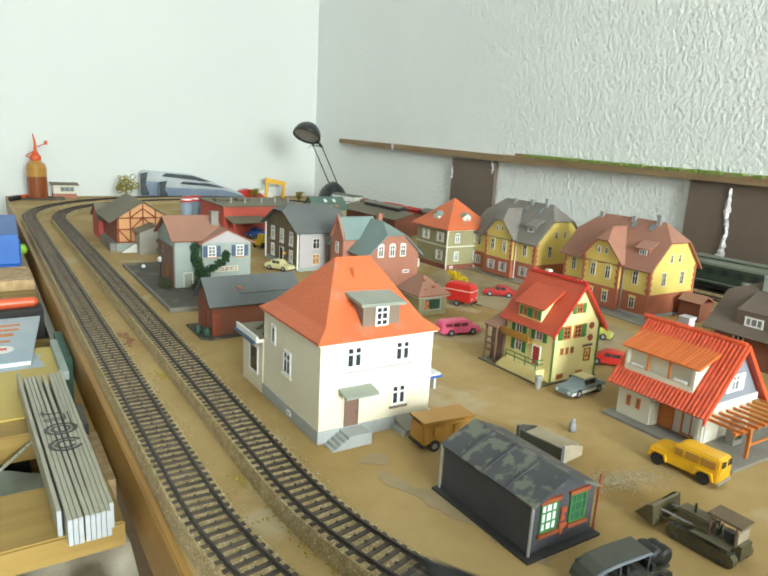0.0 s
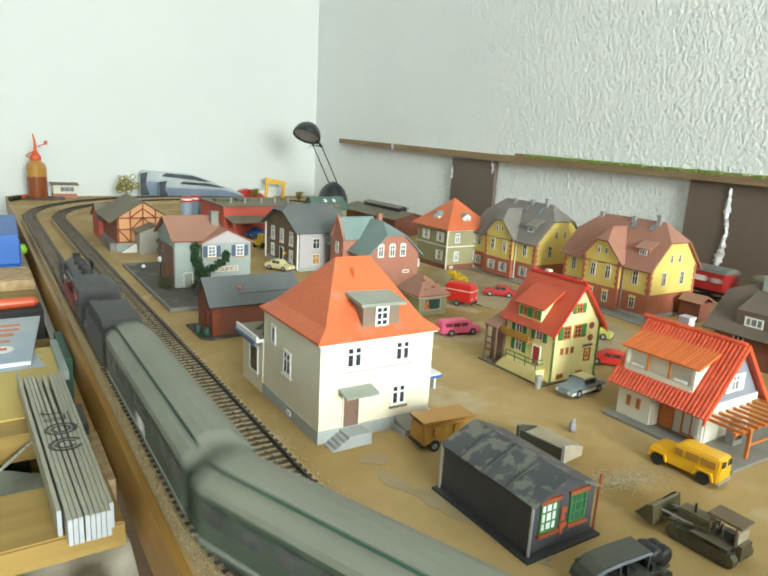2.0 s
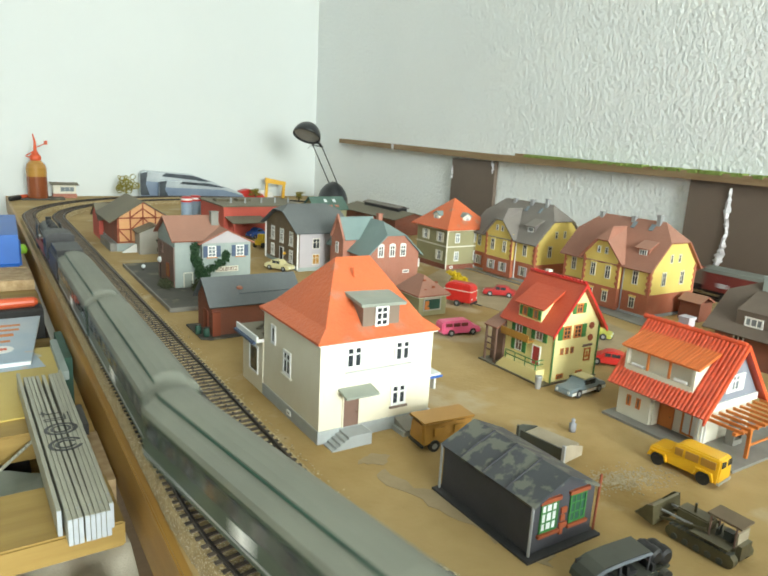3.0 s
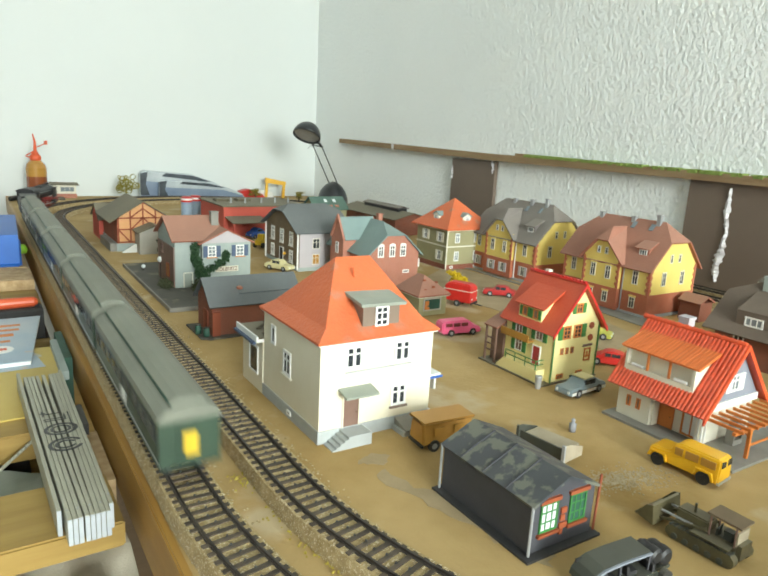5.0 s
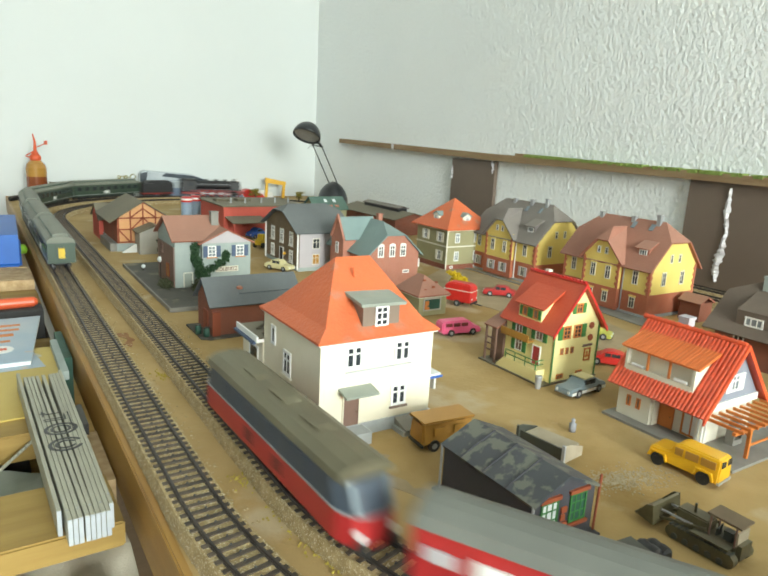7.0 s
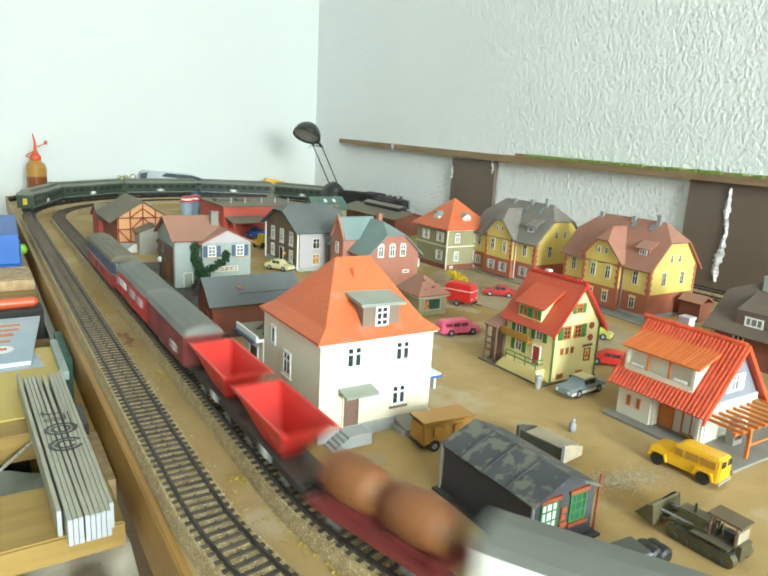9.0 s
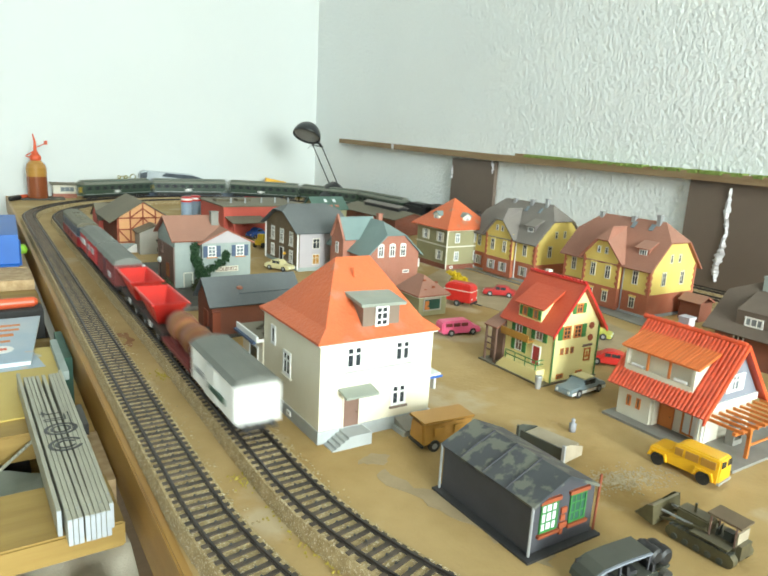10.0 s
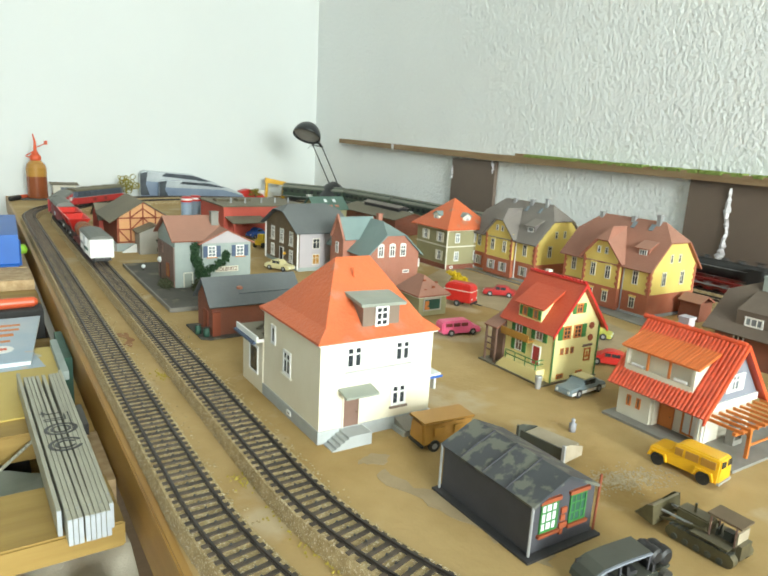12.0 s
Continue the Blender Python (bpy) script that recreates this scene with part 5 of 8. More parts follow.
    for u in (0.030, 0.052):
        part("skylight", B(slab, [(u, 0.014, 0.0572), (u + 0.007, 0.014, 0.0572), (u + 0.007, 0.021, 0.0624), (u, 0.021, 0.0624)], 0.001), M["curtain"], h)
    for u in (0.036, 0.052):
        part("skylight", B(slab, [(u, 0.001, 0.0474), (u + 0.009, 0.001, 0.0474), (u + 0.009, 0.006, 0.0511), (u, 0.006, 0.0511)], 0.001), M["salmon"], h)
    # thatched house beside the wall
    h = simple_house("thatched_house", "large house with brown hipped thatch roof", "house", 0.638, 0.210, 0.090, 0.140, 0.042, 0.084, "y", "brownbrick", "thatch", 0.012, 0.008, hip=0.067, back=0.03)
    for u in (0.102,):
        dm = part("dormer", B(prism, [(-0.002, 0.0385), (-0.002, 0.0560), (0.030, 0.0715), (0.030, 0.062)], "y", u - 0.016, u + 0.018), M["thatch"], h)
        window(dm, "l", u, 0.0415, 0.018, 0.0095, at=-0.002, cols=3, rows=1, pane="glassblue", bar=0.0016)
    for u in (0.030, 0.075, 0.115):
        window(h, "l", u, 0.020, 0.011, 0.015, pane="glass", bar=0.0014, lintel="offwhite")
    chimney(h, 0.036, 0.112, 0.066, 0.088, 0.009, "paleblue")
    # signal box at the back
    h = thing("signal_box", "small cream signal box with flat dark roof", "signal box", pose(0.178, 1.945, 0))
    part("wall", B(box, 0, 0.056, 0, 0.035, 0.012, 0.036), M["offwhite"], h)
    part("base", B(box, -0.001, 0.057, -0.001, 0.036, 0, 0.012), M["salmon"], h)
    part("roof", B(slab, [(-0.006, -0.005, 0.0375), (0.064, -0.005, 0.0365), (0.064, 0.040, 0.0395), (-0.006, 0.040, 0.0405)], 0.002), M["oliveroof"], h)
    window(h, "f", 0.034, 0.0165, 0.036, 0.0145, pane="glassblue", frame="offwhite", cols=3, rows=1, bar=0.0014)


villa()
dark_shed()
chalet()
tiled_house()
big_house(0.700, 0.672, 0.100, 0.145, "ochre yellow house with grey slate roof and brick base", "greyroof", ((0.030, 0.010), (0.062, 0.006), (0.100, 0.004)))
big_house(0.698, 0.4745, 0.094, 0.138, "ochre yellow house with red-brown roof and brick base", "brownroof", ((0.028, 0.010), (0.066, 0.004), (0.118, 0.004)))
def lean_to():
    h = thing("garden_shed", "small red-brown lean-to with dark pitched roof", "shed", pose(0.752, 0.436, 0))
    part("wall", B(box, 0, 0.026, 0, 0.028, 0, 0.024), M["brownbrick"], h)
    part("roof", B(gable_roof, 0.026, 0.028, 0.024, 0.031, "y", 0.003, 0.002), M["brownroof"], h)
    f = thing("garden_fence", "low yellowish picket fence beside the track", "fence", pose(0.786, 0.33, 0))
    for i in range(18):
        place("picket", cuboid("picket", -0.0006, 0.0006, -0.0020, 0.0020, 0, 0.011, "timberfill"), f, pose(0, i * 0.0060, 0))
    part("rail", B(box, 0.0007, 0.0016, -0.002, 0.104, 0.006, 0.0075), M["timberfill"], f)


lean_to()
brick_shed()
ivy_house()
far_houses()

# ---- trains ----
# each vehicle: x forward from its middle, z up from the railhead


def wheelset(v, x, r=0.0055, mt="black", rim="silver", wide=0.0085):
    for k in (-1, 1):
        o = place("wheel", keep(("w", r, mt), lambda: data_of("wheel", B(tube, (0, -0.0012, 0), (0, 0.0012, 0), r, None, 16), M[mt])), v, pose(x, k * wide, r))
        place("tyre", keep(("wt", r, rim), lambda: data_of("tyre", B(tube, (0, -0.0013, 0), (0, 0.0013, 0), r * 0.45, None, 10), M[rim])), o, pose(0, k * 0.0003, 0))


def bogie(v, x, ln=0.028):
    bm = bmesh.new()
    for k in (-1, 1):
        box(bm, x - ln / 2, x + ln / 2, k * 0.0112 - 0.0008, k * 0.0112 + 0.0008, 0.0045, 0.0085)
    box(bm, x - 0.004, x + 0.004, -0.0105, 0.0105, 0.0055, 0.0114)
    part("bogie", bm, M["black"], v)
    for dx in (-ln * 0.33, ln * 0.33):
        wheelset(v, x + dx, 0.0052)


def arched(bm, x0, x1, half, z0, z1, n=8, grow=0.0):
    """A vaulted roof along x."""
    pts = [(half * math.cos(math.pi * i / n), z0 + (z1 - z0) * math.sin(math.pi * i / n)) for i in range(n + 1)]
    prism(bm, pts, "x", x0, x1)


def steam_engine():
    v = thing("steam_locomotive", "black steam locomotive with red wheels and running gear", "locomotive", pose(0, 0, 0))
    part("frame", B(box, -0.085, 0.086, -0.008, 0.008, 0.006, 0.0125), M["wheelred"], v)
    bm = bmesh.new()
    for k in (-1, 1):
        box(bm, -0.060, 0.072, k * 0.0145 - 0.003, k * 0.0145 + 0.003, 0.0165, 0.0178)
    box(bm, 0.072, 0.088, -0.016, 0.016, 0.010, 0.0175)
    part("running_board", bm, M["wheelred"], v, "red running board and buffer beam")
    part("boiler", B(tube, (-0.045, 0, 0.0335), (0.078, 0, 0.0335), 0.0122, 0.0122, 24), M["locoblack"], v, smooth=False)
    part("smokebox_door", B(tube, (0.078, 0, 0.0335), (0.0815, 0, 0.0335), 0.0112, 0.0085, 18), M["locoblack"], v)
    part("chimney", B(lathe, [(0.0042, 0.043), (0.0036, 0.0490), (0.0044, 0.0520)], (0.064, 0, 0), 14), M["locoblack"], v)
    for x in (0.038, 0.012, -0.015):
        part("dome", B(lathe, [(0.0056, 0.043), (0.0054, 0.0478), (0.0030, 0.0505)], (x, 0, 0), 14), M["locoblack"], v, smooth=True)
    for k in (-1, 1):
        part("smoke_deflector", B(box, 0.052, 0.080, k * 0.0155 - 0.0005, k * 0.0155 + 0.0005, 0.020, 0.0425), M["locoblack"], v)
        part("handrail", B(tube, (-0.040, k * 0.0126, 0.0365), (0.05, k * 0.0126, 0.0365), 0.0004, None, 6), M["silver"], v)
        part("cylinder", B(tube, (0.056, k * 0.0130, 0.0095), (0.076, k * 0.0130, 0.0095), 0.0046, None, 12), M["locoblack"], v)
        part("coupling_rod", B(box, -0.028, 0.060, k * 0.0128 - 0.0005, k * 0.0128 + 0.0005, 0.0080, 0.0098), M["silver"], v)
        part("lamp", B(tube, (0.087, k * 0.011, 0.0205), (0.089, k * 0.011, 0.0205), 0.002, None, 10), M["curtain"], v)
        part("buffer", B(tube, (0.088, k * 0.010, 0.0125), (0.0925, k * 0.010, 0.0125), 0.0024, None, 10), M["locoblack"], v)
    cab = part("cab", B(box, -0.084, -0.045, -0.0168, 0.0168, 0.0165, 0.0440), M["locoblack"], v)
    part("cab_roof", B(arched, -0.088, -0.042, 0.0178, 0.0440, 0.0505), M["locoblack"], cab)
    for k in (-1, 1):
        part("cab_window", B(box, -0.066, -0.054, k * 0.0169 - 0.0004, k * 0.0169 + 0.0004, 0.031, 0.0405), M["glass"], cab)
    for x in (-0.026, 0.0, 0.026):
        wheelset(v, x, 0.0095, "wheelred", "silver", 0.0085)
    for x in (0.046, 0.074, -0.055):
        wheelset(v, x, 0.0055, "wheelred", "silver", 0.0085)
    return v


def tender():
    v = thing("tender", "black coal tender with red frame", "tender", pose(0, 0, 0))
    part("frame", B(box, -0.042, 0.042, -0.012, 0.012, 0.006, 0.0115), M["wheelred"], v)
    bm = B(box, -0.044, 0.044, -0.0166, 0.0166, 0.0115, 0.0385)
    rounded(bm, 0.0015)
    part("tank", bm, M["locoblack"], v)
    part("coal_bunker", B(prism, [(-0.030, 0.0385), (-0.026, 0.0445), (0.034, 0.0445), (0.040, 0.0385)], "y", -0.0140, 0.0140), M["locoblack"], v)
    part("water_hatch", B(box, -0.040, -0.032, -0.008, 0.008, 0.0385, 0.0405), M["locoblack"], v)
    bogie(v, -0.024)
    bogie(v, 0.024)
    return v


def coach_data():
    v = thing("passenger_coach", "dark green passenger coach with pale grey roof", "coach", pose(0, 0, 0), group="green coaches")
    L = 0.1022
    bm = B(box, -L, L, -0.0165, 0.0165, 0.0112, 0.0382)
    part("body", bm, M["coachgreen"], v)
    bm = bmesh.new()
    prof = [(0.0172, 0.0380), (0.0164, 0.0412), (0.0125, 0.0444), (0.006, 0.0464), (0, 0.0470), (-0.006, 0.0464), (-0.0125, 0.0444), (-0.0164, 0.0412), (-0.0172, 0.0380)]
    prism(bm, prof, "x", -L - 0.0005, L + 0.0005)
    rf = part("roof", bm, M["coachroof"], v)
    bm = bmesh.new()
    prism(bm, [(0.0092, 0.0450), (0.0092, 0.0482), (0.0050, 0.0498), (0, 0.0503), (-0.0050, 0.0498), (-0.0092, 0.0482), (-0.0092, 0.0450)], "x", -L + 0.003, L - 0.003)
    part("clerestory", bm, M["coachroof"], rf, "raised middle of the roof")
    for y in (-0.0094, 0.0094):
        part("clerestory_light", B(box, -L + 0.004, L - 0.004, y - 0.0003, y + 0.0003, 0.0462, 0.0474), M["darkgreen"], rf)
    part("underframe", B(box, -0.06, 0.06, -0.010, 0.010, 0.0042, 0.0112), M["black"], v)
    for x in (-0.0885, -0.0664, -0.0443, -0.0221, 0.0, 0.0221, 0.0443, 0.0664, 0.0885):
        for k in (-1, 1):
            o = place("window", cuboid("window", -0.0072, 0.0072, -0.0005, 0.0005, 0, 0.0098, "blacksteel"), v, pose(x, k * 0.0165, 0.0248))
            place("pane", cuboid("pane", -0.0064, 0.0064, -0.0007, 0.0007, 0.0008, 0.0090, "glass"), o, pose(0, 0, 0))
    for k in (-1, 1):
        part("stripe", B(box, -L, L, k * 0.0165 - 0.0003, k * 0.0165 + 0.0003, 0.0140, 0.0152), M["silver"], v)
        part("route_board", B(box, -0.014, 0.000, k * 0.0165 - 0.0005, k * 0.0165 + 0.0005, 0.0165, 0.0232), M["white"], v, "white board on the side")
        part("end_panel", B(box, k * L - 0.0008, k * L + 0.0008, -0.0070, 0.0070, 0.0125, 0.0375), M["coachgreen"], v)
        part("gangway", B(box, k * (L + 0.0008) - 0.0016, k * (L + 0.0008) + 0.0016, -0.0038, 0.0038, 0.0185, 0.0315), M["black" if k > 0 else "lemon"], v, "yellow gangway door" if k < 0 else "")
        bogie(v, k * 0.078)
    return v


def diesel():
    v = thing("diesel_locomotive", "red diesel locomotive with dark window band and khaki roof", "locomotive", pose(0, 0, 0))
    L = 0.100
    def shell(z0, z1, half, nose, top=None):
        bm = bmesh.new()
        pts = [(-L + nose, -half), (L - nose, -half), (L - nose * 0.25, -half * 0.72), (L, -half * 0.35), (L, half * 0.35), (L - nose * 0.25, half * 0.72), (L - nose, half), (-L + nose, half), (-L + nose * 0.25, half * 0.72), (-L, half * 0.35), (-L, -half * 0.35), (-L + nose * 0.25, -half * 0.72)]
        prism(bm, pts, "z", z0, z1)
        return bm
    part("lower_body", shell(0.0075, 0.0225, 0.0155, 0.012), M["trainred"], v)
    bm = shell(0.0225, 0.0368, 0.0152, 0.014)
    for w in bm.verts:
        if w.co.z > 0.03 and abs(w.co.x) > L - 0.016:
            w.co.x *= 0.93
    part("window_band", bm, M["bandgrey"], v)
    part("waist_strip", shell(0.0221, 0.0230, 0.0158, 0.012), M["silver"], v)
    bm = bmesh.new()
    prof = [(0.0154, 0.0366), (0.0142, 0.0400), (0.009, 0.0428), (0, 0.0438), (-0.009, 0.0428), (-0.0142, 0.0400), (-0.0154, 0.0366)]
    prism(bm, prof, "x", -L * 0.90, L * 0.90)
    rf = part("roof", bm, M["locoroof"], v)
    for x in (-0.04, 0.0, 0.04):
        part("roof_hatch", B(box, x - 0.009, x + 0.009, -0.005, 0.005, 0.0430, 0.0446), M["locoroof"], rf)
    for k in (-1, 1):
        part("windscreen", B(slab, [(k * (L - 0.0025), -0.011, 0.0240), (k * (L - 0.0025), 0.011, 0.0240), (k * (L - 0.0085), 0.011, 0.0360), (k * (L - 0.0085), -0.011, 0.0360)], 0.001), M["glassblue"], v)
        for y in (-0.009, 0.009):
            part("headlamp", B(tube, (k * (L - 0.004), y, 0.0135), (k * (L + 0.0008), y, 0.0135), 0.0022, None, 10), M["curtain"], v)
            part("buffer", B(tube, (k * (L - 0.001), y, 0.0085), (k * (L + 0.0045), y, 0.0085), 0.0024, None, 10), M["black"], v)
        for x in (-0.024, 0.016):
            part("side_grille", B(box, x - 0.006, x + 0.006, k * 0.0155 - 0.0004, k * 0.0155 + 0.0004, 0.0115, 0.0190), M["oxide"], v)
        for x in (-0.055, -0.036, -0.012, 0.012, 0.036, 0.055):
            part("window", B(box, x - 0.006, x + 0.006, k * 0.0152 - 0.0004, k * 0.0152 + 0.0004, 0.0255, 0.0345), M["bandgrey"], v)
        bogie(v, k * 0.055, 0.036)
    part("underframe", B(box, -0.03, 0.03, -0.010, 0.010, 0.0025, 0.0075), M["black"], v)
    return v


def van(name, label, L, body, roof, marks=None, z1=0.0365, ztop=0.0445):
    """A closed wagon on two or four axles with a vaulted roof."""
    v = thing(name, label, "wagon", pose(0, 0, 0), group="goods wagons")
    part("body", B(box, -L, L, -0.0150, 0.0150, 0.0120, z1), M[body], v)
    bm = bmesh.new()
    for i in range(int(L * 2 / 0.005)):
        x = -L + 0.0025 + i * 0.005
        for k in (-1, 1):
            box(bm, x - 0.0003, x + 0.0003, k * 0.0150 - 0.0004, k * 0.0150 + 0.0004, 0.0124, z1 - 0.0005)
    part("plank_battens", bm, M[body], v)
    bm = bmesh.new()
    prism(bm, [(0.0160, z1), (0.0130, z1 + (ztop - z1) * 0.55), (0.006, ztop - 0.0008), (0, ztop), (-0.006, ztop - 0.0008), (-0.0130, z1 + (ztop - z1) * 0.55), (-0.0160, z1)], "x", -L - 0.0012, L + 0.0012)
    part("roof", bm, M[roof], v)
    for k in (-1, 1):
        part("sliding_door", B(box, -0.0115, 0.0115, k * 0.0156 - 0.0006, k * 0.0156 + 0.0006, 0.0124, z1 - 0.001), M[body], v)
        for x, w, z, h, mt in marks or ():
            part("panel", B(box, x - w / 2, x + w / 2, k * 0.0160 - 0.0007, k * 0.0160 + 0.0007, z + 0.003, z + 0.003 + h), M[mt], v)
        for s in (-1, 1):
            part("buffer", B(tube, (s * L, k * 0.009, 0.0105), (s * (L + 0.0045), k * 0.009, 0.0105), 0.0022, None, 10), M["black"], v)
    part("underframe", B(box, -L, L, -0.011, 0.011, 0.0075, 0.0120), M["black"], v)
    if L > 0.08:
        bogie(v, -L * 0.68)
        bogie(v, L * 0.68)
    else:
        wheelset(v, -L * 0.55)
        wheelset(v, L * 0.55)
        bm = bmesh.new()
        for x in (-L * 0.55, L * 0.55):
            for k in (-1, 1):
                box(bm, x - 0.004, x + 0.004, k * 0.0108 - 0.0007, k * 0.0108 + 0.0007, 0.0035, 0.0072)
        part("axle_box", bm, M["black"], v)
    return v


def hopper():
    v = thing("hopper_wagon", "bright red open hopper wagon on black frame", "wagon", pose(0, 0, 0), group="goods wagons")
    bm = bmesh.new()
    a, b, zt, zb = (0.0375, 0.0158), (0.0130, 0.0062), 0.0375, 0.0125
    def ring(s, z, k=1.0):
        return [bm.verts.new((x * k, y * k, z)) for x, y in ((-s[0], -s[1]), (s[0], -s[1]), (s[0], s[1]), (-s[0], s[1]))]
    o0, o1 = ring(b, zb), ring(a, zt)
    i1, i0 = ring((a[0] - 0.0012, a[1] - 0.0012), zt), ring((b[0] - 0.001, b[1] - 0.001), zb + 0.004)
    for p, q in ((o0, o1), (o1, i1), (i1, i0)):
        for j in range(4):
            bm.faces.new((p[j], p[(j + 1) % 4], q[(j + 1) % 4], q[j]))
    bm.faces.new(o0)
    bm.faces.new(i0)
    part("hopper", bm, M["red"], v)
    bm = bmesh.new()
    for k in (-1, 1):
        box(bm, -0.0380, 0.0380, k * 0.0158 - 0.0008, k * 0.0158 + 0.0008, 0.0358, 0.0377)
        for x in (-0.011, 0.011):
            prism(bm, [(k * 0.0066, 0.0140), (k * 0.0162, 0.0358), (k * 0.0145, 0.0358)], "x", x - 0.0006, x + 0.0006)
    part("rib", bm, M["red"], v)
    part("frame", B(box, -0.044, 0.044, -0.0105, 0.0105, 0.0085, 0.0130), M["black"], v)
    for k in (-1, 1):
        part("data_plate", B(box, -0.006, 0.004, k * 0.0109 - 0.0004, k * 0.0109 + 0.0004, 0.0080, 0.0128), M["curtain"], v)
        for s in (-1, 1):
            part("buffer", B(tube, (s * 0.044, k * 0.009, 0.0105), (s * 0.0485, k * 0.009, 0.0105), 0.0022, None, 10), M["black"], v)
    wheelset(v, -0.026)
    wheelset(v, 0.026)
    return v


def barrel_wagon():
    v = thing("barrel_wagon", "flat wagon carrying two large brown wooden barrels", "wagon", pose(0, 0, 0), group="goods wagons")
    part("frame", B(box, -0.042, 0.042, -0.0130, 0.0130, 0.0095, 0.0130), M["oxide"], v)
    for x in (-0.021, 0.021):
        bm = bmesh.new()
        lathe(bm, [(0.0095, -0.017), (0.0118, -0.008), (0.0124, 0.0), (0.0118, 0.008), (0.0095, 0.017)], (0, 0, 0), 20)
        bm.transform(pose(x, 0, 0.0265, 0, 90, 0))
        o = part("barrel", bm, M["barrel"], v, smooth=True)
        for q in (-0.012, 0.0, 0.012):
            bm = bmesh.new()
            rr = 0.0126 - abs(q) * 0.11
            tube(bm, (x + q - 0.0008, 0, 0.0265), (x + q + 0.0008, 0, 0.0265), rr, None, 20)
            part("hoop", bm, M["oxide"], o)
        part("cradle", B(box, x - 0.012, x + 0.012, -0.008, 0.008, 0.0130, 0.0168), M["oxide"], v)
    part("end_board", B(box, -0.0425, -0.0410, -0.013, 0.013, 0.0130, 0.0215), M["oxide"], v)
    wheelset(v, -0.026)
    wheelset(v, 0.026)
    return v


# vehicles with their middle behind the front of the train, and half the base between their pivots
TRAIN_A = [(steam_engine(), 0.096, 0.05), (tender(), 0.254, 0.024)]
GREEN = coach_data()
COACH0, PITCH_A = 0.306, 0.219
for i in range(5):
    c = GREEN if i == 0 else copy_thing(GREEN, pose(0, 0, 0))
    TRAIN_A.append((c, COACH0 + PITCH_A * (i + 0.5), 0.078))
TRAIN_B = [
    (diesel(), 0.102, 0.058),
    (van("baggage_van", "red baggage van with grey roof and white panels", 0.070, "trainred", "wagonroof", ((-0.046, 0.018, 0.0205, 0.0070, "lilac"), (-0.012, 0.020, 0.0205, 0.0070, "lilac"), (0.030, 0.024, 0.0205, 0.0070, "white"), (0.057, 0.014, 0.0205, 0.0060, "lilac"))), 0.296, 0.046),
    (van("covered_wagon", "oxide brown covered wagon with grey vaulted roof", 0.058, "oxide", "wagonroof", ((-0.030, 0.014, 0.0150, 0.0060, "lilac"),)), 0.434, 0.034),
]
HOP = hopper()
TRAIN_B += [(HOP, 0.551, 0.026), (copy_thing(HOP, pose(0, 0, 0)), 0.643, 0.026), (barrel_wagon(), 0.740, 0.026),
            (van("refrigerator_wagon", "white refrigerator wagon with grey roof", 0.047, "white", "wagonroof", ((-0.014, 0.030, 0.0165, 0.0035, "darkgreen"), (0.022, 0.020, 0.0190, 0.0030, "silver")), 0.0372, 0.0425), 0.843, 0.026)]

track("track_outer", RA, Y1A, "outer oval of model railway track on sandy ballast")
track("track_inner", RI, Y1I, "inner oval of model railway track on sandy ballast")

# seconds and the place of each train's front along its oval
RUN_A = [(0.0, -0.140), (1.0, 0.160), (2.0, 0.480), (2.5, 0.632), (5.5, 1.556), (7.0, 1.992), (9.5, 2.754), (12.0, 3.503)]
RUN_B = [(0.0, -1.50), (1.0, -1.285), (6.0, -0.116), (6.5, -0.006), (7.2, 0.160), (10.0, 0.935), (12.0, 1.510)]


def along(run, t):
    """Smooth interpolation that keeps moving forward."""
    k = max(i for i in range(len(run) - 1) if run[i][0] <= t)
    (t0, a), (t1, b) = run[k], run[k + 1]
    v = (b - a) / (t1 - t0)
    va = v if k == 0 else ((a - run[k - 1][1]) / (t0 - run[k - 1][0]) + v) / 2
    vb = v if k + 2 == len(run) else ((run[k + 2][1] - b) / (run[k + 2][0] - t1) + v) / 2
    h, u = t1 - t0, (t - t0) / (t1 - t0)
    return a * (2 * u**3 - 3 * u**2 + 1) + b * (3 * u**2 - 2 * u**3) + h * va * (u**3 - 2 * u**2 + u) + h * vb * (u**3 - u**2)


def motions():
    for train, run, r, y1 in ((TRAIN_A, RUN_A, RA, Y1A), (TRAIN_B, RUN_B, RI, Y1I)):
        for vehicle, behind, half in train:
            rows = []
            for i in range(61):
                t = i * 0.2
                s = along(run, t) - behind
                xa, ya, _ = loop(s + half, r, y1)
                xb, yb, _ = loop(s - half, r, y1)
                rows.append((t, pose((xa + xb) / 2, (ya + yb) / 2, RAILTOP, 0, 0, math.degrees(math.atan2(ya - yb, xa - xb)))))
            walk(vehicle, rows)

# ---- small vehicles ----


def loft(bm, prof, half, top_half, z_split):
    """A side profile pushed to both sides, narrower above z_split."""
    def y(z):
        return half if z <= z_split else half + (top_half - half) * (z - z_split) / max(max(p[1] for p in prof) - z_split, 1e-6)
    a, b = [bm.verts.new((x, -y(z), z)) for x, z in prof], [bm.verts.new((x, y(z), z)) for x, z in prof]
    bm.faces.new(a)
    bm.faces.new(b[::-1])
    for i in range(len(prof)):
        j = (i + 1) % len(prof)
        bm.faces.new((a[j], a[i], b[i], b[j]))


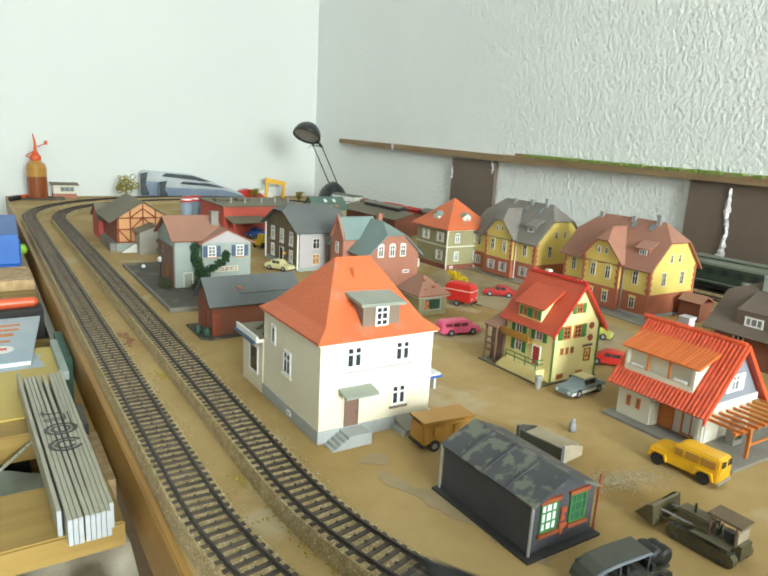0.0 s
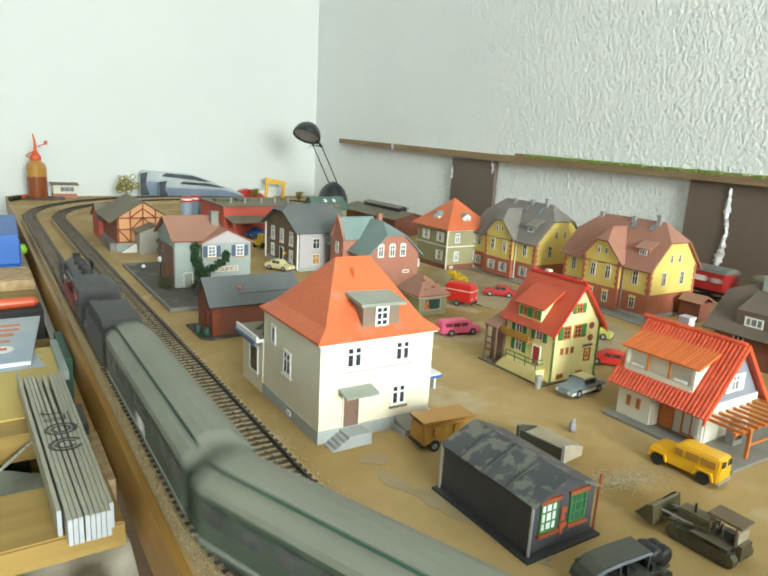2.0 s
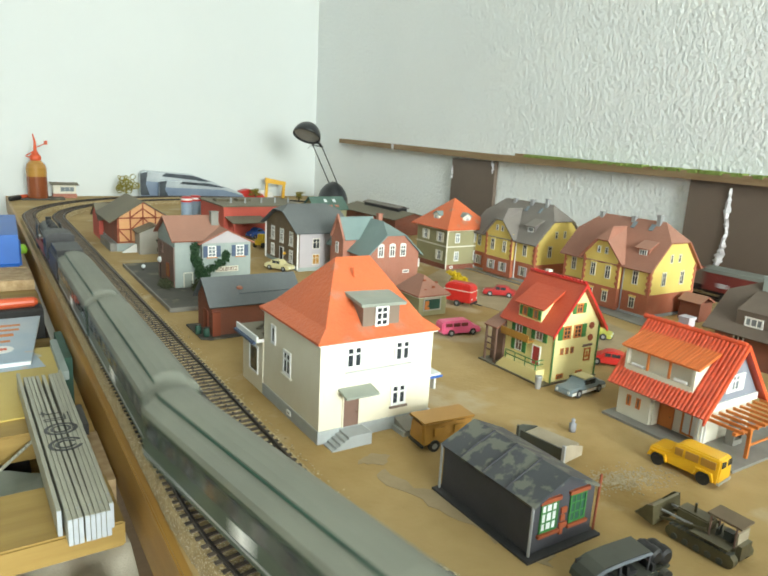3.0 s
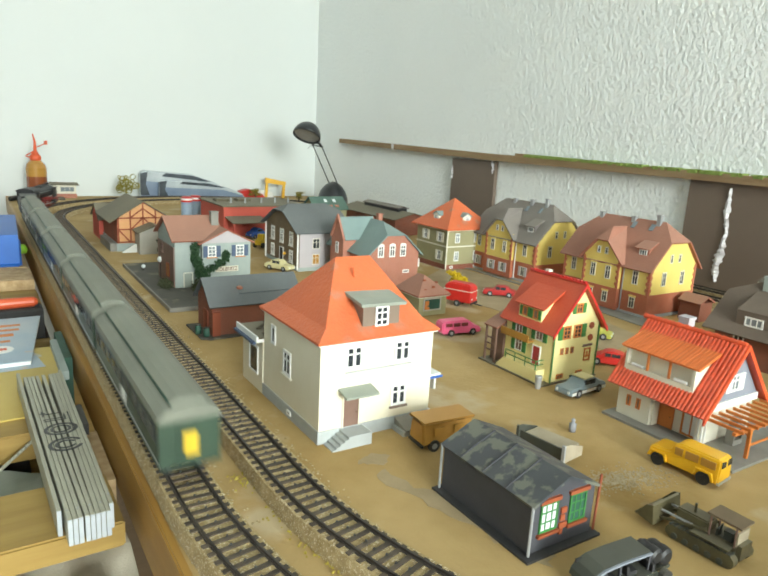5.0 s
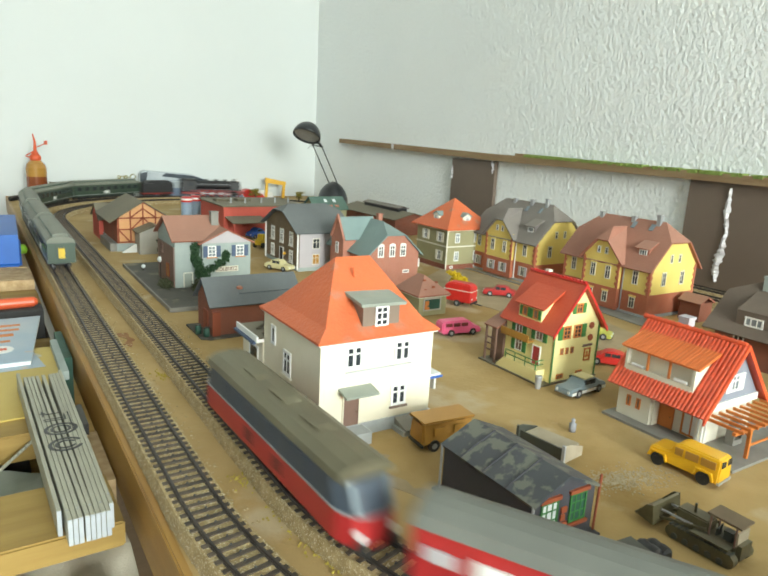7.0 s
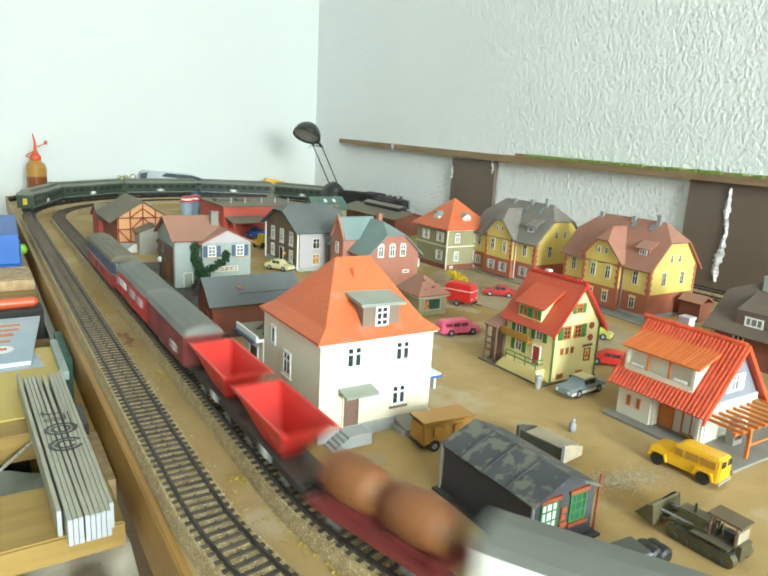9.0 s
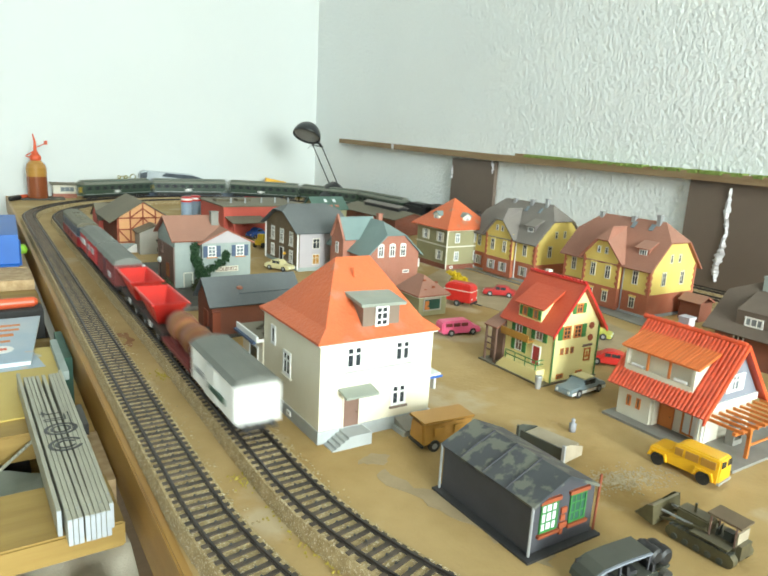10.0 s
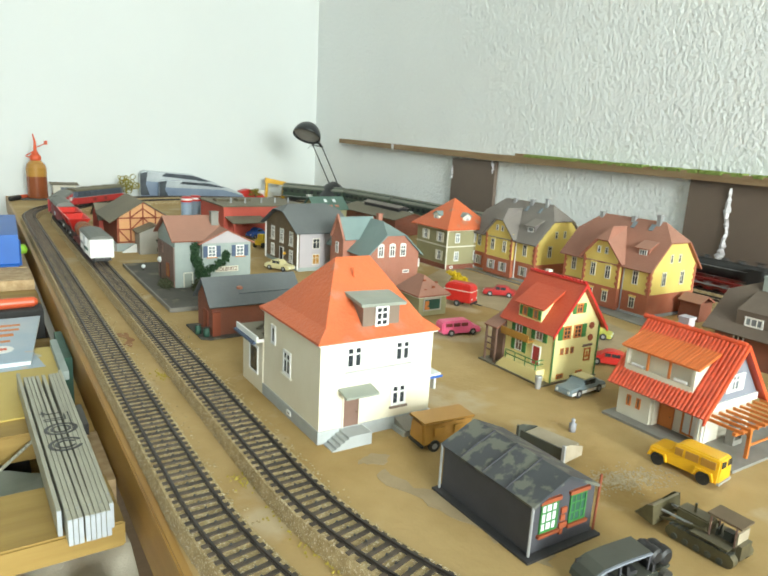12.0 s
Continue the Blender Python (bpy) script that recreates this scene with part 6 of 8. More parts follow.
def auto(name, label, category, m, L, W, H, shape, paint, roof=None, panes=(), wheels=(0.28, -0.28), wr=0.0038, trim=None, group="model cars"):
    """shape: (share of the length, share of the height) of the side view, from the front underside round over the roof."""
    v = thing(name, label, category, m, group=group)
    bm = bmesh.new()
    loft(bm, [(x * L, z * H) for x, z in shape], W / 2, W * 0.40, H * 0.58)
    rounded(bm, 0.0013, 3)
    part("body", bm, M[paint], v)
    for x0, x1, z0, z1 in panes:
        for k in (-1, 1):
            ym = W / 2 + (W * 0.40 - W / 2) * max(0, ((z0 + z1) / 2 - 0.58)) / 0.42
            part("side_window", B(box, x0 * L, x1 * L, k * ym - 0.0005, k * ym + 0.0005, z0 * H, z1 * H), M["glass"], v)
    if roof:
        x0, x1 = roof[1], roof[2]
        bm = B(box, x0 * L, x1 * L, -W * 0.405, W * 0.405, H * 0.96, H * 1.02)
        rounded(bm, 0.0005)
        part("roof", bm, M[roof[0]], v)
    for x in wheels:
        for k in (-1, 1):
            o = place("wheel", keep(("aw", wr), lambda: data_of("wheel", B(tube, (0, -0.0013, 0), (0, 0.0013, 0), wr, None, 14), M["tyre"])), v, pose(x * L, k * (W / 2 - 0.0008), wr))
            place("hub_cap", keep(("hc", wr), lambda: data_of("hub_cap", B(tube, (0, -0.0016, 0), (0, 0.0016, 0), wr * 0.5, None, 10), M["silver"])), o, pose(0, 0, 0))
    for k in (-1, 1):
        part("headlight", B(tube, (L / 2 - 0.002, k * W * 0.34, H * 0.38), (L / 2 + 0.0003, k * W * 0.34, H * 0.38), 0.0013, None, 8), M["curtain"], v)
        part("bumper", B(box, k * L / 2 - 0.0008, k * L / 2 + 0.0008, -W * 0.46, W * 0.46, H * 0.16, H * 0.24), M[trim or "chrome"], v)
    return v


SEDAN = [(0.5, 0.16), (0.5, 0.48), (0.46, 0.56), (0.20, 0.62), (0.10, 0.97), (-0.20, 0.98), (-0.32, 0.64), (-0.48, 0.58), (-0.5, 0.46), (-0.5, 0.18)]
BEETLE = [(0.5, 0.15), (0.49, 0.42), (0.40, 0.58), (0.22, 0.66), (0.12, 0.94), (-0.05, 1.0), (-0.25, 0.86), (-0.44, 0.50), (-0.5, 0.32), (-0.49, 0.15)]
VAN = [(0.5, 0.14), (0.5, 0.48), (0.44, 0.56), (0.30, 0.60), (0.22, 0.95), (0.1, 1.0), (-0.46, 0.97), (-0.5, 0.86), (-0.5, 0.16)]
JEEP = [(0.5, 0.20), (0.5, 0.56), (0.47, 0.62), (0.20, 0.66), (0.14, 0.95), (0.06, 1.0), (-0.47, 0.98), (-0.5, 0.92), (-0.5, 0.18)]
CARAVAN = [(0.5, 0.2), (0.5, 0.8), (0.44, 0.95), (0.3, 1.0), (-0.3, 1.0), (-0.44, 0.95), (-0.5, 0.8), (-0.5, 0.2)]

auto("sedan", "grey-blue and white saloon with cream roof beside the inn", "car", pose(0.4265, 0.3405, 0, 0, 0, 184), 0.048, 0.0175, 0.0145, SEDAN, "carblue", ("carcream", -0.20, 0.11), ((-0.17, -0.02, 0.66, 0.92), (0.0, 0.12, 0.66, 0.92)))
auto("beetle", "bright red rounded car parked near the cottage", "car", pose(0.512, 0.378, 0, 0, 0, 128), 0.044, 0.018, 0.0145, BEETLE, "red", None, ((-0.20, -0.02, 0.66, 0.88), (0.0, 0.12, 0.66, 0.88)))
auto("station_wagon", "pink station wagon with three side windows", "car", pose(0.4345, 0.5185, 0, 0, 0, 352), 0.048, 0.018, 0.0165, VAN, "pink", None, ((-0.42, -0.26, 0.64, 0.86), (-0.22, -0.06, 0.64, 0.86), (-0.02, 0.14, 0.64, 0.86)))
auto("red_car", "dark red car parked by the kerb", "car", pose(0.603, 0.637, 0, 0, 0, 135), 0.046, 0.018, 0.0150, SEDAN, "trainred", None, ((-0.17, -0.02, 0.66, 0.92), (0.0, 0.12, 0.66, 0.92)))
auto("lime_car", "lime yellow car on the road", "car", pose(0.573, 0.448, 0, 0, 0, 300), 0.038, 0.017, 0.0135, SEDAN, "lime", None, ((-0.17, -0.02, 0.66, 0.92), (0.0, 0.12, 0.66, 0.92)))
auto("cream_car", "cream saloon before the station house", "car", pose(0.384, 0.890, 0, 0, 0, 300), 0.046, 0.018, 0.0160, SEDAN, "carcream", None, ((-0.17, -0.02, 0.66, 0.92), (0.0, 0.12, 0.66, 0.92)))
auto("jeep_wagon", "bright yellow off-road estate car on the sandy ground", "car", pose(0.3825, 0.2118, 0, 0, 0, 96), 0.046, 0.0182, 0.0200, JEEP, "yellow", None, ((-0.44, -0.24, 0.62, 0.86), (-0.20, -0.02, 0.62, 0.86), (0.02, 0.13, 0.62, 0.86)), (0.36, -0.30), 0.0045, "silver")


def jeep_rear():
    v = bpy.data.objects["jeep_wagon"]
    for y in (-0.004, 0.004):
        part("rear_window", B(box, -0.0235, -0.0226, y - 0.0024, y + 0.0024, 0.0142, 0.0178), M["glass"], v)
    for k in (-1, 1):
        for x in (0.0166, -0.0138):
            bm = bmesh.new()
            prism(bm, [(x - 0.0068, 0.0045), (x - 0.0052, 0.0100), (x + 0.0052, 0.0100), (x + 0.0068, 0.0050), (x + 0.0056, 0.0050), (x + 0.0042, 0.0090), (x - 0.0042, 0.0090), (x - 0.0056, 0.0045)], "y", k * 0.0096 - 0.0008, k * 0.0096 + 0.0008)
            part("wheel_arch", bm, M["yellow"], v)


jeep_rear()


for child in bpy.data.objects["station_wagon"].children:
    if child.name.startswith("side_window"):
        child.data.materials[0] = M["oxide"]
for child in bpy.data.objects["jeep_wagon"].children_recursive:
    if child.name.startswith("side_window"):
        child.data.materials[0] = M["mustard"]
    if child.name.startswith("hub_cap"):
        child.data = child.data.copy()
        child.data.materials[0] = M["locoblack"]


def sedan_flanks():
    v = bpy.data.objects["sedan"]
    for k in (-1, 1):
        part("lower_flank", B(box, -0.0225, 0.0225, k * 0.0088 - 0.0003, k * 0.0088 + 0.0003, 0.0030, 0.0058), M["white"], v, "white lower side")
        part("chrome_strip", B(box, -0.0225, 0.0225, k * 0.0089 - 0.0003, k * 0.0089 + 0.0003, 0.0058, 0.0063), M["chrome"], v)


sedan_flanks()


def horse_trailer():
    v = auto("box_trailer", "bright red box trailer with rounded roof", "trailer", pose(0.517, 0.6175, 0, 0, 0, 296), 0.038, 0.020, 0.0300, CARAVAN, "red", None, (), (0.0,), 0.0042, "black", "model trailers")
    part("cream_stripe", B(box, -0.0195, 0.0195, -0.0103, 0.0103, 0.0205, 0.0213), M["offwhite"], v)
    part("tow_bar", B(tube, (0.018, 0, 0.005), (0.030, 0, 0.004), 0.0008, None, 6), M["black"], v)


horse_trailer()


def site_trailer():
    v = auto("works_trailer", "mustard brown works trailer behind the shed", "trailer", pose(0.2585, 0.3175, 0, 0, 0, 356), 0.040, 0.019, 0.0220, [(0.5, 0.22), (0.5, 0.92), (-0.5, 0.92), (-0.5, 0.22)], "mustard", None, (), (0.28, -0.28), 0.0042, "black", "model trailers")
    bm = B(box, -0.0212, 0.0212, -0.0106, 0.0106, 0.0198, 0.0218)
    rounded(bm, 0.001)
    part("roof", bm, M["mustard"], v)
    for x in (-0.012, 0.004):
        part("side_window", B(box, x, x + 0.008, -0.0100, -0.0092, 0.0115, 0.0170), M["mustard"], v)


site_trailer()


def bulldozer():
    v = thing("bulldozer", "olive drab tracked loader with cab roof and raised bucket", "bulldozer", pose(0.3150, 0.1590, 0, 0, 0, 93))
    v.scale = (0.77, 0.77, 0.77)
    part("hull", B(prism, [(-0.024, 0.006), (-0.024, 0.0135), (0.016, 0.0135), (0.019, 0.011), (0.019, 0.006)], "y", -0.0075, 0.0075), M["army"], v)
    bm = B(box, -0.004, 0.019, -0.0064, 0.0064, 0.0135, 0.0215)
    rounded(bm, 0.001)
    part("engine_hood", bm, M["army"], v)
    part("exhaust", B(tube, (0.008, 0.002, 0.0215), (0.008, 0.002, 0.0285), 0.0009, None, 8), M["army"], v)
    for k in (-1, 1):
        bm = bmesh.new()
        pts = []
        for i in range(9):
            a = math.pi / 2 + math.pi * i / 8
            pts.append((-0.022 + 0.005 * math.cos(a), 0.0055 + 0.005 * math.sin(a)))
        for i in range(9):
            a = -math.pi / 2 + math.pi * i / 8
            pts.append((0.016 + 0.005 * math.cos(a), 0.0055 + 0.005 * math.sin(a)))
        prism(bm, pts, "y", k * 0.0105 - 0.003, k * 0.0105 + 0.003)
        t = part("caterpillar_track", bm, M["army"], v)
        for i in range(14):
            place("track_shoe", keep("shoe", lambda: data_of("track_shoe", B(box, -0.0008, 0.0008, -0.0033, 0.0033, 0, 0.0008), M["armygrey"])), t, pose(-0.0235 + i * 0.0032, k * 0.0105, 0.0104))
        for i in range(5):
            place("roller", keep("roller", lambda: data_of("roller", B(tube, (0, -0.0005, 0), (0, 0.0005, 0), 0.0022, None, 10), M["armygrey"])), t, pose(-0.018 + i * 0.0080, k * 0.0138, 0.0035))
        part("fender", B(box, -0.022, 0.004, k * 0.0105 - 0.0034, k * 0.0105 + 0.0034, 0.0125, 0.0135), M["army"], v)
        part("lift_arm", B(slab, [(-0.004, k * 0.0088 - 0.0007, 0.0180), (0.030, k * 0.0088 - 0.0007, 0.0095), (0.030, k * 0.0088 + 0.0007, 0.0095), (-0.004, k * 0.0088 + 0.0007, 0.0180)], 0.0018), M["army"], v)
        part("ram", B(tube, (0.006, k * 0.0065, 0.0145), (0.030, k * 0.0065, 0.0135), 0.0009, None, 6), M["silver"], v)
        for x in (-0.0225, -0.0055):
            part("cab_post", B(box, x - 0.0005, x + 0.0005, k * 0.0068 - 0.0005, k * 0.0068 + 0.0005, 0.0135, 0.0285), M["door"], v)
    bm = B(slab, [(-0.026, -0.0085, 0.0295), (-0.003, -0.0085, 0.0302), (-0.003, 0.0085, 0.0302), (-0.026, 0.0085, 0.0295)], 0.0014)
    part("cab_roof", bm, M["cabroof"], v)
    part("seat", B(box, -0.019, -0.013, -0.003, 0.003, 0.0135, 0.0200), M["armygrey"], v)
    part("cab_back", B(box, -0.0245, -0.0232, -0.0072, 0.0072, 0.0150, 0.0245), M["beige"], v, "dusty pale cab back panel")
    part("steering_column", B(tube, (-0.0085, 0, 0.0135), (-0.0105, 0, 0.0225), 0.0006, None, 6), M["armygrey"], v)
    part("levers", B(box, -0.0095, -0.0080, -0.0030, 0.0030, 0.0135, 0.0185), M["armygrey"], v)
    part("rear_tank", B(box, -0.0275, -0.0235, -0.007, 0.007, 0.006, 0.0165), M["army"], v)
    bk = part("bucket", B(prism, [(0.028, 0.005), (0.0300, 0.0185), (0.0315, 0.0195), (0.0305, 0.0066), (0.043, 0.0085), (0.043, 0.0073)], "y", -0.0170, 0.0170), M["army"], v)
    for k in (-1, 1):
        part("bucket_side", B(prism, [(0.028, 0.005), (0.0300, 0.0195), (0.035, 0.0180), (0.043, 0.0080)], "y", k * 0.0170 - 0.0006, k * 0.0170 + 0.0006), M["army"], bk)


bulldozer()


def army_truck():
    v = thing("army_car", "field grey open-sided military car with spare tyres", "military car", pose(0.2500, 0.1605, 0, 0, 0, -7))
    hull = B(prism, [(-0.025, 0.003), (0.0135, 0.003), (0.0150, 0.0072), (-0.0255, 0.0072)], "y", -0.0085, 0.0085)
    rounded(hull, 0.0008)
    part("hull", hull, M["armygrey"], v)
    outer = [(-0.0260, 0.0060), (-0.0252, 0.0090), (-0.0225, 0.0122), (-0.0170, 0.0145), (-0.0060, 0.0157), (0.0120, 0.0164)]
    inner = [(0.0120, 0.0154), (-0.0058, 0.0147), (-0.0164, 0.0135), (-0.0214, 0.0114), (-0.0240, 0.0086), (-0.0248, 0.0060)]
    canvas = B(prism, outer + inner, "y", -0.0040, 0.0090)
    part("canvas_top", canvas, M["armygrey"], v, "curved grey canvas top")
    part("top_rim", B(prism, [(p[0], p[1] - 0.0004) for p in outer] + [(p[0], p[1] - 0.0004) for p in inner], "y", -0.0052, -0.0041), M["bluegrey"], v, "blue-grey edge strip")
    part("far_wall", B(box, -0.0235, 0.0115, 0.0076, 0.0086, 0.0072, 0.0132), M["charcoal"], v)
    for x in (-0.0085, 0.0100):
        part("pillar", B(box, x, x + 0.0012, -0.0051, -0.0041, 0.0072, 0.0148), M["slate"], v)
    for x in (-0.0165, -0.0030):
        bm = B(prism, [(x, 0.0072), (x + 0.0062, 0.0072), (x + 0.0062, 0.0092), (x + 0.0016, 0.0092), (x + 0.0004, 0.0125), (x - 0.0008, 0.0125)], "y", -0.0050, 0.0050)
        part("seat", bm, M["charcoal"], v)
    part("dashboard", B(box, 0.0110, 0.0126, -0.0070, 0.0070, 0.0072, 0.0110), M["charcoal"], v)
    part("side_step", B(box, -0.0200, 0.0110, -0.0112, -0.0087, 0.0036, 0.0046), M["slate"], v)
    for x, z, r in ((0.0165, 0.0116, 0.0046), (0.0235, 0.0098, 0.0050)):
        o = part("spare_tyre", B(lathe, [(r * 0.82, -0.0060), (r, -0.0042), (r * 0.90, -0.0012), (r, 0.0014), (r * 0.92, 0.0046), (r * 0.6, 0.0056)], (0, 0, 0), 20), M["locoblack"], v)
        o.matrix_basis = pose(x, 0.001, z, 90, 0, 4)
    part("tyre_rack", B(box, 0.0140, 0.0265, -0.0045, 0.0055, 0.0040, 0.0056), M["armygrey"], v)
    for x in (-0.0180, 0.0180):
        for k in (-1, 1):
            part("wheel", B(tube, (x, k * 0.0088 - 0.0014, 0.0040), (x, k * 0.0088 + 0.0014, 0.0040), 0.0040, None, 16), M["tyre"], v)


army_truck()


def tipper():
    v = thing("tipper_trailer", "grey tipping trailer with beige load floor", "trailer", pose(0.3130, 0.2690, 0, 0, 0, 98), group="model trailers")
    part("chassis", B(box, -0.016, 0.016, -0.005, 0.005, 0.0035, 0.0060), M["armygrey"], v)
    part("load", B(prism, [(-0.0165, 0.0060), (0.0165, 0.0060), (0.0165, 0.0128), (-0.0165, 0.0140)], "y", -0.0090, 0.0088), M["beige"], v, "beige load floor")
    for k in (-1, 1):
        part("side_board", B(prism, [(-0.0175, 0.0060), (-0.0175, 0.0150), (0.0175, 0.0150), (0.0175, 0.0060)] if k > 0 else [(-0.0175, 0.0060), (-0.0175, 0.0118), (0.0175, 0.0118), (0.0175, 0.0060)], "y", k * 0.0096 - 0.0007, k * 0.0096 + 0.0007), M["armygrey" if k > 0 else "beige"], v)
        for x in (-0.010, 0.010):
            part("wheel", B(tube, (x, k * 0.008 - 0.0013, 0.0036), (x, k * 0.008 + 0.0013, 0.0036), 0.0036, None, 12), M["tyre"], v)
    for x in (-0.0182, 0.0182):
        part("end_board", B(prism, [(-0.0100, 0.0060), (0.0104, 0.0060), (0.0104, 0.0178), (0.0060, 0.0178), (-0.0100, 0.0125)], "x", x - 0.0007, x + 0.0007), M["armygrey" if x > 0 else "beige"], v)
        part("corner_post", B(box, x - 0.0010, x + 0.0010, 0.0102, 0.0118, 0.0040, 0.0184), M["silver" if x < 0 else "armygrey"], v)


tipper()

v = auto("blue_truck", "small blue truck under the factory canopy", "truck", pose(0.462, 1.190, 0, 0, 0, 200), 0.040, 0.020, 0.0200, BEETLE, "blue", None, ((-0.2, 0.1, 0.66, 0.86),))


def digger():
    v = thing("loader", "yellow wheel loader beside the station house", "loader", pose(0.432, 1.085, 0, 0, 0, 40))
    bm = B(box, -0.014, 0.012, -0.007, 0.007, 0.005, 0.014)
    rounded(bm, 0.001)
    part("body", bm, M["lemon"], v)
    part("cab", B(box, -0.006, 0.004, -0.0055, 0.0055, 0.014, 0.024), M["lemon"], v)
    part("shovel", B(prism, [(0.020, 0.002), (0.018, 0.010), (0.028, 0.003)], "y", -0.009, 0.009), M["armygrey"], v)
    for k in (-1, 1):
        part("arm", B(slab, [(0.006, k * 0.006 - 0.0006, 0.013), (0.022, k * 0.006 - 0.0006, 0.008), (0.022, k * 0.006 + 0.0006, 0.008), (0.006, k * 0.006 + 0.0006, 0.013)], 0.0015), M["lemon"], v)
        for x in (-0.010, 0.009):
            part("wheel", B(tube, (x, k * 0.008 - 0.0016, 0.005), (x, k * 0.008 + 0.0016, 0.005), 0.005, None, 14), M["tyre"], v)


digger()


def tractor():
    v = thing("tractor", "dark blue toy tractor with a cab beside the goods shed", "tractor", pose(0.318, 1.262, 0, 0, 0, 70), group="model machines")
    bm = B(box, -0.016, 0.018, -0.008, 0.008, 0.008, 0.018)
    rounded(bm, 0.0012)
    part("hood", bm, M["navy"], v)
    for x in (-0.014, -0.001):
        for k in (-1, 1):
            part("cab_post", B(box, x, x + 0.0014, k * 0.0075 - 0.0007, k * 0.0075 + 0.0007, 0.018, 0.034), M["navy"], v)
    part("cab_roof", B(box, -0.017, 0.003, -0.0095, 0.0095, 0.034, 0.0365), M["navy"], v)
    for k in (-1, 1):
        part("wheel", B(tube, (-0.009, k * 0.0098 - 0.002, 0.009), (-0.009, k * 0.0098 + 0.002, 0.009), 0.009, None, 18), M["tyre"], v)
        part("wheel", B(tube, (0.013, k * 0.0090 - 0.0015, 0.0055), (0.013, k * 0.0090 + 0.0015, 0.0055), 0.0055, None, 16), M["tyre"], v)


tractor()

# ---- street furniture, plants and ground marks ----


def tree(name, label, x, y, h, crown, leaf, n, size, trunk=0.002):
    t = thing(name, label, "tree", pose(x, y, 0))
    bm = bmesh.new()
    tube(bm, (0, 0, 0), (0.001, 0, h * 0.45), trunk, trunk * 0.6, 8)
    for i in range(9):
        a = i * 2.4
        tube(bm, (0.001, 0, h * (0.25 + 0.04 * i)), (math.cos(a) * crown[0] * 0.7, math.sin(a) * crown[0] * 0.7, h * (0.42 + 0.055 * i)), trunk * 0.45, trunk * 0.15, 5)
    part("trunk", bm, M["bark"], t)
    bm = bmesh.new()
    for i in range(12):
        a, q = random.uniform(0, 6.28), random.uniform(0.15, 0.75)
        c = (math.cos(a) * crown[0] * q, math.sin(a) * crown[0] * q, h - crown[1] + random.uniform(-0.7, 0.75) * crown[1])
        leaves(bm, c, (crown[0] * 0.42, crown[0] * 0.42, crown[1] * 0.34), n // 12, size)
    part("crown", bm, M[leaf], t)


tree("tree", "dark dusty tree beside the goods shed", 0.252, 1.020, 0.046, (0.020, 0.018), "leafdark", 1300, 0.0017)
tree("tree", "small dark tree by the station house", 0.300, 0.99, 0.030, (0.010, 0.010), "leafdark", 400, 0.0016)
tree("bush", "bright yellow bush behind the kiosk", 0.570, 0.690, 0.026, (0.018, 0.010), "leafyellow", 900, 0.0019)
tree("bush", "olive bush behind the factory", 0.735, 1.90, 0.034, (0.022, 0.012), "leafolive", 500, 0.002)
tree("bush", "olive bush behind the factory", 0.835, 1.80, 0.034, (0.020, 0.012), "leafolive", 400, 0.002)


def wire_tree():
    t = thing("wire_tree", "olive yellow toy tree with looped branches", "tree", pose(0.362, 1.935, 0))
    part("trunk", B(tube, (0, 0, 0), (0, 0, 0.04), 0.003, 0.0022, 8), M["leafolive"], t)
    bm = bmesh.new()
    for i in range(34):
        a, z, rr = random.uniform(0, 6.28), random.uniform(0.022, 0.064), random.uniform(0.004, 0.009)
        d = random.uniform(0.004, 0.024) * (1.1 - abs(z - 0.042) * 16)
        c = Vector((math.cos(a) * d * 1.2, math.sin(a) * d * 0.5, z))
        q = Euler((random.uniform(-0.5, 0.5) + 1.57, 0, random.uniform(-0.8, 0.8)))
        m = Matrix.LocRotScale(c, q, None)
        for k in range(10):
            p0 = m @ Vector((rr * math.cos(k * 0.628), rr * math.sin(k * 0.628), 0))
            p1 = m @ Vector((rr * math.cos((k + 1) * 0.628), rr * math.sin((k + 1) * 0.628), 0))
            tube(bm, p0, p1, 0.0011, None, 5)
    part("branches", bm, M["leafolive"], t)


wire_tree()


def street_lamp(x, y, h, r):
    v = thing("street_lamp", "small lamp post with a white globe", "street lamp", pose(x, y, 0), group="street lamps")
    part("post", B(tube, (0, 0, 0), (0, 0, h), 0.0009, 0.0006, 8), M["black"], v)
    bm = bmesh.new()
    bmesh.ops.create_uvsphere(bm, u_segments=14, v_segments=10, radius=r, matrix=pose(0, 0, h + r * 0.8))
    part("globe", bm, M["curtain"], v, smooth=True)


street_lamp(0.2035, 0.872, 0.026, 0.0042)
street_lamp(0.192, 0.924, 0.008, 0.0028)


def dustbin():
    v = thing("dustbin", "grey metal dustbin outside the inn", "dustbin", pose(0.3975, 0.362, 0))
    part("body", B(lathe, [(0.0024, 0), (0.0030, 0.0105)], (0, 0, 0), 14), M["silver"], v, smooth=False)
    part("lid", B(lathe, [(0.0032, 0.0105), (0.0030, 0.0115), (0.0012, 0.0120)], (0, 0, 0), 14), M["silver"], v)


dustbin()


def statuette():
    bm = bmesh.new()
    lathe(bm, [(0.0024, 0), (0.0026, 0.003), (0.0027, 0.0062), (0.0010, 0.0072), (0.0016, 0.0088), (0.0010, 0.0102)], (0, 0, 0), 12)
    single("figurine", bm, M["skin"], "small grey painted figurine standing on the square", "figurine", pose(0.3585, 0.2885, 0), smooth=True)


statuette()


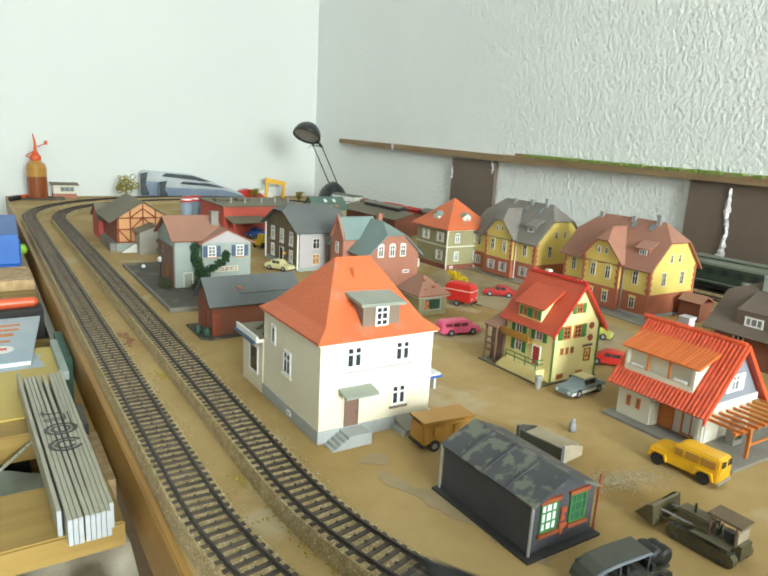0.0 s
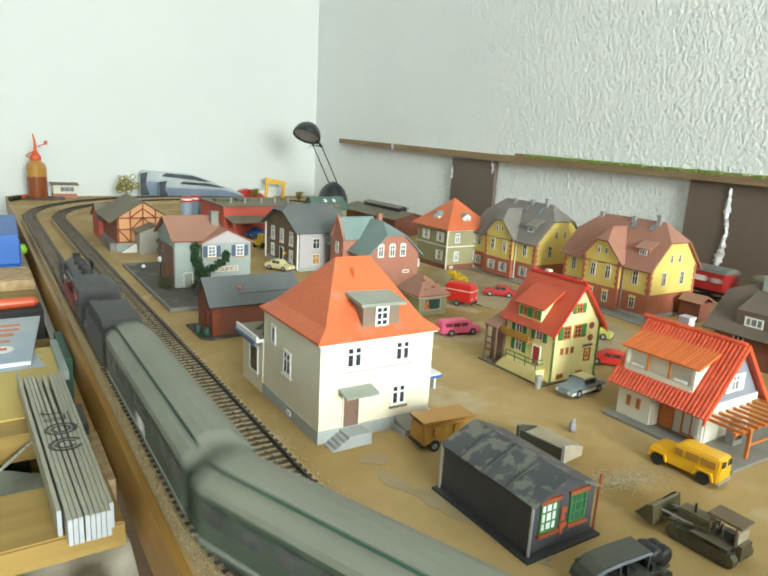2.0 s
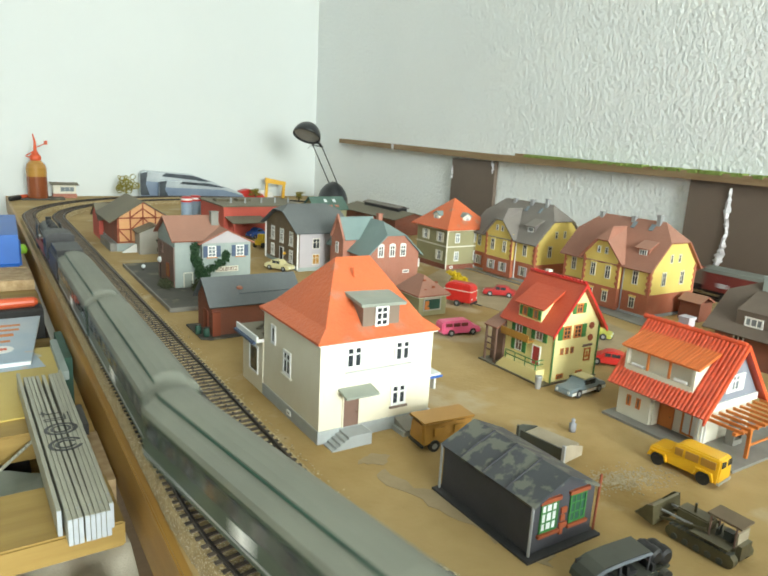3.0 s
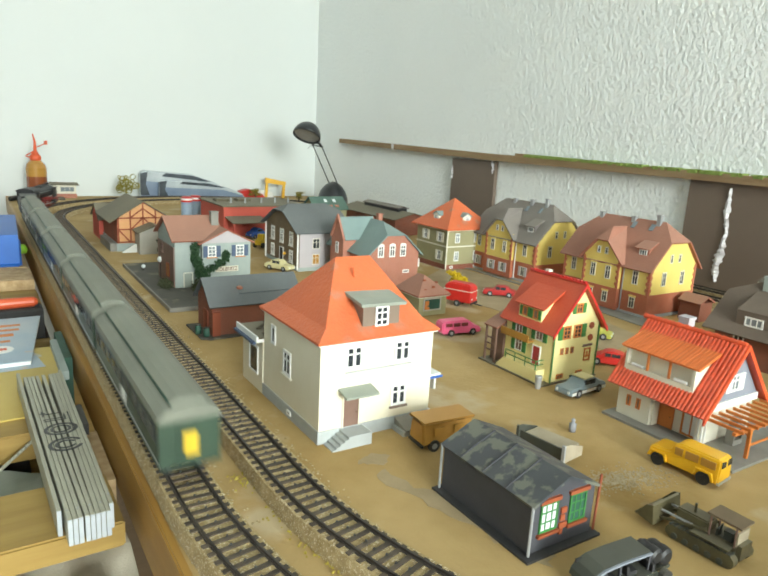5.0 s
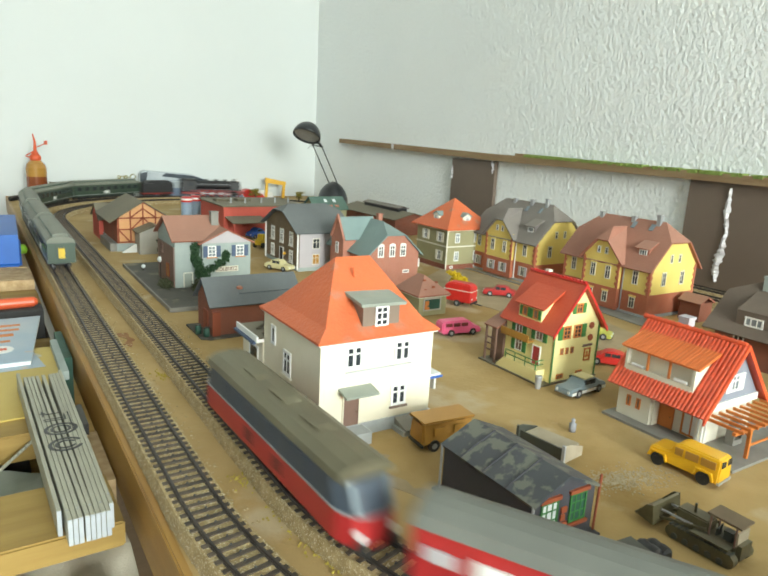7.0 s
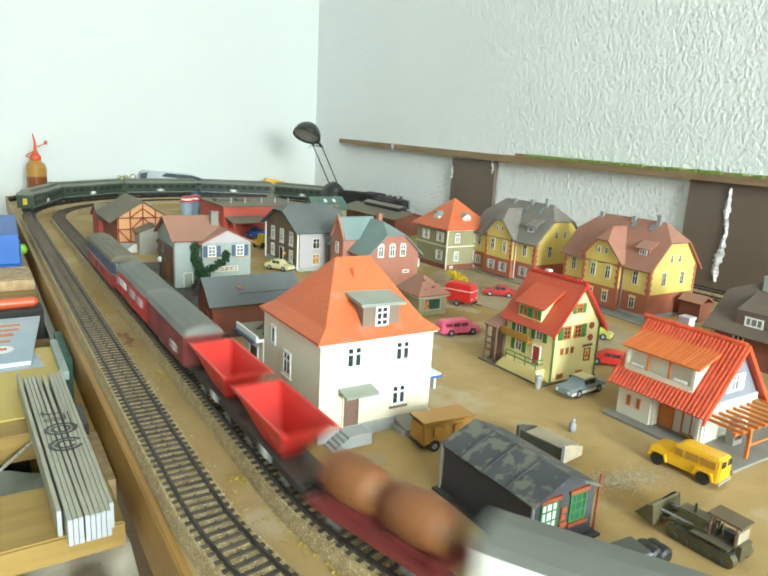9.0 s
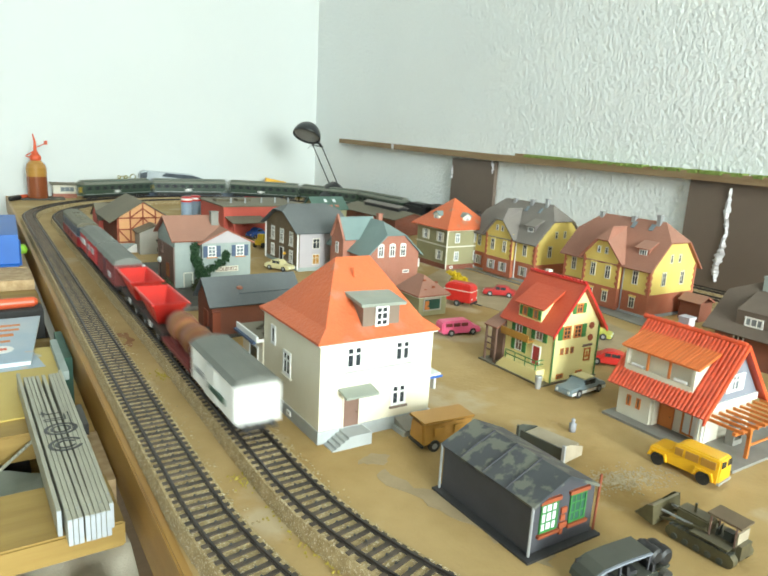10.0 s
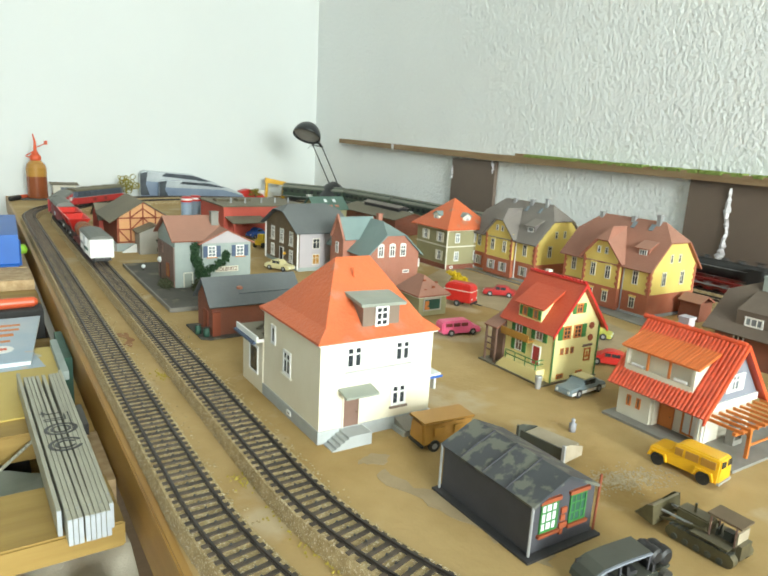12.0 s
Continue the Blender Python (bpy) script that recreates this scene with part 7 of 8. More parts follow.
def garden_table():
    v = thing("garden_table", "white table with a blue edge beside the villa", "table", pose(0.296, 0.405, 0))
    part("tabletop", B(box, -0.020, 0.022, -0.008, 0.008, 0.0125, 0.0145), M["white"], v)
    part("edge", B(box, -0.020, 0.023, -0.0095, -0.008, 0.0112, 0.0128), M["blue"], v, "blue edge strip")
    for x in (-0.016, 0.018):
        part("trestle_leg", B(box, x - 0.001, x + 0.001, -0.006, 0.006, 0, 0.0125), M["white"], v)


garden_table()


def hatch_block():
    v = thing("stone_bench", "low stone cellar hatch against the villa wall", "cellar hatch", pose(0.250, 0.3435, 0))
    part("base", B(box, -0.010, 0.012, -0.008, 0.0075, 0, 0.0035), M["greyplinth"], v)
    part("lid", B(prism, [(-0.008, 0.0035), (-0.008, 0.0042), (0.0075, 0.0085), (0.0075, 0.0035)], "x", -0.008, 0.004), M["stone"], v)


hatch_block()


def platform():
    v = thing("platform", "dark dusty station platform with pale kerb", "platform", pose(0.174, 0.708, 0), kind="structure")
    part("deck", B(box, 0.002, 0.055, 0.0015, 0.27, 0.0002, 0.0045), M["concrete"], v)
    part("kerb", B(box, 0, 0.002, 0, 0.27, 0.0002, 0.0050), M["stone"], v)
    part("kerb", B(box, 0.002, 0.055, -0.0008, 0.0015, 0.0002, 0.0050), M["stone"], v)


platform()


def patch(name, label, pts, z, mt, n=5):
    """A thin worn patch on the board with a ragged outline."""
    bm = bmesh.new()
    out = []
    for i in range(len(pts)):
        a, b = Vector(pts[i]), Vector(pts[(i + 1) % len(pts)])
        for k in range(n):
            p = a.lerp(b, k / n)
            j = (b - a).length * 0.10
            out.append((p.x + random.uniform(-j, j), p.y + random.uniform(-j, j)))
    prism(bm, out, "z", 0.0001, z)
    single(name, bm, M[mt], label, "ground patch", kind="structure")


patch("ground_patch", "grey worn streak on the sandy board", [(0.196, 0.300), (0.204, 0.304), (0.212, 0.272), (0.226, 0.240), (0.236, 0.190), (0.226, 0.188), (0.214, 0.232), (0.203, 0.262)], 0.0004, "asphalt")
patch("ground_patch", "grey worn spot before the villa steps", [(0.192, 0.318), (0.206, 0.326), (0.216, 0.318), (0.206, 0.308)], 0.0004, "asphalt")
patch("pavement", "grey pavement strip before the town houses", [(0.660, 0.42), (0.688, 0.42), (0.688, 0.83), (0.660, 0.83)], 0.0012, "stone", 2)
patch("road", "pale grey road through the model town", [(0.545, 0.40), (0.655, 0.42), (0.655, 0.86), (0.62, 0.80), (0.50, 0.70), (0.56, 0.62)], 0.0005, "asphalt", 3)
patch("ground_patch", "rusty stain between the tracks", [(0.108, 0.652), (0.119, 0.648), (0.118, 0.622), (0.112, 0.606)], 0.0005, "rust")


def rubble():
    bm = bmesh.new()
    for _ in range(900):
        u, w = random.gauss(0, 1), random.gauss(0, 1)
        x, y = 0.335 + u * 0.016, 0.2235 + w * 0.0065 - u * 0.0035
        s = random.uniform(0.0002, 0.0007)
        z = random.uniform(0.2, 0.6) * s
        vs = [bm.verts.new((x + dx * s * random.uniform(0.6, 1.2), y + dy * s * random.uniform(0.6, 1.2), zz)) for zz in (0.0, z) for dx, dy in ((-1, -1), (1, -1), (1, 1), (-1, 1))]
        for f in ((4, 5, 6, 7), (0, 1, 5, 4), (1, 2, 6, 5), (2, 3, 7, 6), (3, 0, 4, 7)):
            bm.faces.new([vs[i] for i in f])
    single("rubble", bm, M["gravel"], "pale loose rubble scattered on the sandy board", "rubble", kind="stuff")
    bm = bmesh.new()
    for _ in range(700):
        y = random.uniform(0.12, 1.0)
        side = random.choice((0.1085, 0.1105, 0.1625, 0.1650))
        x = side + random.gauss(0, 0.0022)
        s = random.uniform(0.0003, 0.0008)
        z0 = 0.0
        vs = [bm.verts.new((x + dx * s, y + dy * s * random.uniform(0.6, 1.3), z0 + zz)) for zz in (0.0, s * 0.8) for dx, dy in ((-1, -1), (1, -1), (1, 1), (-1, 1))]
        for f in ((4, 5, 6, 7), (0, 1, 5, 4), (1, 2, 6, 5), (2, 3, 7, 6), (3, 0, 4, 7)):
            bm.faces.new([vs[i] for i in f])
    single("loose_ballast", bm, M["ballast"], "loose ballast grains beside the tracks", "ballast", kind="stuff")


rubble()


def shoulder_grains():
    bm = bmesh.new()
    for _ in range(5200):
        y = random.uniform(0.14, 0.95)
        xc = random.choice((XC - RA, XC - RI))
        if y < Y0A:
            r = RA if xc < 0.1 else RI
            xc = XC - math.sqrt(r * r - (Y0A - y) ** 2)
        u = random.random()
        x, z = xc - 0.0164 + 0.0036 * u, 0.0002 + 0.0088 * min(1.0, u * 1.35)
        s = random.uniform(0.0002, 0.00055)
        vs = [bm.verts.new((x + a * s, y + b * s * random.uniform(0.6, 1.4), z + c * s)) for a, b, c in ((-1, 0, 0), (0, -1, 0), (1, 0, 0), (0, 1, 0), (0, 0, 1))]
        for f in ((0, 1, 4), (1, 2, 4), (2, 3, 4), (3, 0, 4)):
            bm.faces.new([vs[i] for i in f])
    single("shoulder_ballast", bm, M["gravel"], "rough sandy ballast grains on the track shoulders", "ballast", kind="stuff")


shoulder_grains()

# ---- back of the layout ----


def desk_lamp():
    v = thing("desk_lamp", "black desk lamp with domed shade on twin rods", "desk lamp", pose(0.868, 1.66, 0))
    bm = bmesh.new()
    prof = [(0.046 * math.cos(a), 0.005 + 0.070 * math.sin(a)) for a in [math.pi / 2 * i / 9 for i in range(9)]] + [(0.004, 0.076)]
    lathe(bm, [(0.046, 0.0)] + prof, (0.010, 0, 0), 28)
    part("base", bm, M["blacksteel"], v, smooth=True)
    a, b = Vector((0.004, 0, 0.058)), Vector((0.040, 0, 0.040))
    c, d = Vector((-0.058, 0, 0.176)), Vector((-0.030, 0, 0.173))
    for p, q in ((a, c), (b, d)):
        part("arm_rod", B(tube, p, q, 0.0016, None, 8), M["blacksteel"], v)
        part("hinge", B(tube, q + Vector((0, -0.004, 0)), q + Vector((0, 0.004, 0)), 0.003, None, 10), M["blacksteel"], v)
    part("crossbar", B(tube, c, d, 0.0018, None, 8), M["blacksteel"], v)
    part("handle", B(tube, c + Vector((-0.004, 0, 0.002)), c + Vector((-0.016, -0.002, -0.010)), 0.0012, None, 8), M["silver"], v)
    bm = bmesh.new()
    out = [(0.0395 * math.cos(t), 0.0420 * math.sin(t)) for t in [math.pi / 2 * i / 8 for i in range(8)]] + [(0.003, 0.0402)]
    n = 28
    def shell(profile):
        return [[bm.verts.new((r * math.cos(k * math.tau / n), r * math.sin(k * math.tau / n), z)) for k in range(n)] for r, z in profile]
    o, i_ = shell(out), shell([(r * 0.95, z * 0.95) for r, z in out])
    for rings in (o, i_):
        for p, q in zip(rings, rings[1:]):
            for k in range(n):
                bm.faces.new((p[k], p[(k + 1) % n], q[(k + 1) % n], q[k]))
    for k in range(n):
        bm.faces.new((o[0][k], o[0][(k + 1) % n], i_[0][(k + 1) % n], i_[0][k]))
    m = Matrix.Translation((-0.0765, 0.004, 0.1985)) @ Vector((0, 0, 1)).rotation_difference(Vector((0.42, 0.30, 0.86))).to_matrix().to_4x4()
    bm.transform(m)
    sh = part("shade", bm, M["blacksteel"], v, smooth=True)
    bm = bmesh.new()
    lathe(bm, [(0.0345, 0.004), (0.029, 0.020), (0.017, 0.031), (0.004, 0.035)], (0, 0, 0), 24)
    bm.transform(m)
    part("reflector", bm, M["silver"], sh, "grey metal reflector")
    part("stem", B(tube, d, Vector((-0.045, 0.004, 0.190)), 0.003, 0.004, 8), M["blacksteel"], v)


desk_lamp()


def oil_bottle():
    v = thing("oil_bottle", "clear plastic oil bottle with amber oil and orange spout", "bottle", pose(0.138, 1.915, 0))
    part("tray", B(box, -0.040, 0.062, -0.026, 0.030, 0.0, 0.004), M["concrete"], v)
    part("dark_oil", B(lathe, [(0.0240, 0.0045), (0.0248, 0.008), (0.0248, 0.060)], (0, 0, 0), 28), M["oildark"], v, smooth=False)
    part("bottle", B(lathe, [(0.0248, 0.0601), (0.0248, 0.082), (0.021, 0.093), (0.013, 0.101)], (0, 0, 0), 28), M["oil"], v, smooth=False)
    part("cap", B(lathe, [(0.012, 0.1012), (0.0135, 0.104), (0.0135, 0.112), (0.009, 0.117), (0.006, 0.124)], (0, 0, 0), 20), M["spout"], v)
    bm = bmesh.new()
    tube(bm, (0, 0, 0.122), (0.001, 0, 0.148), 0.0046, 0.0030, 10)
    tube(bm, (0.001, 0, 0.148), (-0.003, 0, 0.1685), 0.0030, 0.0013, 10)
    part("spout", bm, M["spout"], v)
    bm = bmesh.new()
    tube(bm, (0.004, 0, 0.134), (0.026, 0, 0.146), 0.0012, None, 8)
    tube(bm, (0.026, 0, 0.142), (0.026, 0, 0.152), 0.0040, None, 10)
    tube(bm, (-0.004, 0, 0.124), (-0.022, 0, 0.112), 0.0012, None, 8)
    tube(bm, (-0.022, 0, 0.112), (-0.012, 0, 0.108), 0.0012, None, 8)
    part("tethered_stopper", bm, M["spout"], v)


oil_bottle()


def blister_pack(x, y, ln, h, w, label):
    v = thing("blister_pack", label, "package", pose(x, y, 0), group="blister packs")
    prof = [(0, 0), (0, h * 0.92), (0.012, h), (ln * 0.55, h * 0.88), (ln * 0.8, h * 0.6), (ln, h * 0.22), (ln, 0)]
    part("card", B(prism, [(0.002, 0.0), (0.002, h * 0.62), (ln * 0.74, h * 0.50), (ln - 0.004, h * 0.16), (ln - 0.004, 0.0)], "y", -0.0012, w - 0.003), M["packblue"], v, "blue-grey printed card")
    bm = B(prism, prof, "y", 0, w)
    rounded(bm, 0.004, 3)
    part("shell", bm, M["packfilm"], v, "creased glossy plastic shell")
    part("window", B(prism, [(ln * 0.22, h * 0.80), (ln * 0.26, h * 0.92), (ln * 0.56, h * 0.835), (ln * 0.76, h * 0.62), (ln * 0.70, h * 0.62), (ln * 0.45, h * 0.72)], "y", -0.0016, 0.0004), M["packdark"], v, "dark see-through window")
    # dark shape puts the shade of the creased film into colour
    part("end_fold", B(prism, [(-0.0012, h * 0.10), (-0.0012, h * 0.90), (0.020, h * 0.96), (0.014, h * 0.50), (0.024, h * 0.10)], "y", -0.0020, 0.0004), M["packdark"], v, "dark shape for the crease shade at the end")
    part("seam", B(prism, [(0.026, h * 0.645), (ln * 0.74, h * 0.53), (ln * 0.95, h * 0.26), (ln * 0.95, h * 0.22), (ln * 0.73, h * 0.485), (0.026, h * 0.60)], "y", -0.0022, 0.0), M["packfilm"], v, "pale folded seam")


blister_pack(0.405, 1.950, 0.270, 0.078, 0.035, "glossy plastic blister pack with blue-grey card against the wall")
blister_pack(0.452, 1.922, 0.255, 0.054, 0.026, "glossy plastic blister pack with blue-grey card lying in front")


def paper_pack():
    v = thing("red_pack", "crumpled red and white package by the wall", "package", pose(0.70, 1.945, 0))
    part("wrapper", B(prism, [(0, 0), (0.004, 0.020), (0.03, 0.027), (0.075, 0.012), (0.085, 0)], "y", 0, 0.03), M["red"], v)
    part("label", B(prism, [(0.036, 0.0262), (0.075, 0.0225), (0.110, 0.018), (0.115, 0), (0.086, 0)], "y", 0.002, 0.04), M["white"], v)


paper_pack()


def gantry():
    v = thing("gantry_crane", "yellow toy portal crane behind the track", "crane", pose(0.785, 1.945, 0, 0, 0, -8))
    for x in (0.0, 0.056):
        part("leg", B(prism, [(x - 0.003, 0), (x + 0.006, 0), (x + 0.008, 0.050), (x + 0.001, 0.050)], "y", -0.006, 0.006), M["yellow"], v)
    part("beam", B(prism, [(-0.002, 0.048), (0.064, 0.040), (0.066, 0.052), (0.0, 0.064)], "y", -0.007, 0.007), M["yellow"], v)


gantry()


def felt_pen(name, label, p0, p1, r, body, cap):
    p0, p1 = Vector(p0), Vector(p1)
    v = thing(name, label, "pen", pose(*p0))
    d = p1 - p0
    part("barrel", B(tube, (0, 0, 0), d * 0.58, r, r, 14), M[body], v)
    part("cap", B(tube, d * 0.58, d * 0.96, r * 1.12, r * 1.05, 14), M[cap], v)
    part("cap_end", B(tube, d * 0.96, d, r * 1.0, r * 0.6, 14), M[cap], v)


felt_pen("paint_brush", "red stick with a black tip at the board's edge", (0.128, 1.955, 0.0065), (0.070, 1.868, 0.0065), 0.0055, "spout", "black")

# ---- wall side ----


def wall_side():
    bm = bmesh.new()
    box(bm, X1 - 0.010, X1 - 0.001, 1.083, 1.236, 0.0005, 0.168)
    single("backdrop_panel", bm, M["brownpanel"], "dark brown board standing against the plaster wall", "board", group="brown boards")
    bm = bmesh.new()
    box(bm, X1 - 0.010, X1 - 0.001, -0.15, 0.617, 0.0005, 0.1665)
    single("backdrop_panel", bm, M["brownpanel"], "wide dark brown board with torn paper on the wall", "board", group="brown boards")
    v = thing("wooden_batten", "long thin wooden batten resting on the boards", "batten", pose(0, 0, 0))
    bm = bmesh.new()
    prism(bm, [(1.79, 0.1855), (1.79, 0.1975), (1.10, 0.1840), (0.62, 0.1800), (0.10, 0.1720), (0.10, 0.1600), (0.62, 0.1668), (1.10, 0.1700)], "x", X1 - 0.022, X1 - 0.0008)
    part("batten", bm, M["stick"], v)
    bm = bmesh.new()
    for _ in range(260):
        y = random.uniform(0.14, 0.92) if random.random() < 0.8 else random.uniform(0.9, 1.0)
        z = 0.1722 + (y - 0.10) * 0.0150
        s = random.uniform(0.002, 0.007)
        h = random.uniform(0.0008, 0.0028)
        box(bm, X1 - 0.024 + random.uniform(0, 0.004), X1 - 0.004, y - s, y + s, z - 0.003, z + h)
    tagged(part("green_scatter", bm, M["moss"], v), kind="stuff")
    bm = bmesh.new()
    box(bm, X1 - 0.0235, X1 - 0.003, 1.480, 1.490, 0.178, 0.192)
    part("tape", bm, M["torn"], v)
    part("screw_block", B(box, X1 - 0.024, X1 - 0.003, 0.985, 1.010, 0.1820, 0.1885), M["stick"], v)

    def torn(label, pts, wid, seed):
        rng = random.Random(seed)
        bm = bmesh.new()
        n = 22
        rows = []
        for i in range(n + 1):
            f = i / n * (len(pts) - 1)
            k = min(int(f), len(pts) - 2)
            y = pts[k][0] + (pts[k + 1][0] - pts[k][0]) * (f - k)
            z = pts[k][1] + (pts[k + 1][1] - pts[k][1]) * (f - k)
            w = wid * (0.35 + 0.65 * math.sin(math.pi * min(1, (i + 1.5) / (n + 2)))) * rng.uniform(0.55, 1.15)
            rows.append([bm.verts.new((X1 - 0.0105 - rng.uniform(0.0005, 0.004) * (j == 1), y + w * (j - 1) * rng.uniform(0.6, 1.1), z)) for j in range(3)])
        for a, b in zip(rows, rows[1:]):
            for j in range(2):
                bm.faces.new((a[j], a[j + 1], b[j + 1], b[j]))
        single("torn_paper", bm, M["torn"], label, "torn paper", group="torn paper")
    torn("ragged strip of torn white paper stuck to the brown board", [(0.548, 0.158), (0.549, 0.125), (0.546, 0.100), (0.543, 0.088)], 0.0060, 3)
    torn("ragged strip of torn white paper stuck to the brown board", [(0.545, 0.088), (0.548, 0.060), (0.552, 0.030), (0.549, 0.012)], 0.0085, 5)
    torn("small torn white paper scrap on the board's edge", [(1.232, 0.150), (1.234, 0.135), (1.232, 0.120)], 0.005, 7)
    torn("small torn white paper scrap on the board's edge", [(1.090, 0.176), (1.094, 0.166), (1.089, 0.155), (1.090, 0.140)], 0.005, 9)


wall_side()

# ---- beside the layout ----


def workbench():
    v = thing("workbench", "wooden bench beside the layout covered with clutter", "bench", pose(0, 0, 0))
    part("top", B(box, -0.75, 0.0655, 0.10, 1.72, -0.085, -0.065), M["dark"], v, "top painted near-black for the shaded gaps")
    for x in (-0.70, 0.02):
        for y in (0.16, 1.62):
            part("leg", B(box, x - 0.025, x + 0.025, y, y + 0.05, ZF, -0.085), M["wood"], v)


workbench()


def plank(label, x0, x1, y0, y1, z0, z1, mt, rz=0.0):
    bm = B(box, x0, x1, y0, y1, z0, z1)
    rounded(bm, 0.0012)
    single("plank", bm, M[mt], label, "plank", pose(0, 0, 0, 0, 0, rz), group="planks")


plank("pale pine plank under the folding rule", -0.30, 0.0640, 0.354, 0.416, -0.0385, -0.0222, "wood", 0.8)
plank("pale pine plank with a printed sheet on top", -0.30, 0.0560, 0.500, 0.640, -0.0440, -0.0225, "wood", 0.6)
plank("pale pine plank beside the blue box", -0.30, 0.0600, 0.890, 0.968, -0.0440, -0.0225, "wood")
plank("chipboard offcut in front of the blue box", -0.30, 0.0590, 0.972, 1.06, -0.0440, -0.0100, "chip")
plank("narrow pine batten under the magazines", -0.20, 0.0610, 0.645, 0.800, -0.0640, -0.0420, "wood")
plank("pine support block beneath the planks", -0.28, -0.24, 0.30, 1.05, -0.0650, -0.0442, "wood")
plank("pine support block beneath the planks", 0.020, 0.060, 0.50, 1.05, -0.0650, -0.0641, "wood")
for a, b in ((0.36, 0.41), (0.52, 0.62), (0.90, 1.04)):
    plank("short pine spacer beneath a plank", -0.22, -0.18, a, b, -0.0650, -0.0442 if a > 0.4 else -0.0387, "wood")


def folding_rule():
    v = thing("folding_rule", "pale painted wooden folding rule, folded, with black print", "folding rule", pose(0.0262, 0.3440, -0.0222, 0, 0, 1.0))
    n, t = 10, 0.0027
    xs = []
    for i in range(n):
        x = i * t + (0.0012 if i >= 1 else 0) + (0.0006 if i >= 4 else 0)
        y0 = 0.0 if 1 <= i <= 8 else (0.012 if i == 0 else 0.007)
        bm = B(box, 0, t - 0.00022, 0, 0.2335, 0, 0.016)
        rounded(bm, 0.0003, 1)
        s = part("segment", bm, M["rule"], v)
        s.matrix_basis = pose(x - 0.002, y0, 0, 0, 0, (0.70 if i == 0 else 0.60 if i < 5 else 0.1 if i == 5 else -0.45) + random.uniform(-0.04, 0.04))
        part("metal_end", B(box, 0.0001, t - 0.0003, -0.0006, 0.0002, 0.0003, 0.0157), M["ruleend"], s)
        if i % 2 == 1:
            part("rivet", B(tube, (t / 2, 0.010, 0.0158), (t / 2, 0.010, 0.0163), 0.0006, None, 8), M["silver"], s)
        xs.append(x)
    lx = xs[1]
    # round emblem shapes printed across the segments
    bm = bmesh.new()
    def arc(cx, cy, rx, ry, a0, a1, wd):
        k = 18
        for i in range(k):
            q0, q1 = a0 + (a1 - a0) * i / k, a0 + (a1 - a0) * (i + 1) / k
            p = []
            for q, s in ((q0, 1), (q1, 1), (q1, 1 - wd), (q0, 1 - wd)):
                p.append((cx + rx * s * math.cos(q), cy + ry * s * math.sin(q)))
            prism(bm, p, "z", 0.01605, 0.01625)
    for s, wd in ((1.0, 0.22), (0.62, 0.30)):
        arc(0.0135, 0.093, 0.0108 * s, 0.0102 * s, radians(25), radians(335), wd)
        arc(0.0135, 0.1185, 0.0108 * s, 0.0098 * s, 0, radians(359.9), wd)
    box(bm, 0.0045, 0.0190, 0.1340, 0.1352, 0.01605, 0.01625)
    box(bm, 0.0045, 0.0190, 0.1372, 0.1384, 0.01605, 0.01625)
    box(bm, 0.0178, 0.0190, 0.1340, 0.1440, 0.01605, 0.01625)
    box(bm, 0.0030, 0.0070, 0.1490, 0.1502, 0.01605, 0.01625)
    box(bm, 0.0045, 0.0056, 0.1440, 0.1540, 0.01605, 0.01625)
    box(bm, 0.0056, 0.0160, 0.1465, 0.1480, 0.01605, 0.01625)
    part("printed_emblem", bm, M["ink"], v)
    bm = bmesh.new()
    for i in range(16):
        box(bm, 0.0206, 0.0216, 0.112 + i * 0.0022, 0.1136 + i * 0.0022, 0.01605, 0.01625)
    part("printed_bars", bm, M["ink"], v)


folding_rule()


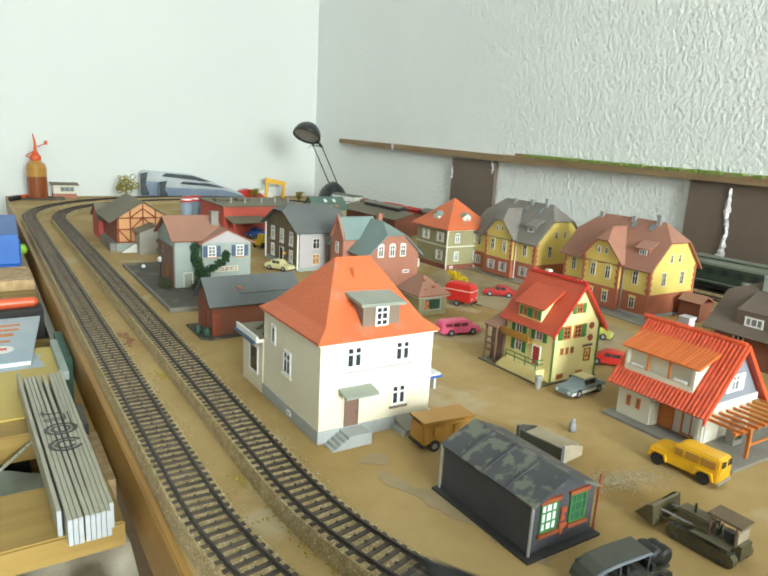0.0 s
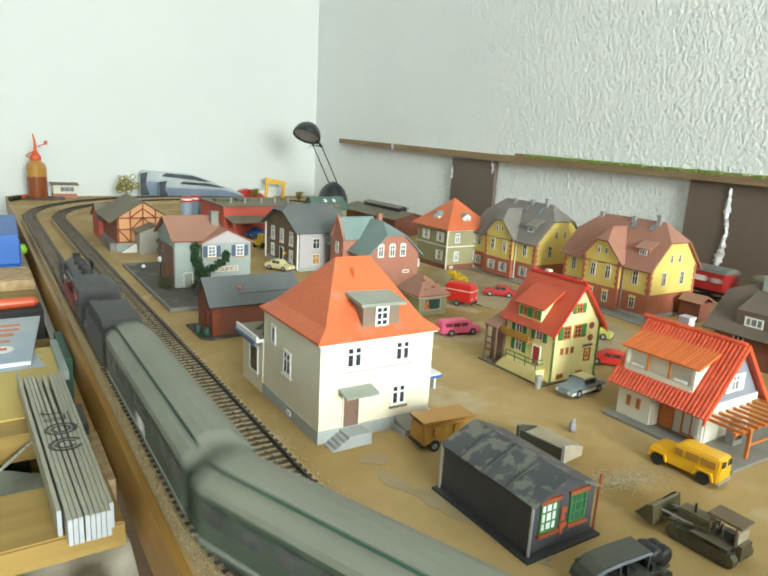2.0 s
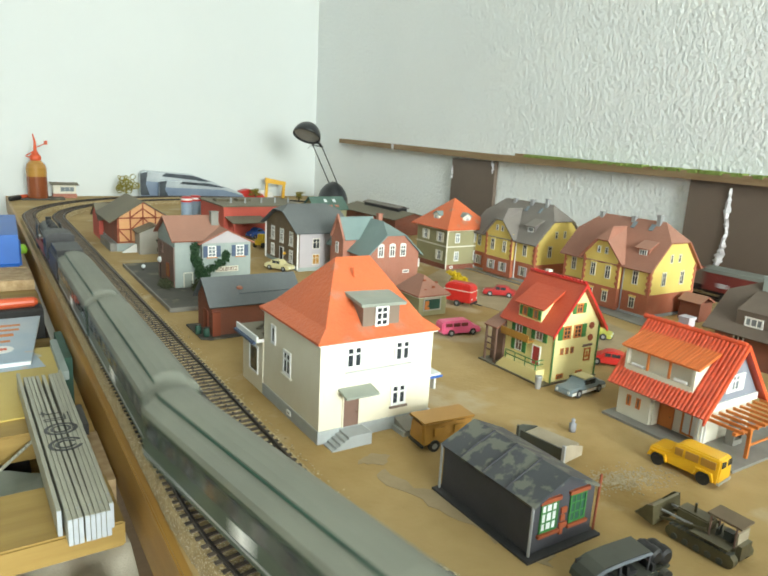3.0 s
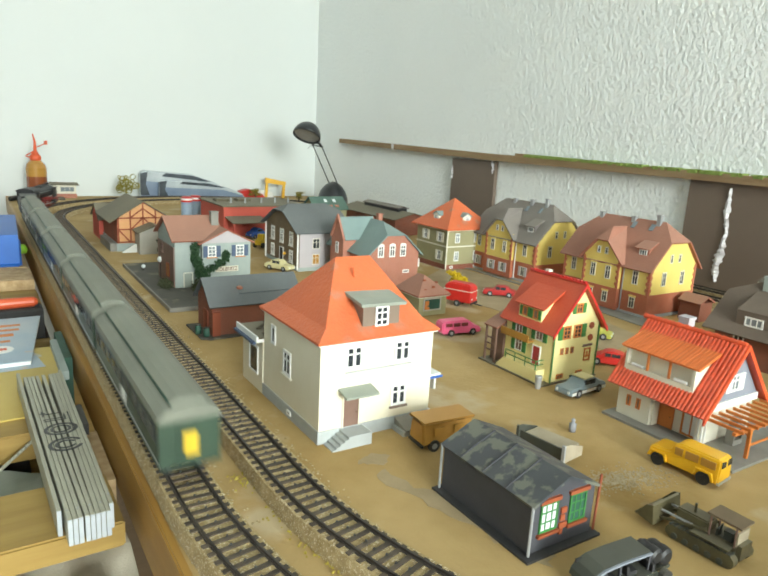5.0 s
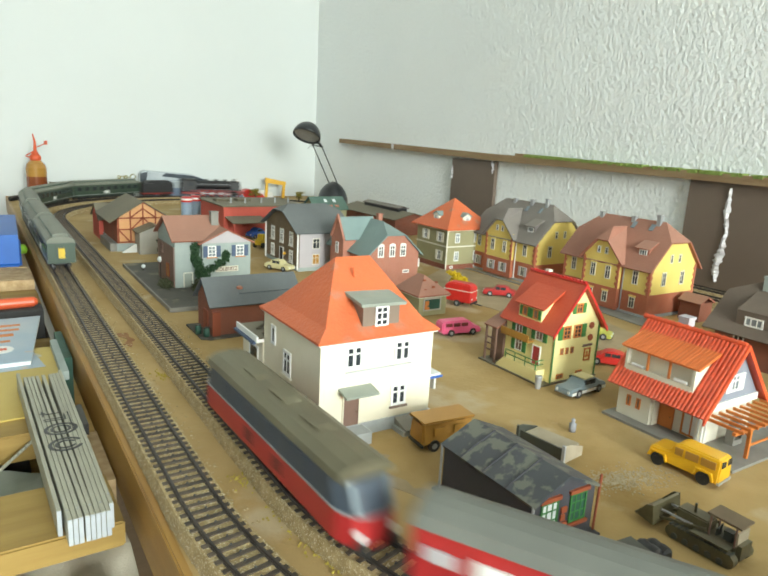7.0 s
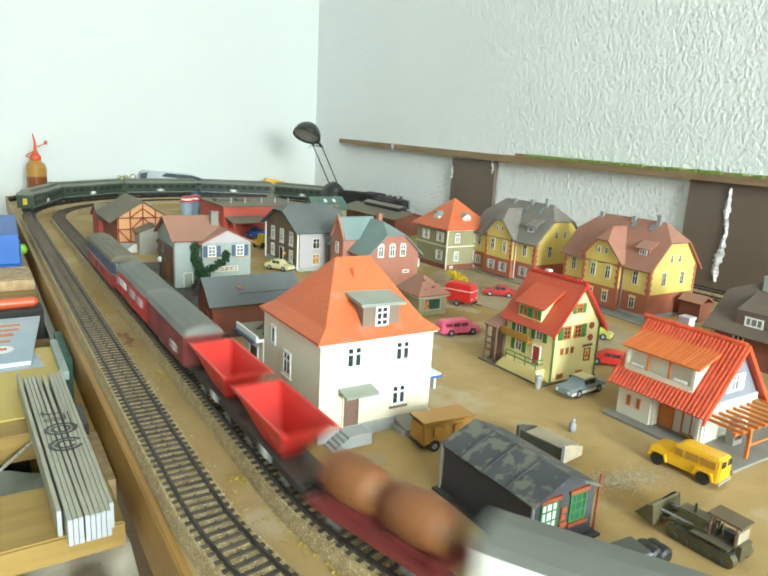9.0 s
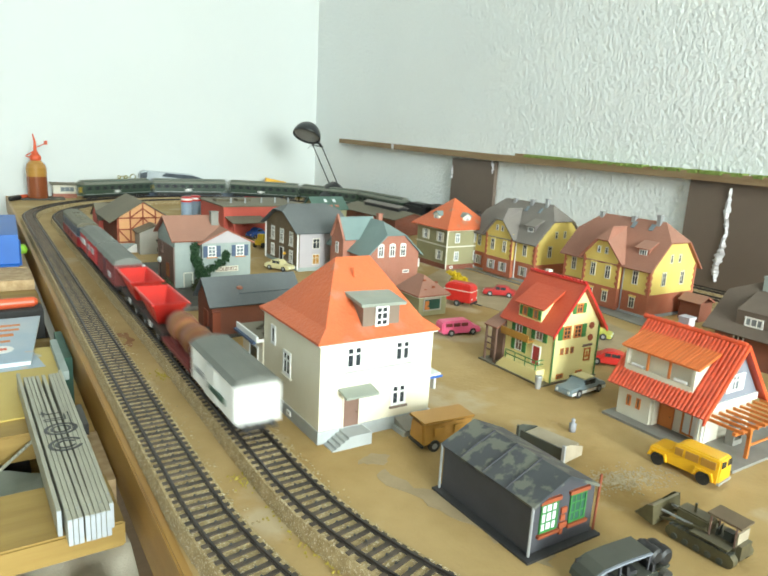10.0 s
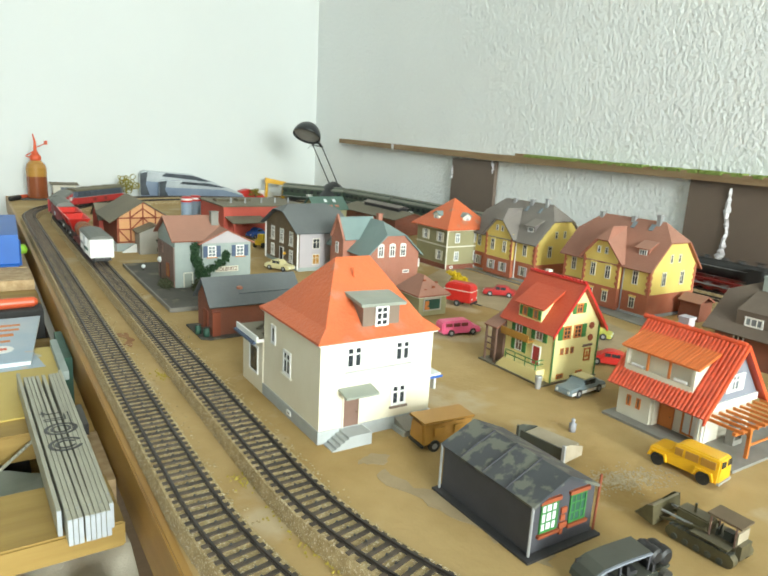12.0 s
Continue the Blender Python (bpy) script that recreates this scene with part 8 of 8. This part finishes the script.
def clutter():
    def sheet(name, label, pts, z, th, mt, category="magazine"):
        bm = B(prism, pts, "z", z, z + th)
        return single(name, bm, M[mt], label, category)
    sheet("yellow_sheet", "yellow printed sheet lying on the plank", [(-0.20, 0.520), (0.050, 0.530), (0.056, 0.700), (-0.20, 0.690)], -0.0222, 0.0012, "papery")
    m = thing("magazine", "pale blue printed magazine with orange pictures", "magazine", pose(0, 0, 0))
    part("page_block", B(prism, [(-0.20, 0.648), (0.0315, 0.650), (0.0515, 0.806), (-0.20, 0.800)], "z", -0.0208, -0.0172), M["white"], m)
    part("cover", B(prism, [(-0.20, 0.6475), (0.0320, 0.6495), (0.0520, 0.8065), (-0.20, 0.8005)], "z", -0.0171, -0.0166), M["paper"], m)
    for x0, x1, y0, y1 in ((-0.02, 0.022, 0.735, 0.745), (-0.01, 0.028, 0.755, 0.762), (-0.03, 0.018, 0.715, 0.722), (-0.01, 0.030, 0.772, 0.779)):
        part("headline_bar", B(box, x0, x1, y0, y1, -0.0166, -0.0164), M["orange"], m)
    part("picture", B(lathe, [(0.012, 0.0), (0.012, 0.0002)], (0.008, 0.692, -0.0166), 20), M["white"], m)
    part("picture_bar", B(box, -0.020, 0.014, 0.689, 0.696, -0.0164, -0.0162), M["spout"], m)
    sheet("leaflet", "pale blue leaflet under the magazine", [(-0.20, 0.632), (0.043, 0.640), (0.036, 0.690), (-0.20, 0.690)], -0.0209, 0.0006 - 0.0005, "paper", "leaflet")
    felt_pen("marker_pen", "white marker pen with red cap on the bench", (-0.045, 0.846, -0.0105), (0.053, 0.852, -0.0105), 0.0058, "white", "spout")
    # dark strip fills the shaded slot and carries the pen
    plank("narrow strip painted dark for the shaded slot under the marker pen", -0.2, 0.058, 0.835, 0.868, -0.0650, -0.0165, "dark")
    b = thing("blue_box", "blue cardboard box at the edge of the layout", "box", pose(0, 0, 0))
    bm = B(prism, [(-0.25, 1.066), (0.0475, 1.066), (0.0560, 1.30), (-0.25, 1.30)], "z", -0.0095, 0.038)
    rounded(bm, 0.001)
    part("body", bm, M["bluebox"], b)
    part("flap", B(slab, [(-0.25, 1.062, -0.006), (0.0500, 1.062, -0.006), (0.0530, 1.135, 0.020), (-0.25, 1.135, 0.020)], 0.001), M["bluebox"], b)
    plank("pine board that carries the blue box", -0.26, 0.058, 1.062, 1.40, -0.0650, -0.0098, "chip")
    bm = bmesh.new()
    lathe(bm, [(0.008, 0), (0.010, 0.006), (0.006, 0.014)], (0, 0, 0), 14)
    single("lime_lump", bm, M["limegreen"], "lime green plastic cap beside the blue box", "cap", pose(0.0555, 1.18, -0.0098), smooth=True)
    bm = bmesh.new()
    box(bm, -0.30, 0.03, 1.36, 1.66, -0.0650, 0.010)
    rounded(bm, 0.003)
    single("grey_carton", bm, M["greyrender"], "grey carton behind the blue box", "carton")
    # cloth below the near plank: one gently folded sheet
    bm = bmesh.new()
    nx, ny = 44, 30
    g = [[bm.verts.new((-0.12 + 0.184 * i / nx, 0.12 + 0.300 * j / ny, -0.0520 + 0.014 * noise.noise((i * 0.16, j * 0.22, 0.0)) + 0.0040 * math.sin(i * 0.30 + j * 0.45) + 0.009 * abs(noise.noise((i * 0.35, j * 0.3, 4.0))))) for i in range(nx + 1)] for j in range(ny + 1)]
    for j in range(ny):
        for i in range(nx):
            bm.faces.new((g[j][i], g[j][i + 1], g[j + 1][i + 1], g[j + 1][i]))
    single("cloth", bm, M["cloth"], "crumpled beige cloth on the bench below the plank", "cloth", smooth=True)
    bm = bmesh.new()
    g = [[bm.verts.new((-0.14 + 0.20 * i / nx, 0.424 + 0.075 * j / 12, -0.0520 + 0.010 * noise.noise((i * 0.2 + 9, j * 0.3, 0.0)))) for i in range(nx + 1)] for j in range(13)]
    for j in range(12):
        for i in range(nx):
            bm.faces.new((g[j][i], g[j][i + 1], g[j + 1][i + 1], g[j + 1][i]))
    single("cloth", bm, M["paleroof"], "crumpled grey-green cloth between the planks", "cloth", smooth=True)
    # white cable
    bm = bmesh.new()
    pts = [(-0.012 + 0.0026 * i, 0.470 + 0.0022 * i, -0.042 + 0.0011 * i) for i in range(14)]
    for p, q in zip(pts, pts[1:]):
        tube(bm, p, q, 0.0012, None, 8)
    single("cable", bm, M["rule"], "thin grey cable hanging between the planks", "cable", smooth=True)
    bm = bmesh.new()
    box(bm, 0.0585, 0.0655, 0.640, 0.730, -0.0650, -0.0150)
    single("green_folder", bm, M["darkgreen"], "dark green folder edge beside the layout", "folder")
    bm = bmesh.new()
    box(bm, 0.0520, 0.0582, 0.600, 0.700, -0.0221, -0.0140)
    single("blue_pad", bm, M["paleblue"], "pale blue pad wedged beside the layout", "pad")
    bm = bmesh.new()
    box(bm, 0.0570, 0.0650, 0.420, 0.500, -0.0650, -0.0300)
    single("wood_offcut", bm, M["chip"], "pale chipboard offcut wedged beside the layout", "offcut")
    bm = bmesh.new()
    box(bm, 0.0535, 0.0575, 0.480, 0.520, -0.0224, -0.0140)
    single("black_clip", bm, M["black"], "black clip beside the folding rule", "clip")


def scatter_clumps():
    """Crumbs of yellow-green scatter foam between the two tracks."""
    rnd = random.Random(77)
    bm = bmesh.new()
    for i in range(260):
        y = rnd.choice((0.236, 0.250, 0.262, 0.285, 0.330, 0.52)) + rnd.gauss(0, 0.006)
        x = 0.121 + max(0.0, 0.33 - y) * 0.13 + rnd.gauss(0, 0.0032)
        r = rnd.uniform(0.0004, 0.0011)
        vs = [bm.verts.new((x + a * r * rnd.uniform(0.7, 1.2), y + b * r * rnd.uniform(0.7, 1.2), 0.0006 + c * r)) for a, b, c in ((1, 0, 0), (-1, 0, 0), (0, 1, 0), (0, -1, 0), (0, 0, 1), (0, 0, -1))]
        for p, q, s in ((0, 2, 4), (2, 1, 4), (1, 3, 4), (3, 0, 4), (2, 0, 5), (1, 2, 5), (3, 1, 5), (0, 3, 5)):
            bm.faces.new((vs[p], vs[q], vs[s]))
    single("scatter_foam", bm, M["scatter"], "yellow-green crumbs of scatter foam between the tracks", "scatter foam", kind="stuff")


scatter_clumps()
clutter()


motions()
